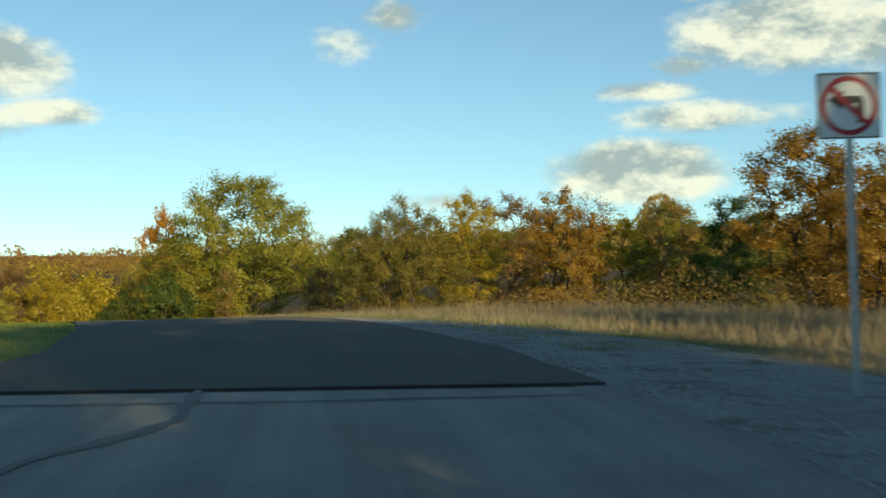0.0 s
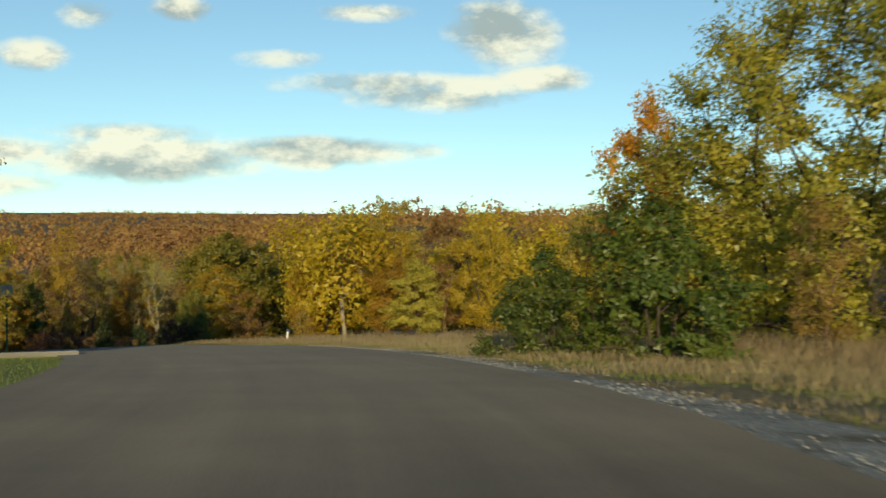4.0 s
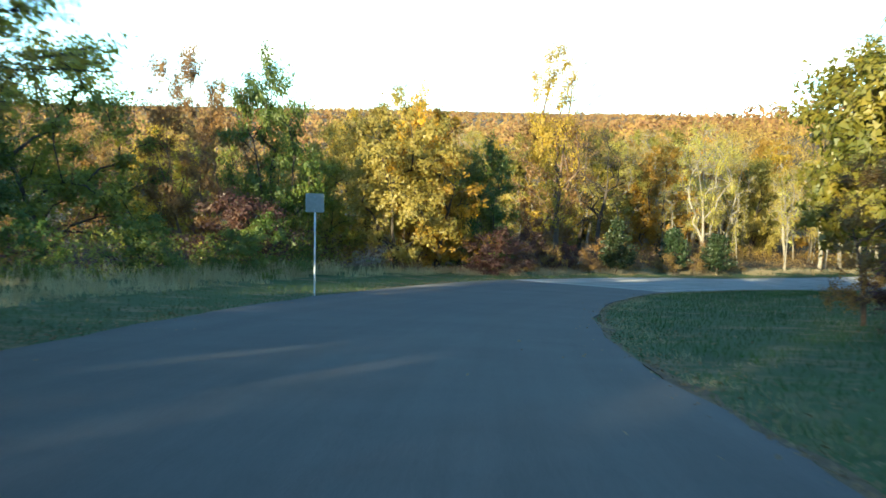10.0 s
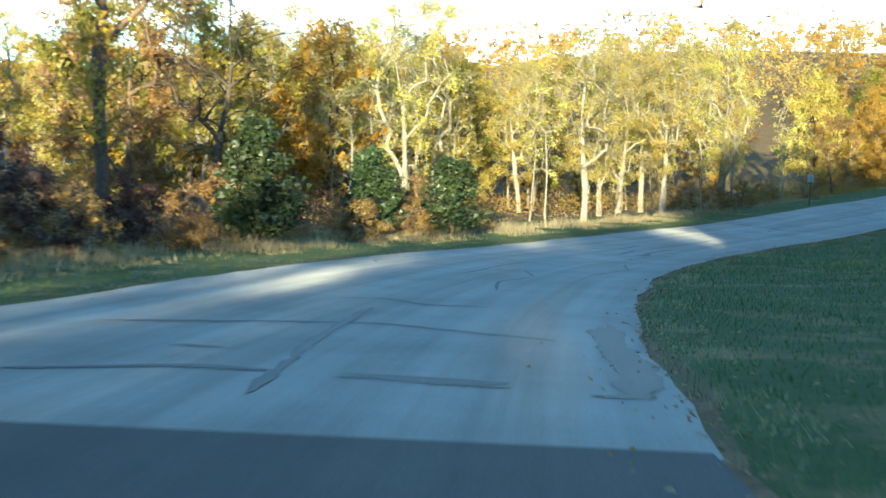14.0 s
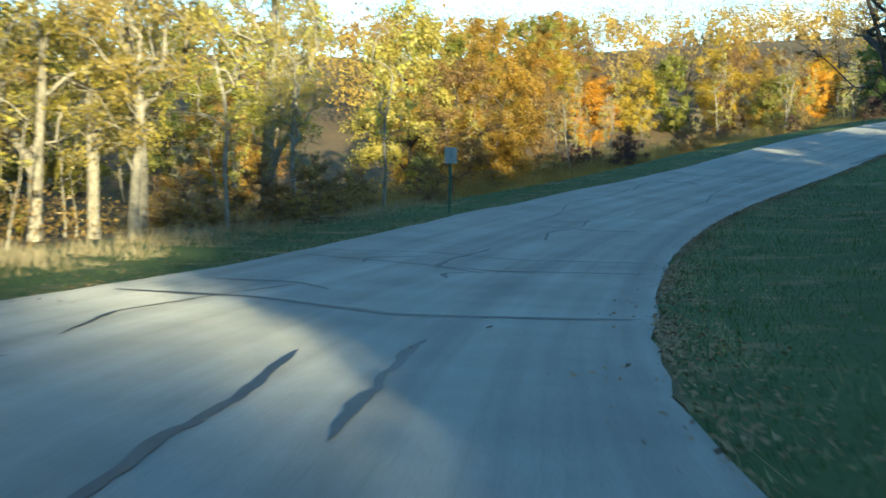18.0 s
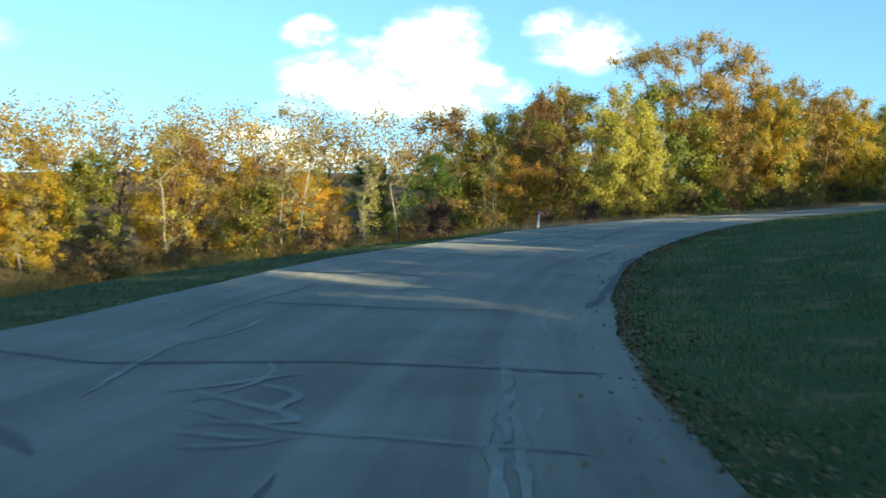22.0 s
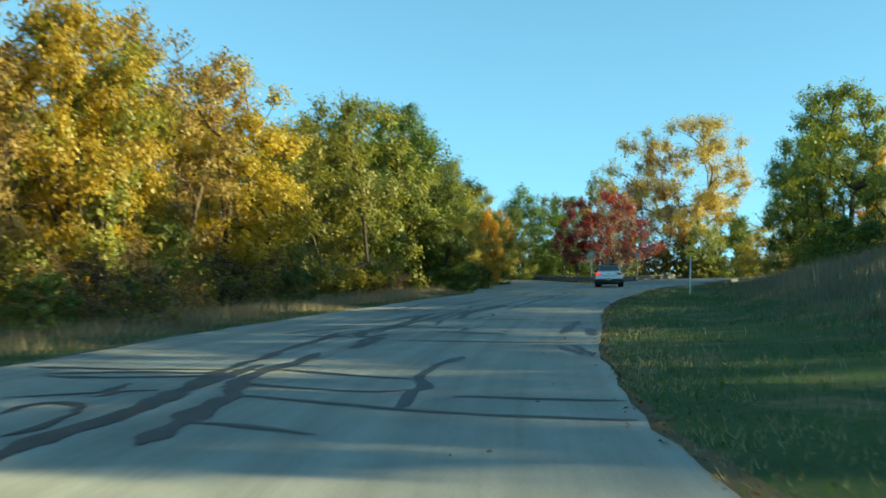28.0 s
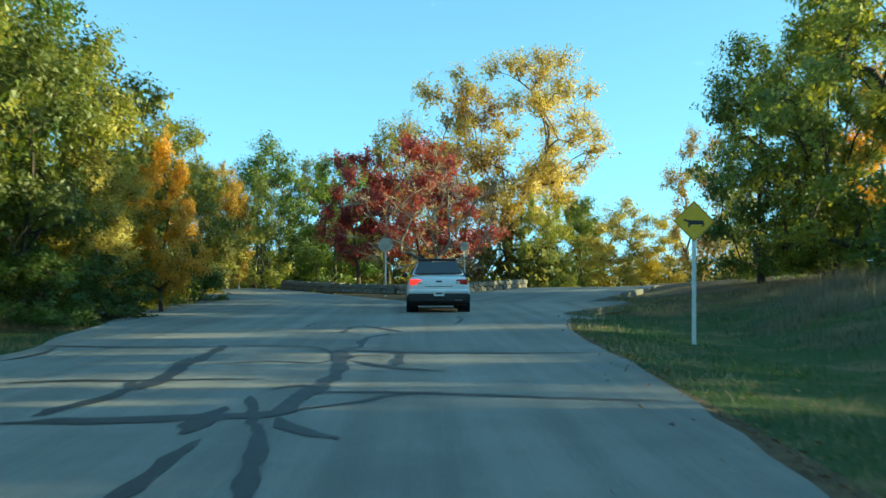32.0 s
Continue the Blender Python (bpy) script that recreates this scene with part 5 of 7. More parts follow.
blades("dry_grass", 53, 260, 425, 0.0, 1.4, 1, 16000, 0.04, 0.16, 0.008, LEAF["dry"], "withered grass at the road edge", 0.5, clump=0.3)


def brush(name, seed, s0, s1, off, depth, side, count, h, leaf, label):
    """Undergrowth under the trees as one mesh: leaves scattered in uneven clumps over thin stems."""
    rng = np.random.default_rng(seed)
    s, u = rng.uniform(s0, s1, count), rng.uniform(0, 1, count)
    l = np.where(side > 0, edge_right(s) + off + depth * u, edge_left(s) - off - depth * u)
    P = on_road(s, l)
    P[:, 2] += off_profile(s, l)
    n = 0.5 + 0.5 * lumps(P[:, 0], P[:, 1], 2.0, seed)
    keep = n > rng.uniform(0.1, 0.75, count)
    P, n, u = P[keep], n[keep], u[keep]
    P[:, 2] += h * (0.35 + 0.9 * n) * rng.uniform(0, 1, len(P)) ** 0.8 * (0.6 + 0.5 * u)
    V, F = leaves(rng, P, 0.1)
    return tagged(new(name, mesh_from(name, V, F, LEAF[leaf])), label, "undergrowth", kind="stuff")


brush("undergrowth", 61, 112, 180, 6, 14, -1, 42000, 2.2, "olive", "olive undergrowth at the wood's edge")
brush("undergrowth", 62, 150, 225, 7, 14, -1, 40000, 2.4, "purple", "purple-brown undergrowth")
brush("undergrowth", 63, 205, 268, 7, 26, -1, 52000, 2.4, "brown", "tan brush between pale trunks")
brush("undergrowth", 64, 262, 345, 8, 22, -1, 56000, 2.2, "brown", "tan brush on the slope")
brush("undergrowth", 65, 335, 440, 5, 12, -1, 80000, 3.6, "olive", "olive undergrowth under the trees")
brush("undergrowth", 66, 45, 112, 16, 20, 1, 44000, 2.4, "brown", "brown brush under the trees")
brush("undergrowth", 67, 350, 420, 16, 14, 1, 36000, 2.8, "green", "dark green undergrowth on the bank")
brush("undergrowth", 68, 330, 440, 9, 18, -1, 60000, 5.0, "olive", "golden undergrowth under the trees")


def litter(name, seed, s0, s1, count, side, out, mat, size, label, inside=0.25, category="fallen leaves"):
    """Fallen leaves or stones lying along a road edge, one mesh."""
    rng = np.random.default_rng(seed)
    s = rng.uniform(s0, s1, count)
    u = rng.exponential(out, count) * np.sign(rng.uniform(-inside, 1, count))
    l = np.where(side > 0, edge_right(s) + u, edge_left(s) - u)
    keep = lumps(s, u * 3, 1.3, seed) > rng.uniform(-0.9, 0.5, count)
    s, l = s[keep], l[keep]
    P = on_road(s, l)
    P[:, 2] += off_profile(s, l) + 0.012
    k = len(P)
    az = rng.uniform(0, 2 * math.pi, k)
    L = size * rng.uniform(0.5, 1.5, k)
    d = np.column_stack([np.cos(az) * L, np.sin(az) * L, rng.normal(0, 0.25, k) * L])
    e = np.column_stack([-np.sin(az) * L * 0.6, np.cos(az) * L * 0.6, rng.uniform(0.05, 0.7, k) * L])
    V = np.stack([P - d, P + e, P + d, P - e * np.array([1, 1, -0.4])], 1).reshape(-1, 3)
    return tagged(new(name, mesh_from(name, V, np.arange(4 * k).reshape(-1, 4), mat)), label, category, kind="stuff")


litter("fallen_leaves", 71, 98, 425, 16000, 1, 0.4, LEAF["litter"], 0.026, "brown fallen leaves along the road edge", 0.08)
litter("fallen_leaves", 72, 100, 300, 8000, -1, 0.45, LEAF["litter"], 0.026, "brown fallen leaves along the verge", 0.08)
litter("fallen_leaves", 73, 120, 425, 1500, 1, 3.0, LEAF["litter"], 0.028, "fallen leaves on the grass", 0.0)
litter("fallen_leaves", 74, 225, 320, 9000, 1, 0.4, LEAF["litter"], 0.034, "fallen leaves heaped at the road edge", 0.03)


def stones(name, seed, s0, s1, count, lo, hi, size, mat, label):
    """Loose angular stones, one mesh of small pyramids."""
    rng = np.random.default_rng(seed)
    s = rng.uniform(s0, s1, count)
    l = edge_right(s) + rng.uniform(0, 1, count) ** 1.4 * (hi - lo) + lo
    keep = lumps(s, l * 2, 1.2, seed) > rng.uniform(-0.8, 0.6, count)
    s, l = s[keep], l[keep]
    P = on_road(s, l)
    P[:, 2] += off_profile(s, l) - 0.02
    k = len(P)
    R = size * rng.uniform(0.4, 1.6, (k, 1))
    az = rng.uniform(0, 2 * math.pi, k)
    c = [P + np.column_stack([np.cos(az + q), np.sin(az + q), 0 * az]) * R * rng.uniform(0.7, 1.2, (k, 1)) for q in (0, 1.6, 3.1, 4.7)]
    top = P + np.column_stack([rng.normal(0, 0.3, k), rng.normal(0, 0.3, k), rng.uniform(0.6, 1.2, k)]) * R
    V = np.stack(c + [top], 1).reshape(-1, 3)
    b = np.arange(k)[:, None] * 5
    F = np.vstack([b + np.array([[i, (i + 1) % 4, 4]]) for i in range(4)])
    return tagged(new(name, mesh_from(name, V, F, mat)), label, "gravel", kind="stuff")


M_STONE = plain("white_limestone_chips", (0.4, 0.39, 0.36), 0.9, vary=0.4, scale=9)
M_STONE2 = plain("grey_stone_chips", (0.2, 0.19, 0.17), 0.9, vary=0.4, scale=9)
stones("gravel", 81, 2, 40, 8000, 0.1, 2.2, 0.014, M_STONE, "white limestone chips on the shoulder")
stones("gravel", 82, -2, 90, 9000, 0.0, 4.0, 0.014, M_STONE2, "grey gravel on the shoulder")
stones("gravel", 83, 40, 90, 3500, 0.1, 1.1, 0.017, M_STONE, "white limestone chips at the road edge")


# ---- sealed cracks in the old asphalt ----
def crack(points, width, mat, seed, parent, name="tar_seam"):
    """A wavering band of sealant lying on the road along points (run, offset)."""
    rng = np.random.default_rng(seed)
    pts = np.array(points, float)
    seg = np.hypot(*np.diff(pts, axis=0).T)
    run = np.concatenate([[0], np.cumsum(seg)])
    m = max(6, int(run[-1] / 0.22))
    q = np.linspace(0, run[-1], m)
    c = np.column_stack([np.interp(q, run, pts[:, 0]), np.interp(q, run, pts[:, 1])])
    c[1:-1] = (c[:-2] + c[1:-1] + c[2:]) / 3
    c += np.cumsum(rng.normal(0, 0.02, (m, 2)), 0) * np.sin(np.linspace(0, math.pi, m))[:, None] + rng.normal(0, 0.012, (m, 2))
    t = np.gradient(c, axis=0)
    t /= np.linalg.norm(t, axis=1)[:, None] + 1e-9
    n = np.stack([t[:, 1], -t[:, 0]], 1)
    w = width * np.clip(1.0 + np.convolve(rng.normal(0, 0.4, m + 4), np.ones(3) / 3, "same")[2:-2], 0.65, 1.9)[:, None] * 0.5
    w *= np.clip((0.6 + np.minimum(np.arange(m), np.arange(m)[::-1])) / 2.5, 0.15, 1)[:, None]
    n = n * np.array([1.9, 1.0])
    a, b = c - n * w, c + n * w
    V = np.empty((2 * m, 3))
    V[0::2], V[1::2] = on_road(a[:, 0], a[:, 1], 0.009), on_road(b[:, 0], b[:, 1], 0.009)
    i = np.arange(m - 1) * 2
    ob = new(name, mesh_from(name, V, np.stack([i, i + 1, i + 3, i + 2], 1), mat))
    ob.parent = parent
    return ob


def seam(width, *points, mat=M_TAR, name="tar_seam"):
    crack(points, max(0.085, width * 1.15) if mat is M_TAR else width * 0.6, mat, int(points[0][0] * 13 + points[0][1] * 71) % 9973, road_low, name)


seam(.05, (216.4, -4.52), (216.5, -3.76), (217.5, -3.01), (217.7, -2.57), (217.5, -2.05), (217.2, -1.5))
seam(.07, (217.6, -2.79), (219.4, -2.87), (220.9, -3.0))
seam(.05, (220.9, -3.0), (220.8, -2.21), (220.7, -1.44), (220.8, -0.35), (220.9, 0.37), (220.6, 1.2))
seam(.12, (215.7, -1.31), (217.7, -1.37), (219.5, -1.31), (220.2, -1.19))
seam(.1, (213.9, -1.29), (215.2, -1.3), (215.9, -1.31))
seam(.16, (214.0, -1.06), (215.7, -1.21), (216.0, -1.19))
seam(.06, (217.0, -1.19), (217.5, -0.88), (216.6, -0.33), (216.6, -0.02))
seam(.06, (217.1, -0.05), (218.1, 0.47), (218.4, 1.14))
seam(.09, (213.8, -1.88), (215.0, -2.0), (216.3, -2.06), (217.5, -2.25))
seam(.06, (220.9, -1.92), (222.6, -1.87), (225.6, -1.91), (228.8, -1.98))
seam(.06, (218.4, 0.61), (220.1, 0.64), (220.6, 0.81), (222.7, 0.81), (223.4, 0.7))
seam(.17, (217.1, 1.08), (215.3, 1.11), (214.6, 1.18), (214.0, 1.16))
seam(.05, (215.4, 0.42), (215.3, 0.78), (215.3, 1.13))
seam(.05, (215.3, -0.72), (215.3, -0.4), (215.3, -0.04))
seam(.05, (216.6, -0.02), (216.6, 0.49), (217.1, 1.23))
seam(.04, (220.1, -4.64), (220.3, -3.98))
seam(.05, (225.1, -5.73), (224.5, -4.57), (224.4, -3.87))
seam(.05, (225.8, -4.42), (227.6, -4.14))
seam(.05, (225.0, -0.93), (230.0, -0.96))
seam(.2, (324.6, -2.7), (325.8, -2.87), (327.8, -2.99), (329.6, -2.88), (334.1, -3.1), (339.7, -3.1), (349.8, -3.45))
seam(.09, (326.8, -5.03), (327.4, -4.27), (328.6, -3.82), (330.2, -3.63), (333.0, -3.53))
seam(.09, (326.1, -4.18), (327.4, -4.27), (327.3, -3.76), (326.8, -3.05))
seam(.14, (324.8, -3.64), (325.0, -3.57), (325.5, -3.69), (326.1, -4.18))
seam(.06, (325.5, -3.69), (325.7, -3.31), (325.6, -2.87))
seam(.06, (328.6, -3.88), (328.5, -3.21), (329.1, -2.87))
seam(.06, (327.4, -2.73), (327.3, -2.23), (326.9, -1.69), (326.8, -1.13))
seam(.1, (326.9, -1.85), (327.9, -1.85), (328.4, -1.77))
seam(.13, (329.6, -2.23), (329.6, -2.1), (328.4, -1.77), (327.5, -1.3))
seam(.16, (325.2, -1.59), (326.1, -1.81), (326.2, -1.64), (326.7, -1.44), (326.8, -1.02))
seam(.06, (326.8, -1.02), (326.9, -0.34), (326.1, 0.45), (326.1, 0.93), (326.8, 1.58))
seam(.05, (325.9, 0.1), (325.6, 0.68), (325.6, 1.45))
seam(.06, (329.2, -2.75), (330.3, -2.47), (330.9, -1.94), (331.9, -1.91))
seam(.05, (333.0, -2.81), (331.8, -2.14), (331.4, -1.59))
seam(.15, (334.7, 1.39), (330.7, 1.47), (328.6, 1.59), (327.3, 1.65), (325.6, 1.56))
seam(.04, (330.3, -0.89), (330.1, 0.03), (330.2, 1.19))
seam(.04, (331.8, -1.02), (331.9, -0.09), (331.9, 1.06))
seam(0.22, (341.9, -2.56), (343.5, -2.64), (345.4, -2.76), (346.3, -2.91), (347.5, -3.08), (348.9, -3.05), (350.5, -2.99), (352.2, -3.16))
seam(0.16, (345.6, -3.62), (346.3, -3.47), (348.0, -3.67), (349.8, -3.71), (352.1, -3.78), (354.0, -3.85), (355.1, -3.89), (358.0, -4.06), (359.1, -3.76))
seam(0.1, (342.3, -3.83), (342.8, -3.72), (343.8, -3.80), (344.3, -3.95), (344.6, -4.27), (344.6, -4.56), (343.8, -4.52))
seam(0.13, (342.1, -3.50), (342.7, -3.32), (343.7, -3.38), (344.8, -3.44), (345.8, -3.28))
seam(0.08, (346.3, -3.14), (347.0, -3.06), (346.4, -1.96), (346.1, -1.01), (346.4, -0.85))
seam(0.06, (345.2, -5.20), (345.4, -4.76), (345.7, -4.42), (346.1, -3.75))
seam(0.08, (345.7, -2.75), (345.0, -1.70), (344.4, -0.86), (344.0, -0.07), (343.9, 0.83), (343.8, 1.49))
seam(0.16, (344.4, -0.81), (345.9, -0.82), (346.6, -0.70), (347.1, -0.67), (348.0, -0.91), (349.6, -0.88), (351.5, -0.64))
seam(0.09, (348.9, -2.97), (348.2, -2.02), (347.7, -1.05), (347.7, -0.91))
seam(0.1, (348.0, -6.04), (348.4, -5.19), (348.2, -4.12), (348.4, -3.63))
seam(0.07, (347.8, -5.95), (347.6, -5.27), (347.7, -4.17), (348.1, -3.59))
seam(0.06, (349.1, -6.82), (348.9, -5.43), (348.9, -3.77), (348.9, -2.81))
seam(0.1, (346.9, -4.41), (346.0, -4.35), (345.3, -4.11), (345.3, -4.29))
seam(0.1, (353.6, -2.70), (355.2, -3.05), (357.0, -3.05), (357.6, -2.85))
seam(0.12, (358.0, -3.29), (362.9, -3.03), (365.2, -2.77), (370.7, -2.27), (376.2, -1.93))
seam(0.06, (343.3, -2.58), (343.2, -1.93), (342.6, -1.29))
seam(0.1, (349.3, -7.28), (350.1, -7.20), (353.3, -7.29), (357.8, -7.38))
seam(0.05, (345.7, -0.34), (345.6, 0.59), (345.4, 1.54))
seam(0.1, (354.3, 1.08), (351.7, 1.44))
seam(0.1, (358.1, 0.93), (362.9, 1.12))
seam(0.25, (298.1, 1.66), (296.7, 1.58), (295.9, 1.55), (295.1, 1.73))
seam(0.2, (303.5, 1.45), (305.1, 1.63))
seam(0.15, (307.6, 1.48), (311.8, 1.72))
seam(0.08, (299.4, 1.14), (299.4, 1.44), (299.4, 1.73))
seam(0.08, (295.6, -0.63), (295.6, -0.22), (295.5, 0.20))
seam(0.07, (299.5, -2.55), (299.4, -1.95))
seam(0.07, (295.6, 1.21), (295.6, 1.57))
seam(0.15, (304.5, -3.86), (308.6, -3.65), (313.2, -3.41))
seam(0.1, (310.9, -3.58), (308.4, -2.28), (307.8, -1.42))
seam(0.1, (306.3, -1.19), (310.3, -1.63), (313.5, -1.86))
seam(0.28, (187.3, 0.82), (186.7, 0.89), (185.6, 0.85), (184.6, 0.95), (183.3, 1.01), (181.9, 0.96), (181.5, 1.00))
seam(0.08, (181.5, -4.09), (181.8, -3.30), (182.1, -2.64), (182.0, -1.95))
seam(0.08, (183.4, -3.38), (183.4, -2.84))
seam(0.1, (181.8, -1.39), (181.9, -0.93), (181.6, 0.00))
seam(0.08, (181.4, 0.61), (181.4, 1.12))
seam(0.1, (180.8, -1.88), (182.3, -1.97), (185.1, -2.21), (188.6, -2.44))
seam(0.24, (364.2, -2.26), (364.6, -2.14), (365.5, -2.18), (366.9, -2.23), (367.9, -2.25), (369.3, -2.26), (370.9, -2.00), (373.2, -1.88), (374.2, -1.66))
seam(0.11, (364.4, -3.43), (365.7, -3.48), (366.9, -3.35), (367.7, -3.36))
seam(0.06, (367.8, -4.84), (367.9, -4.52), (367.6, -3.91), (367.6, -3.38), (367.8, -2.85), (367.8, -2.29))
seam(0.1, (368.0, -2.27), (368.6, -2.33), (369.3, -2.60), (369.7, -3.27), (370.4, -3.33))
seam(0.07, (369.0, -5.36), (369.4, -4.84), (369.8, -4.28), (369.8, -3.28))
seam(0.13, (369.4, -4.84), (370.9, -5.18), (371.9, -4.97), (374.3, -5.13), (375.5, -5.22), (377.0, -5.03))
seam(0.12, (367.3, -1.56), (367.0, -1.42), (365.6, -1.38), (365.0, -1.59), (364.7, -1.60), (364.4, -1.52), (364.1, -1.38))
seam(0.08, (367.6, -1.95), (367.4, -1.62), (367.0, -1.28))
seam(0.08, (364.3, -3.37), (364.4, -2.78), (364.5, -2.33))
seam(0.09, (364.4, -2.08), (364.1, -1.42), (364.0, -0.78), (363.7, 0.12))
seam(0.06, (365.5, -1.36), (365.4, -1.20))
seam(0.14, (370.9, -2.65), (372.8, -2.85), (374.0, -2.82), (375.7, -2.64))
seam(0.12, (370.4, -1.38), (371.8, -1.22), (373.2, -1.09), (372.4, -1.36), (373.8, -1.33))
seam(0.07, (374.7, -4.98), (375.8, -4.08), (375.4, -2.99), (374.9, -1.93))
seam(0.13, (374.2, -1.66), (375.7, -1.23), (379.1, -1.33), (384.7, -1.10), (390.1, -1.70))
seam(0.06, (374.5, -1.87), (373.8, -0.16), (374.1, 1.66))
seam(0.1, (374.4, 0.56), (376.8, 0.66), (377.3, 0.76))
seam(0.12, (374.8, 1.46), (377.7, 1.47), (375.3, 1.92))
seam(0.1, (375.0, -3.50), (379.0, -3.43), (382.2, -3.22))
seam(0.07, (377.0, -5.03), (377.5, -3.83), (378.5, -3.12))
seam(0.07, (370.1, -5.82), (370.0, -5.37), (369.4, -4.84))
seam(0.26, (387.4, -1.83), (388.5, -1.82), (389.2, -1.80))
seam(0.2, (388.1, -3.52), (388.3, -3.28), (388.2, -2.83), (388.3, -2.14), (388.5, -1.73), (388.4, -1.36), (388.6, -1.25), (389.9, -1.24), (391.4, -1.15), (393.3, -1.02), (397.0, -1.27))
seam(0.14, (388.6, -3.38), (389.1, -3.37), (390.3, -3.11), (391.2, -3.16), (391.6, -3.34), (391.9, -3.33))
seam(0.2, (390.9, -3.08), (392.2, -3.06), (394.4, -3.31), (395.4, -3.39))
seam(0.18, (394.4, -3.15), (397.2, -3.32), (398.3, -3.37))
seam(0.09, (398.1, -3.34), (398.1, -2.60), (397.7, -1.70), (395.8, -1.19))
seam(0.05, (398.5, -6.70), (397.9, -5.17), (397.9, -3.35))
seam(0.06, (394.3, -2.82), (394.8, -2.09), (394.2, -1.40), (395.2, -1.15))
seam(0.05, (391.7, -4.82), (392.1, -3.98), (391.9, -3.33), (392.1, -2.62), (392.0, -1.74))
seam(0.1, (390.7, -1.56), (391.2, -1.39), (390.8, -1.09))
seam(0.07, (390.4, -1.17), (390.5, -0.53), (390.2, 0.37), (390.0, 0.93), (389.6, 1.92), (389.4, 2.48))
seam(0.08, (389.0, -1.09), (389.3, -0.63), (390.2, -0.22), (390.4, 0.25))
seam(0.16, (388.4, -1.22), (387.9, -1.13), (387.4, -0.91), (387.1, -0.58))
seam(0.12, (397.3, -1.24), (397.4, -0.92), (400.4, -0.83), (401.4, -0.52))
seam(0.12, (394.7, -0.95), (393.2, -0.28), (392.9, 0.37))
seam(0.14, (393.7, -0.29), (395.2, -0.19), (396.3, -0.11), (396.3, -0.43))
seam(0.06, (397.0, -1.27), (396.3, -0.16), (395.9, 1.41), (396.0, 2.66))
seam(0.08, (394.7, -1.04), (396.0, -0.85), (395.5, -0.41))
seam(0.1, (401.9, -1.52), (404.1, -1.46), (404.8, -1.24), (402.2, -0.30))
seam(0.07, (404.2, -2.49), (406.3, -2.41))
seam(0.08, (405.2, 0.95), (408.0, 1.29), (409.7, 1.21))
seam(0.08, (395.1, -6.07), (396.2, -5.95), (398.1, -6.19))
seam(0.12, (272.6, 0.14), (273.5, 0.16), (274.6, 0.22), (275.6, 0.25), (277.1, 0.23), mat=M_SCRAPE, name="pale_seam")
seam(0.12, (277.3, 0.22), (277.1, 0.55), (275.9, 0.47), mat=M_SCRAPE, name="pale_seam")
seam(0.15, (275.3, 0.50), (274.5, 0.61), (273.8, 0.51), mat=M_SCRAPE, name="pale_seam")
seam(0.14, (275.4, -1.99), (274.9, -1.43), (274.6, -1.42), (274.1, -1.50), (273.6, -1.35), (273.3, -1.09), mat=M_SCRAPE, name="pale_seam")
seam(0.08, (273.9, -2.18), (273.3, -1.57), (272.9, -1.12), (272.9, -0.66), (272.8, -0.23), (272.7, 0.22), (272.6, 0.87), mat=M_SCRAPE, name="pale_seam")
seam(0.1, (272.3, -1.76), (272.5, -1.33), (272.8, -1.07), mat=M_SCRAPE, name="pale_seam")
seam(0.1, (272.9, -2.01), (272.7, -1.45), (272.8, -1.11), mat=M_SCRAPE, name="pale_seam")
seam(0.1, (277.1, -2.25), (276.2, -2.01), (275.2, -2.09), (274.1, -2.23), mat=M_SCRAPE, name="pale_seam")
seam(0.1, (274.4, -3.15), (275.8, -3.36), (278.3, -3.77), (279.6, -3.64), (282.0, -3.55), mat=M_SCRAPE, name="pale_seam")
seam(0.07, (278.7, -0.74), (277.5, -0.06), (276.9, 0.55), mat=M_SCRAPE, name="pale_seam")
seam(0.13, (285.1, 0.57), (283.2, 0.38), (281.0, 0.55), mat=M_SCRAPE, name="pale_seam")
seam(0.2, (353.1, -2.79), (354.1, -2.78), (355.8, -2.73), (356.3, -2.77), (356.6, -3.18), (356.9, -3.28), (358.1, -3.40), (360.0, -3.14), (361.4, -3.11), (363.6, -3.12), (367.5, -3.35))
seam(0.13, (354.3, -3.83), (355.3, -3.92), (356.4, -3.95), (357.8, -3.71), (358.5, -3.50))
seam(0.07, (355.6, -2.55), (355.4, -1.57), (355.1, -0.48), (354.9, 1.44))
seam(0.08, (356.6, -4.83), (356.7, -4.12), (356.4, -3.22))
seam(0.1, (357.4, -5.16), (358.6, -4.95), (359.3, -4.47), (360.3, -4.00))
seam(0.1, (362.0, -4.22), (362.6, -4.19), (363.7, -3.81), (366.6, -3.59))
seam(0.1, (361.1, -2.30), (362.9, -2.52), (363.5, -2.42))
seam(0.11, (358.3, -1.75), (358.6, -1.42), (359.8, -1.33), (360.2, -1.54))
seam(0.07, (360.9, -3.94), (360.4, -2.91), (360.1, -1.60))
seam(0.12, (365.2, -2.53), (369.2, -2.36), (373.7, -2.10), (387.1, -1.65))
seam(0.15, (357.8, 0.83), (360.4, 1.01), (363.1, 1.16))
seam(0.2, (359.9, 1.49), (358.0, 1.47), (357.2, 1.52))
seam(0.1, (354.2, 0.88), (353.1, 1.14), (352.1, 1.33))
seam(0.06, (358.7, -2.13), (358.1, -1.08), (357.7, -0.39))
seam(0.07, (240.5, -4.3), (241.5, -4.6), (242.4, -3.7))
seam(0.083, (238.2, -2.1), (238.9, -2.4), (239.5, -2.2), (239.6, -1.7))
seam(0.09, (239.6, -1.7), (240.6, -2.9), (242.4, -2.9), (245.2, -2.7))
seam(0.16, (187.7, 0.9), (183.9, 1.1), (182.4, 1.1))
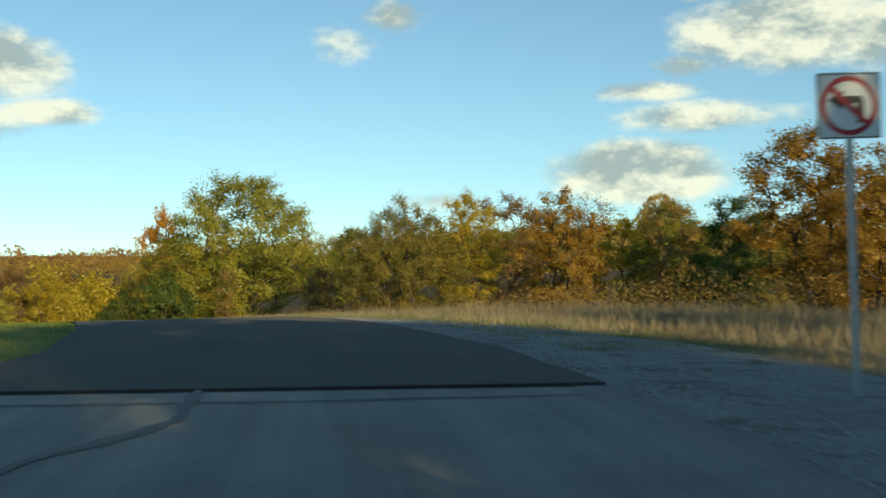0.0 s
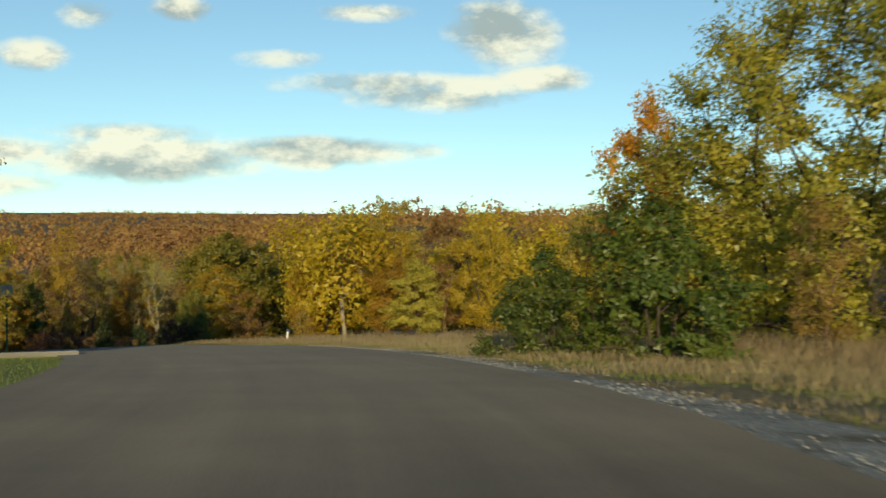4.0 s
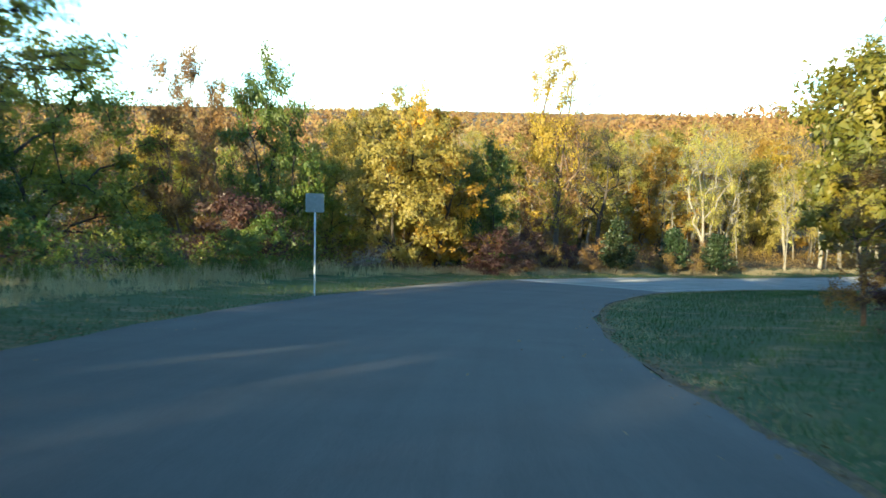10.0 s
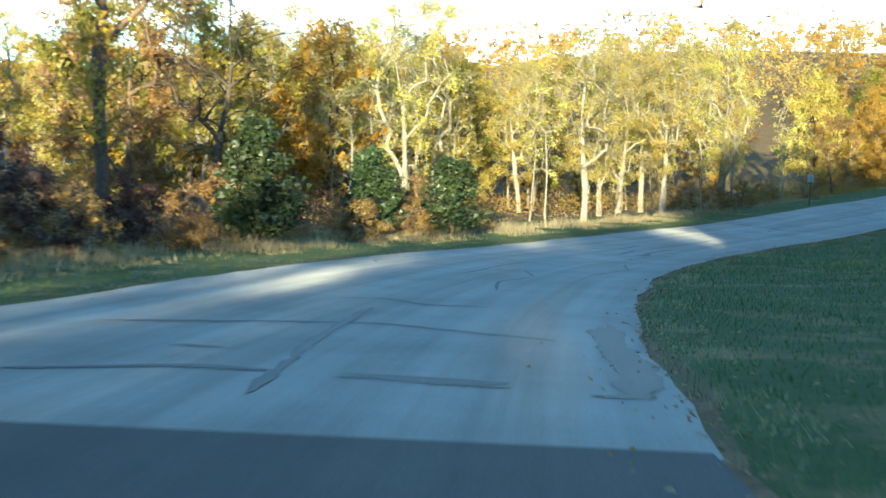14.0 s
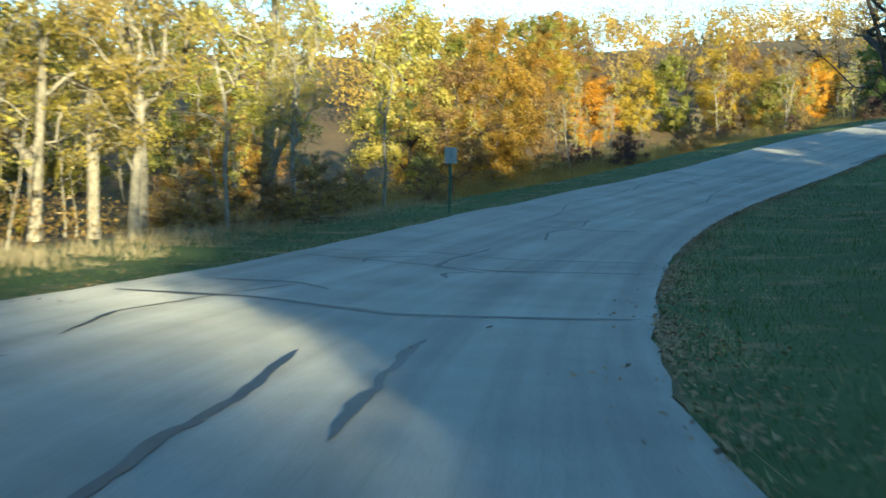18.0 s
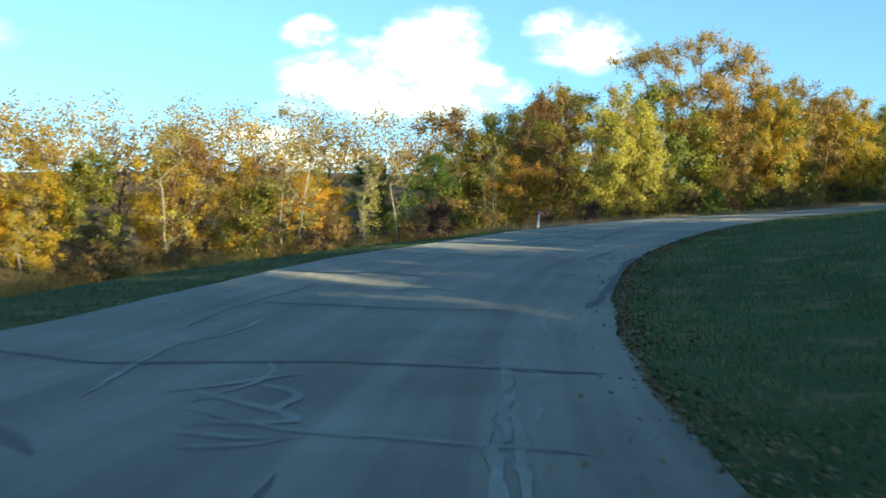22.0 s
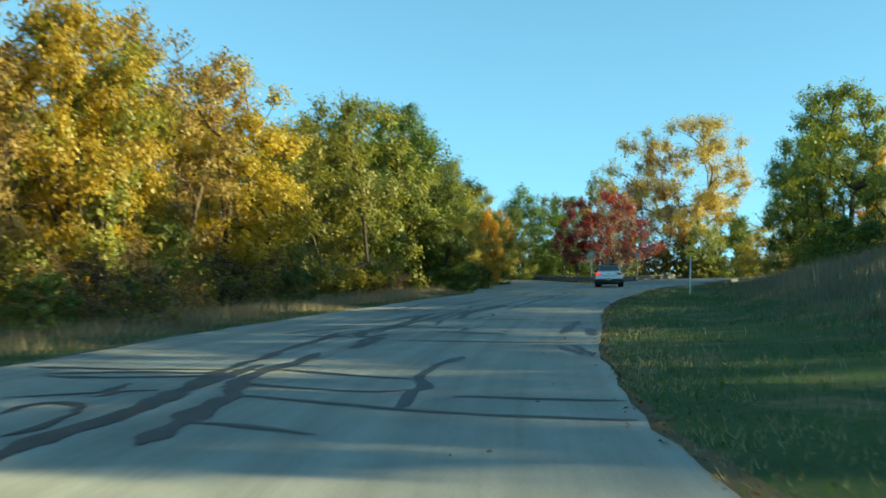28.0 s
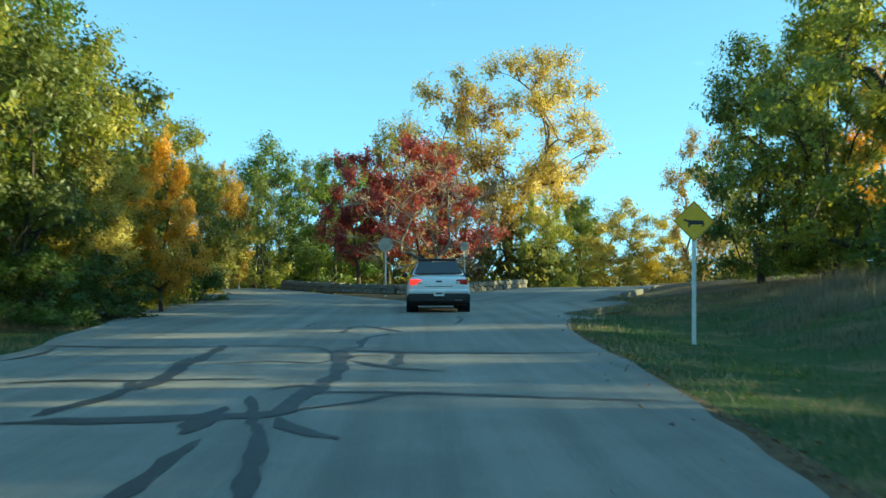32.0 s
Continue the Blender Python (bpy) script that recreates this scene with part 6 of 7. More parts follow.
seam(0.06, (182.0, -1.4), (181.9, 0.0))
seam(0.16, (296.1, 1.45), (289.3, 1.5), (286.0, 1.4), (284.5, 1.1))
seam(0.12, (253.0, -2.02), (255.0, -1.81), (258.9, -1.6), (260.0, -1.92), (259.0, -2.29), mat=M_SCRAPE, name="pale_seam")
seam(0.12, (260.4, -2.72), (263.5, -3.08), (267.4, -2.98), mat=M_SCRAPE, name="pale_seam")
seam(0.12, (263.1, 0.34), (266.4, 0.34), (269.4, 0.29), (277.8, 0.22), mat=M_SCRAPE, name="pale_seam")
seam(0.12, (252.8, -1.53), (253.0, -0.68), mat=M_SCRAPE, name="pale_seam")
seam(0.12, (252.7, -0.21), (251.7, 0.16), mat=M_SCRAPE, name="pale_seam")
seam(0.12, (250.9, -2.01), (251.0, -1.61), (251.6, -1.56), mat=M_SCRAPE, name="pale_seam")
seam(0.12, (250.5, -1.69), (250.3, -1.48), mat=M_SCRAPE, name="pale_seam")
seam(0.12, (274.7, -2.52), (276.2, -1.7), mat=M_SCRAPE, name="pale_seam")
PALE_SEAMS = [
    [(268.7, 0.1), (270.0, 0.3), (273.0, 0.1), (277.3, 0.2)], [(267.7, 0.4), (268.7, 0.1), (268.4, -0.8), (267.9, -2.0)],
    [(274.9, -2.4), (273.4, -1.1), (273.2, -1.9)],
]
for k_, pts_ in enumerate(PALE_SEAMS):
    crack(pts_, 0.09, M_SCRAPE, 600 + k_, road_low, "pale_seam")
rc = random.Random(9)
for k_ in range(64):
    s_ = 186 + k_ * 3.6 + rc.uniform(-1.2, 1.2)
    big = 228 < s_ < 250
    if s_ > 318 or 205 < s_ < 226:
        continue
    if rc.random() < 0.62:
        a_, b_ = sorted((rc.uniform(-6.0, 1.0), rc.uniform(-6.0, 1.3)))
        if b_ - a_ < 1.5:
            a_, b_ = -6.0, 1.3
        mid_ = [(s_ + rc.uniform(-0.7, 0.7), a_ + (b_ - a_) * f_) for f_ in (0, 0.3, 0.6, 1)]
        crack(mid_, rc.uniform(0.06, 0.1), M_TAR, 700 + k_, road_low)
    else:
        l_0 = rc.uniform(-5.0, 0.8)
        crack([(s_ + 2.4 * j_, l_0 + rc.uniform(-0.5, 0.5)) for j_ in range(4)], rc.uniform(0.05, 0.14 if big else 0.07), M_TAR, 700 + k_, road_low)
road_top = bpy.data.objects["road_old_top"]
crack([(4.0, -2.4), (7.5, -2.3), (9.5, -1.6), (12.2, -1.5)], 0.12, M_TAR, 801, road_top)
crack([(6.5, -3.9), (9.0, -3.7), (12.2, -3.6)], 0.13, M_TAR, 802, road_top)
crack([(10.9, -3.9), (11.0, -1.5), (11.2, 2.6)], 0.05, M_TAR, 803, road_top)
crack([(9.4, -4.0), (9.2, -3.0), (8.2, -2.8)], 0.07, M_TAR, 804, road_top)
crack([(1.0, -4.2), (1.4, -1.0), (1.2, 2.5)], 0.06, M_TAR, 805, road_top)

# ---- signs and posts ----
M_STEEL = plain("galvanised_steel", (0.5, 0.52, 0.53), 0.45, 0.6, vary=0.15)
M_ALU = plain("weathered_aluminium", (0.3, 0.31, 0.29), 0.5, 0.25, vary=0.12, scale=9)
M_WHITE = plain("white_sign_face", (0.78, 0.78, 0.75), 0.5, vary=0.06)
M_BLACK = plain("black_sign_ink", (0.02, 0.02, 0.022), 0.5)
M_RED = plain("red_sign_ink", (0.42, 0.015, 0.03), 0.5)
M_YEL = plain("yellow_sign_face", (0.72, 0.42, 0.02), 0.5, vary=0.08)
M_GRN = plain("green_painted_post", (0.03, 0.09, 0.05), 0.6, vary=0.25)
M_BLUE = plain("blue_cap", (0.03, 0.12, 0.4), 0.5)
M_PAINT = plain("white_painted_post", (0.72, 0.72, 0.68), 0.6, vary=0.12)


def post(parent, height, mat, w=0.05, kind="channel"):
    bm = bmesh.new()
    if kind == "channel":
        slab(bm, [(-w / 2, -0.3), (w / 2, -0.3), (w / 2, height), (-w / 2, height)], 0.012, 0.02)
        box(bm, -w / 2 - 0.012, -w / 2 + 0.006, 0.0, 0.03, -0.3, height)
        box(bm, w / 2 - 0.006, w / 2 + 0.012, 0.0, 0.03, -0.3, height)
        for k in range(int(height / 0.1)):
            box(bm, -0.008, 0.008, 0.02, 0.024, 0.1 * k + 0.04, 0.1 * k + 0.06)
    else:
        rod(bm, (0, 0.02, -0.3), (0, 0.02, height), w / 2, sides=12)
    return part("post", bm, mat, parent)


def rounded(w, h, r, n=4):
    out = []
    for cx, cz, a0 in ((w / 2 - r, h / 2 - r, 0), (-w / 2 + r, h / 2 - r, 90), (-w / 2 + r, -h / 2 + r, 180), (w / 2 - r, -h / 2 + r, 270)):
        out += [(cx + r * math.cos(radians(a0 + 90 * k / n)), cz + r * math.sin(radians(a0 + 90 * k / n))) for k in range(n + 1)]
    return out


def lift(outline, z):
    return [(x, y + z) for x, y in outline]


def heading(s):
    hx, hy = float(np.interp(s, RUN, HEAD[:, 0])), float(np.interp(s, RUN, HEAD[:, 1]))
    return math.degrees(math.atan2(-hx, hy))


def bolts(parent, zs, y):
    for z in zs:
        bm = bmesh.new()
        rod(bm, (0, y, z), (0, y - 0.012, z), 0.012, sides=8)
        part("bolt", bm, M_STEEL, parent)


def sign_at(name, s, l, label, turn=0.0, lean=0.0, place=None, category="traffic sign"):
    p = on_road(s, l) if place is None else np.array(place)
    ob = thing(name, (0, 0, 0), label, category)
    z = float(p[2] + off_profile(np.array(s), np.array(l))) if place is None else float(land(p[0], p[1])[0])
    ob.matrix_world = pose(float(p[0]), float(p[1]), z - 0.03, 0, lean, heading(s) + turn)
    return ob


# no left turn
sg = sign_at("no_left_turn_sign", 11.2, 5.3, "white no-left-turn sign on a leaning galvanised post", -2, -2.0)
post(sg, 3.28, M_STEEL, 0.045)
pn = part("panel", slab(bmesh.new(), lift(rounded(0.69, 0.69, 0.05), 3.02), -0.004, 0.002), M_WHITE, sg)
for nm_, o_, w_ in (("border", 0.675, 0.013),):
    bm_ = bmesh.new()
    for x0_, x1_, z0_, z1_ in ((-o_ / 2, o_ / 2, o_ / 2 - w_, o_ / 2), (-o_ / 2, o_ / 2, -o_ / 2, -o_ / 2 + w_), (-o_ / 2, -o_ / 2 + w_, -o_ / 2, o_ / 2), (o_ / 2 - w_, o_ / 2, -o_ / 2, o_ / 2)):
        box(bm_, x0_, x1_, -0.0062, -0.0045, 3.02 + z0_, 3.02 + z1_)
    part("border", bm_, M_BLACK, pn)
bm_ = bmesh.new()
slab(bm_, lift([(0.16, -0.18), (0.16, 0.06), (0.13, 0.1), (-0.06, 0.1), (-0.06, 0.16), (-0.22, 0.06), (-0.06, -0.04), (-0.06, 0.025), (0.085, 0.025), (0.085, -0.18)], 3.02), -0.0068, -0.0046)
part("arrow", bm_, M_BLACK, pn)
bm_ = bmesh.new()
ring_ = [[bm_.verts.new((r_ * math.cos(a_), -0.0085, 3.02 + r_ * math.sin(a_))) for a_ in [k_ * math.pi / 20 for k_ in range(40)]] for r_ in (0.255, 0.31)]
for k_ in range(40):
    bm_.faces.new((ring_[0][k_], ring_[1][k_], ring_[1][(k_ + 1) % 40], ring_[0][(k_ + 1) % 40]))
slab(bm_, lift([(-0.21, 0.165), (-0.165, 0.21), (0.21, -0.165), (0.165, -0.21)], 3.02), -0.0088, -0.0072)
part("prohibition_ring", bm_, M_RED, pn)
bolts(sg, (3.27, 2.77), -0.009)

# plates seen from the back
for s_, l_, h_, w_, ph_, pm_, turn_, kind_, lab_ in (
        (108.2, -5.9, 3.2, 0.54, 0.52, M_GRN, 8, "channel", "back of a grey sign plate on a dark green post"),
        (156.1, -6.75, 3.02, 0.56, 0.56, M_PAINT, 6, "round", "back of a square sign plate on a white post"),
        (256.0, -7.3, 2.2, 0.42, 0.55, M_GRN, 30, "channel", "back of a small sign plate on a green post"),
        (63.0, -6.9, 2.05, 0.45, 0.6, M_STEEL, 78, "channel", "narrow white sign seen nearly edge-on")):
    ob_ = sign_at("road_sign", s_, l_, lab_, turn_)
    post(ob_, h_, pm_, 0.055, kind_)
    part("plate", slab(bmesh.new(), lift(rounded(w_, ph_, 0.03), h_ - ph_ / 2 + 0.02), 0.0, 0.004 if kind_ != "round" else -0.008), M_ALU, ob_)
    bolts(ob_, (h_ - 0.08, h_ - ph_ + 0.1), -0.009)

# yellow diamond with a plain dark symbol
yd = sign_at("warning_sign", 401.7, 5.75, "yellow diamond warning sign on a steel post", -4, 2.0)
post(yd, 2.95, M_STEEL, 0.06)
q_ = 0.44
dia = part("panel", slab(bmesh.new(), lift([(0, -q_), (q_, 0), (0, q_), (-q_, 0)], 2.56), -0.004, 0.002), M_YEL, yd)
bm_ = bmesh.new()
for k_ in range(4):
    a_, b_ = [(0, -q_), (q_, 0), (0, q_), (-q_, 0)][k_], [(0, -q_), (q_, 0), (0, q_), (-q_, 0)][(k_ + 1) % 4]
    slab(bm_, lift([(a_[0] * 0.96, a_[1] * 0.96), (b_[0] * 0.96, b_[1] * 0.96), (b_[0] * 0.92, b_[1] * 0.92), (a_[0] * 0.92, a_[1] * 0.92)], 2.56), -0.0062, -0.0045)
part("border", bm_, M_BLACK, dia)
bm_ = bmesh.new()
slab(bm_, lift([(-0.2, 0.05), (-0.13, 0.02), (0.19, 0.02), (0.21, -0.06), (0.19, -0.13), (0.15, -0.06), (0.08, -0.07), (-0.06, -0.07), (-0.1, -0.14), (-0.13, -0.13), (-0.12, -0.03), (-0.22, 0.01)], 2.56), -0.0066, -0.0045)
part("symbol", bm_, M_BLACK, dia)
bolts(yd, (2.86, 2.28), -0.008)

# stop signs at the junction, seen from the back
for x_, y_, h_, r_, lab_ in ((33.1, 345.4, 2.55, 0.38, "back of an octagonal stop sign on a steel post"), (25.4, 331.6, 2.5, 0.36, "back of an octagonal stop sign by the stone wall")):
    ob_ = sign_at("stop_sign", 414, 0, lab_, 0, 0, (x_, y_, 0))
    post(ob_, h_, M_STEEL, 0.055)
    part("plate", slab(bmesh.new(), lift([(r_ * math.cos(radians(22.5 + 45 * k_)), r_ * math.sin(radians(22.5 + 45 * k_))) for k_ in range(8)], h_ - r_ + 0.02), 0.0, -0.004), M_ALU, ob_)
    bolts(ob_, (h_ - 0.1, h_ - 2 * r_ + 0.12), -0.008)
ob_ = sign_at("road_sign", 414, 0, "small square sign beyond the stone wall", 10, 0, (30.2, 329.6, 0))
post(ob_, 2.3, M_STEEL, 0.05)
part("plate", slab(bmesh.new(), lift(rounded(0.4, 0.45, 0.03), 2.1), 0.0, -0.004), M_ALU, ob_)

# marker posts
for s_, l_, h_, cap_, lab_ in ((318.5, -7.6, 0.85, False, "short leaning white marker post"), (114.6, 9.5, 0.8, True, "white marker post with a blue cap in dry grass")):
    ob_ = sign_at("marker_post", s_, l_, lab_, 0, 4, category="marker post")
    bm_ = bmesh.new()
    slab(bm_, rounded(0.1, h_ + 0.3, 0.02), 0.0, 0.03)
    bmesh.ops.translate(bm_, verts=bm_.verts[:], vec=(0, 0, h_ / 2 - 0.15))
    part("post", bm_, M_PAINT, ob_)
    bm_ = bmesh.new()
    box(bm_, -0.054, 0.054, -0.005, 0.035, h_ - 0.16, h_ + 0.01, 0.004)
    part("cap", bm_, M_BLUE if cap_ else M_ALU, ob_)

# ---- low stone wall and planted island at the junction ----
M_ROCK = surface("rough_limestone", (0.11, 0.1, 0.085), (0.26, 0.24, 0.2), 9, 1.2, 0.95, 0.8, 0.02)
wall_ob = thing("stone_wall", (24.0, 331.5, float(land(24.0, 331.5)[0])), "low rough limestone wall round the planted island", "wall")
rw = random.Random(21)
line_ = [(26.5, 338.0), (24.2, 335.5), (22.6, 332.0), (22.6, 329.2), (25.0, 327.4), (28.5, 326.9), (32.0, 327.2)]
wl_ = np.array(line_)
wrun = np.concatenate([[0], np.cumsum(np.hypot(*np.diff(wl_, axis=0).T))])
inv_ = pose(24.0, 331.5, float(land(24.0, 331.5)[0])).inverted()
for row_ in range(2):
    q_ = rw.uniform(0, 0.3)
    while q_ < wrun[-1]:
        ln_ = rw.uniform(0.35, 0.75)
        m_ = min(q_ + ln_ / 2, wrun[-1])
        cx_, cy_ = float(np.interp(m_, wrun, wl_[:, 0])), float(np.interp(m_, wrun, wl_[:, 1]))
        ax_, ay_ = float(np.interp(min(m_ + 0.3, wrun[-1]), wrun, wl_[:, 0])) - cx_, float(np.interp(min(m_ + 0.3, wrun[-1]), wrun, wl_[:, 1])) - cy_
        bm_ = bmesh.new()
        box(bm_, -ln_ / 2 + 0.012, ln_ / 2 - 0.012, -0.2, 0.2 + rw.uniform(-0.04, 0.04), 0, 0.205, 0.03)
        for v_ in bm_.verts:
            v_.co += Vector((rw.uniform(-0.012, 0.012), rw.uniform(-0.02, 0.02), rw.uniform(-0.01, 0.01)))
        zz_ = float(land(cx_, cy_)[0]) - 0.06 + row_ * 0.215
        st_ = part("stone", bm_, M_ROCK, wall_ob)
        st_.matrix_basis = inv_ @ pose(cx_, cy_, zz_, 0, 0, math.degrees(math.atan2(ay_, ax_)))
        q_ += ln_

# fallen limb arching over the ground by the wood
fl = thing("fallen_limb", (float(-6.4), float(336.5), float(land(-6.4, 336.5)[0])), "dark fallen limb arching over the undergrowth", "fallen limb")
_pts = [np.array([-4.6 + 1.15 * k_, 0.3 * math.sin(k_), 1.55 * math.sin(math.pi * min(1, (k_ + 0.3) / 8.0)) - 0.1]) for k_ in range(9)]
_v, _f = tubes([(_pts[k_], _pts[k_ + 1], 0.14 - 0.012 * k_, 0.128 - 0.012 * k_) for k_ in range(8)])
part("limb", mesh_from("limb", _v, _f, M_BARK, True), None, fl)

# ---- the white patrol sedan at the junction ----
M_CARW = plain("white_car_paint", (0.78, 0.79, 0.8), 0.25, spec=0.6, vary=0.03)
M_CARB = plain("black_plastic_trim", (0.018, 0.018, 0.02), 0.5, vary=0.2)
M_RUB = plain("tyre_rubber", (0.02, 0.02, 0.02), 0.85, vary=0.2)
M_RIM = plain("steel_wheel", (0.45, 0.46, 0.47), 0.35, 0.8)
M_LENS = plain("red_lamp_lens", (0.5, 0.02, 0.02), 0.2, spec=0.6)
M_CLEAR = plain("clear_lamp_lens", (0.55, 0.55, 0.55), 0.2, spec=0.6)
M_STRIPE = plain("dark_green_stripe", (0.02, 0.05, 0.035), 0.4)
M_GLASS, gn_, gl_, gb_ = material("dark_car_glass", 0.06, 0.6)
gb_.inputs["Base Color"].default_value = (0.025, 0.03, 0.035, 1)
M_GLOW, gn_, gl_, gb_ = material("lit_brake_lamp", 0.3, 0.5)
gb_.inputs["Base Color"].default_value = (0.5, 0.02, 0.02, 1)
gb_.inputs["Emission Color"].default_value = (1.0, 0.02, 0.02, 1)
gb_.inputs["Emission Strength"].default_value = 0.6

# cross-sections of the body from tail to nose: y, half width at sill, at shoulder, shoulder height, belt half width, belt height
BODY = [(-2.55, 0.72, 0.8, 0.62, 0.74, 0.98), (-2.45, 0.84, 0.9, 0.66, 0.82, 1.06), (-2.1, 0.9, 0.955, 0.7, 0.86, 1.09), (-1.4, 0.92, 0.97, 0.72, 0.87, 1.08), (-0.4, 0.92, 0.968, 0.72, 0.87, 1.05),
        (0.6, 0.92, 0.965, 0.72, 0.86, 1.03), (1.3, 0.92, 0.965, 0.71, 0.84, 1.0), (1.9, 0.9, 0.95, 0.68, 0.78, 0.92), (2.35, 0.84, 0.88, 0.62, 0.66, 0.8), (2.55, 0.66, 0.7, 0.55, 0.5, 0.66)]
CABIN = [(-2.0, 0.78, 1.085, 0.76, 1.09), (-1.75, 0.82, 1.08, 0.66, 1.22), (-1.25, 0.85, 1.07, 0.62, 1.43), (-0.6, 0.855, 1.06, 0.62, 1.52), (0.1, 0.85, 1.05, 0.61, 1.51), (0.75, 0.84, 1.03, 0.62, 1.36), (1.35, 0.8, 1.0, 0.74, 1.02)]


def loft(rows):
    """A closed skin through cross-sections, each a ring of (x, y, z)."""
    bm = bmesh.new()
    rings = [[bm.verts.new(v) for v in r] for r in rows]
    k = len(rings[0])
    for a, b in zip(rings, rings[1:]):
        for i in range(k):
            bm.faces.new((a[i], a[(i + 1) % k], b[(i + 1) % k], b[i]))
    bm.faces.new(rings[0][::-1])
    bm.faces.new(rings[-1])
    bmesh.ops.recalc_face_normals(bm, faces=bm.faces[:])
    return bm


def soft(ob, levels=2):
    m = ob.modifiers.new("soft", "SUBSURF")
    m.levels = m.render_levels = levels
    for p in ob.data.polygons:
        p.use_smooth = True
    return ob


car = thing("patrol_car", (0, 0, 0), "white patrol sedan with roof light bar and lit brake lamp", "car")
_cs, _cl = 414.3, 0.75
_cp = on_road(_cs, _cl)
_slope = math.degrees(math.atan((np.interp(_cs + 3, RUN, LINE[:, 2]) - np.interp(_cs - 3, RUN, LINE[:, 2])) / 6))
car.matrix_world = pose(float(_cp[0]), float(_cp[1]), float(_cp[2]) + 0.01, _slope, 0, heading(_cs))
soft(part("body", loft([[(-a, y, 0.3), (-b, y, h * 0.6 + 0.12), (-b, y, h), (-c, y, k - 0.03), (-c * 0.8, y, k), (c * 0.8, y, k), (c, y, k - 0.03), (b, y, h), (b, y, h * 0.6 + 0.12), (a, y, 0.3)] for y, a, b, h, c, k in BODY]), M_CARW, car))
soft(part("cabin", loft([[(-a, y, z - 0.03), (-(a * 0.6 + c * 0.4), y, z * 0.6 + k * 0.4), (-c, y, k - 0.02), (-c * 0.7, y, k), (c * 0.7, y, k), (c, y, k - 0.02), (a * 0.6 + c * 0.4, y, z * 0.6 + k * 0.4), (a, y, z - 0.03)] for y, a, z, c, k in CABIN]), M_CARW, car))


def pane(name, corners, mat, parent, thick=0.012):
    bm = bmesh.new()
    vs = [bm.verts.new(c) for c in corners]
    f = bm.faces.new(vs)
    bmesh.ops.recalc_face_normals(bm, faces=[f])
    r = bmesh.ops.extrude_face_region(bm, geom=[f])
    n = f.normal.copy()
    bmesh.ops.translate(bm, verts=[v for v in r["geom"] if isinstance(v, bmesh.types.BMVert)], vec=n * thick)
    bmesh.ops.recalc_face_normals(bm, faces=bm.faces[:])
    return part(name, bm, mat, parent)


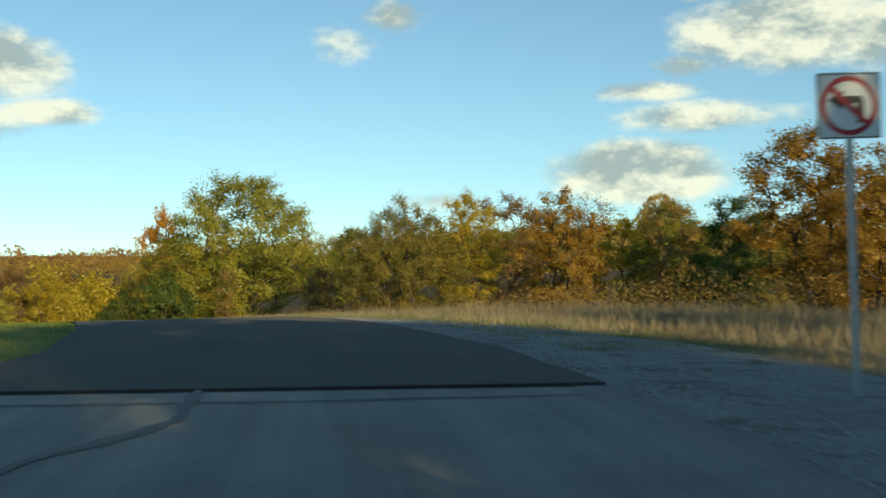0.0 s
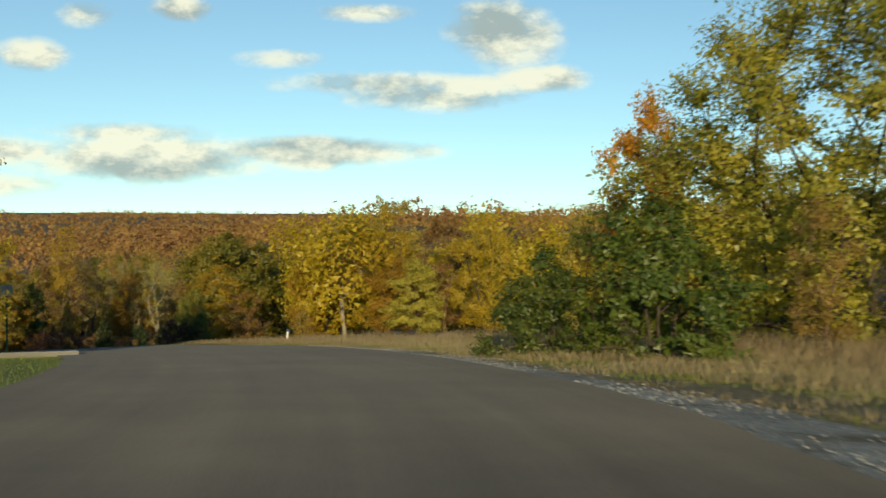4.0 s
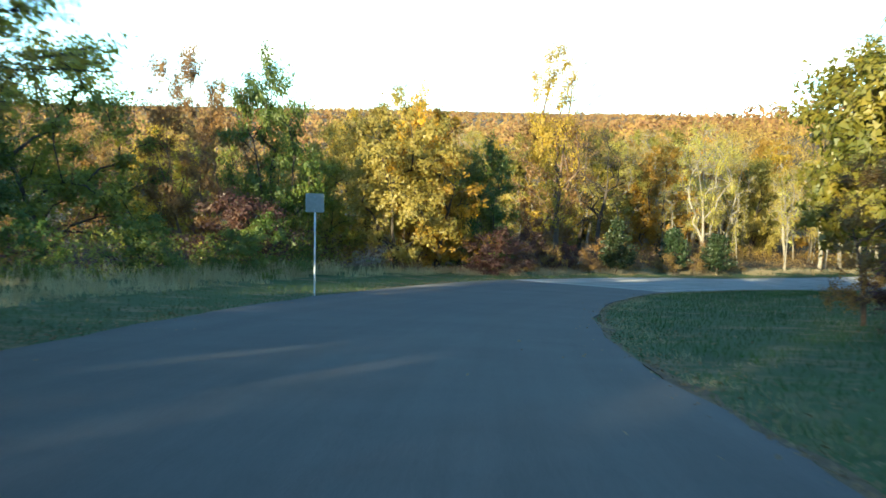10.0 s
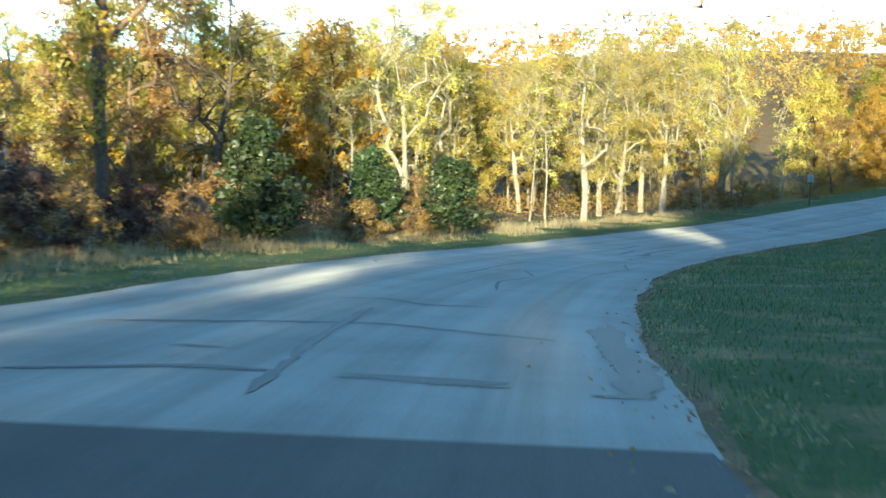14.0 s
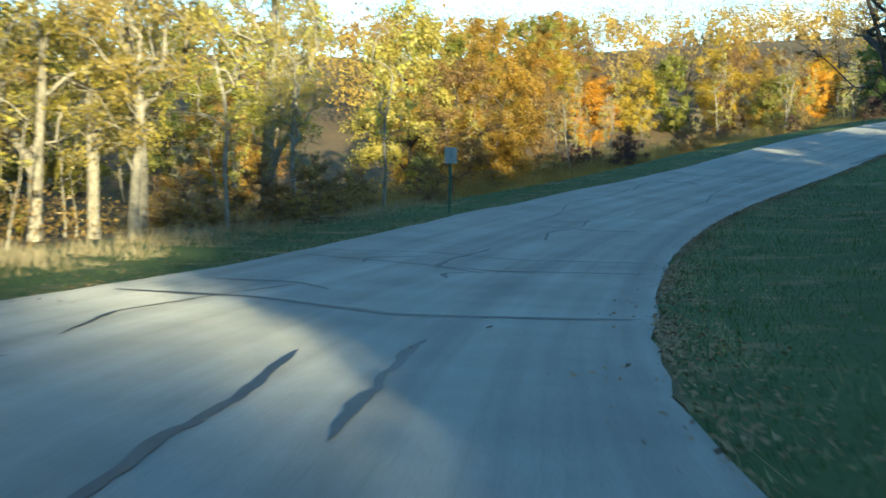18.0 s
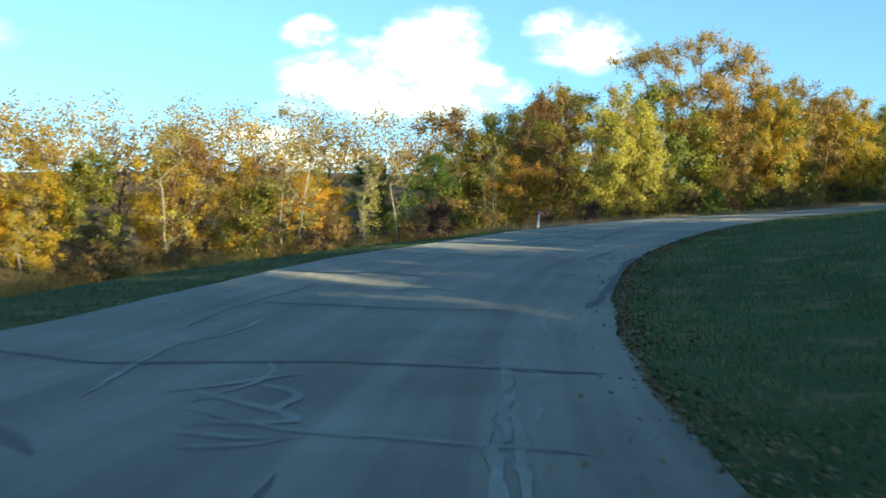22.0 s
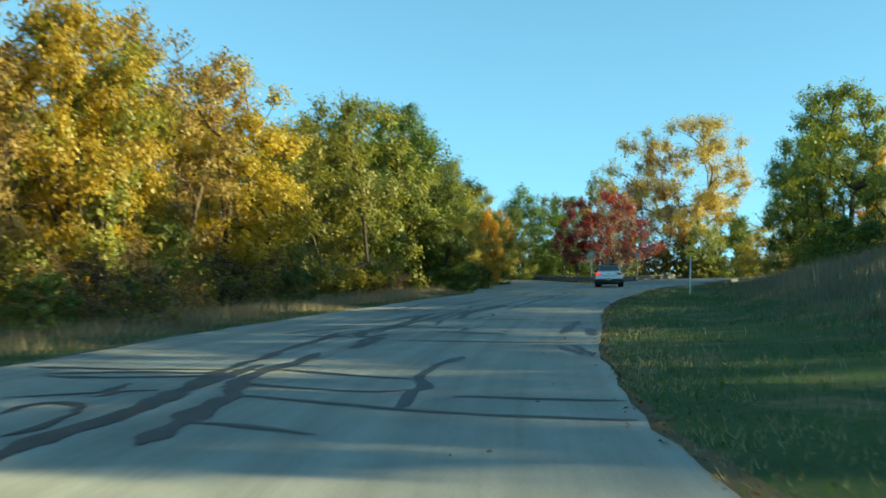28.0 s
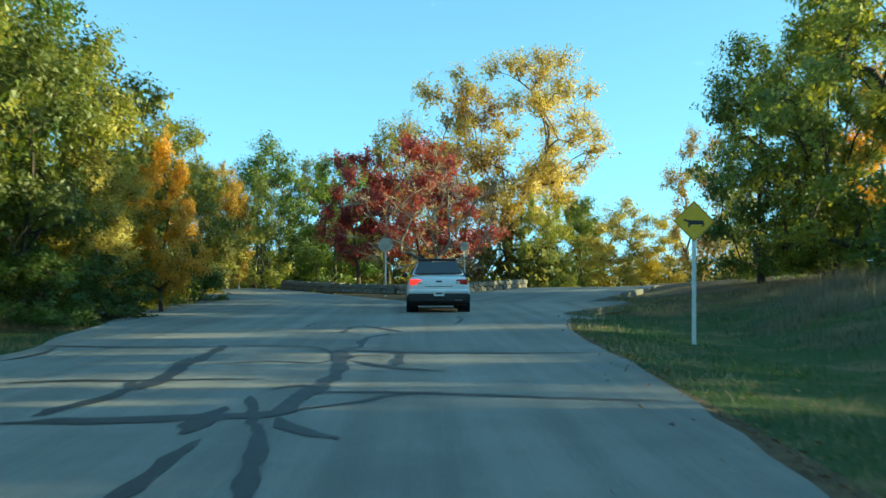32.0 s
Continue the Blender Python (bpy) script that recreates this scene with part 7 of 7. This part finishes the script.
pane("rear_window", [(-0.72, -1.99, 1.15), (0.72, -1.99, 1.15), (0.58, -1.29, 1.48), (-0.58, -1.29, 1.48)], M_GLASS, car, 0.03)
pane("windscreen", [(0.7, 1.3, 1.05), (-0.7, 1.3, 1.05), (-0.57, 0.66, 1.42), (0.57, 0.66, 1.42)], M_GLASS, car, 0.03)
for sx in (-1, 1):
    pane("side_window", [(sx * 0.845, -1.2, 1.1), (sx * 0.845, -0.28, 1.09), (sx * 0.69, -0.34, 1.42), (sx * 0.69, -1.0, 1.39)], M_GLASS, car, 0.02)
    pane("side_window", [(sx * 0.845, -0.2, 1.09), (sx * 0.835, 0.9, 1.07), (sx * 0.69, 0.42, 1.4), (sx * 0.69, -0.22, 1.42)], M_GLASS, car, 0.02)
    bm = bmesh.new()
    box(bm, sx * 0.93, sx * 1.1, 0.62, 0.74, 1.02, 1.15, 0.03)
    part("mirror", bm, M_CARB, car)
    bm = bmesh.new()
    box(bm, sx * 0.968, sx * 0.978, -1.5, 1.0, 0.62, 0.76, 0.004)
    part("side_stripe", bm, M_STRIPE, car)
    bm = bmesh.new()
    box(bm, sx * 0.5, sx * 0.86, -2.53, -2.36, 0.83, 0.99, 0.04)
    lamp = part("tail_lamp", bm, M_GLOW if sx < 0 else M_LENS, car, "lit red brake lamp" if sx < 0 else "red tail lamp")
    bm = bmesh.new()
    box(bm, sx * 0.5, sx * 0.62, -2.56, -2.4, 0.86, 0.93, 0.02)
    part("reversing_lens", bm, M_CLEAR, lamp)
    bm = bmesh.new()
    box(bm, sx * 0.46, sx * 0.72, -2.6, -2.5, 0.34, 0.41, 0.02)
    part("exhaust", bm, M_RIM, car)
    for yy in (-1.43, 1.43):
        bm = bmesh.new()
        rod(bm, (sx * 0.68, yy, 0.335), (sx * 0.925, yy, 0.335), 0.335, sides=28)
        bmesh.ops.bevel(bm, geom=[e for e in bm.edges if len(e.link_faces) == 2 and abs(e.calc_face_angle(0)) > 1.2], offset=0.035, segments=2, affect="EDGES")
        wheel = part("wheel", bm, M_RUB, car)
        bm = bmesh.new()
        rod(bm, (sx * 0.9, yy, 0.335), (sx * 0.935, yy, 0.335), 0.215, 0.2, sides=20)
        part("rim", bm, M_RIM, wheel)
        bm = bmesh.new()
        rod(bm, (sx * 0.6, yy, 0.36), (sx * 0.958, yy, 0.36), 0.385, sides=24)
        part("wheel_arch", bm, M_CARB, car)
bm = bmesh.new()
box(bm, -0.93, 0.93, -2.6, -2.3, 0.3, 0.56, 0.06)
part("rear_bumper", bm, M_CARB, car, "black lower rear bumper")
bm = bmesh.new()
box(bm, -0.9, 0.9, -2.61, -2.32, 0.56, 0.7, 0.05)
part("bumper_cover", bm, M_CARW, car)
bm = bmesh.new()
box(bm, -0.85, 0.85, 2.3, 2.58, 0.28, 0.55, 0.06)
part("front_bumper", bm, M_CARB, car)
bm = bmesh.new()
box(bm, -0.155, 0.155, -2.632, -2.618, 0.5, 0.655, 0.006)
plate = part("number_plate", bm, M_WHITE, car)
bm = bmesh.new()
box(bm, -0.1, 0.1, -2.637, -2.633, 0.555, 0.6)
part("plate_bar", bm, M_BLACK, plate)
bm = bmesh.new()
box(bm, -0.4, 0.4, -2.55, -2.5, 0.775, 0.79)
part("trunk_line", bm, M_CARB, car)
bm = bmesh.new()
box(bm, -0.09, 0.09, -2.545, -2.51, 0.9, 0.95, 0.015)
part("badge", bm, M_CARB, car)
bm = bmesh.new()
box(bm, -0.6, 0.6, -0.35, -0.05, 1.53, 1.62, 0.03)
bar = part("light_bar", bm, M_CARB, car, "dark roof light bar")
for xx, mm in ((-0.42, M_GLASS), (-0.14, M_GLASS), (0.14, M_GLASS), (0.42, M_GLASS)):
    bm = bmesh.new()
    box(bm, xx - 0.12, xx + 0.12, -0.365, -0.345, 1.55, 1.6, 0.006)
    part("lens", bm, mm, bar)
bm = bmesh.new()
box(bm, -0.8, 0.8, -2.2, 2.2, 0.2, 0.4, 0.04)
part("underbody", bm, M_CARB, car)
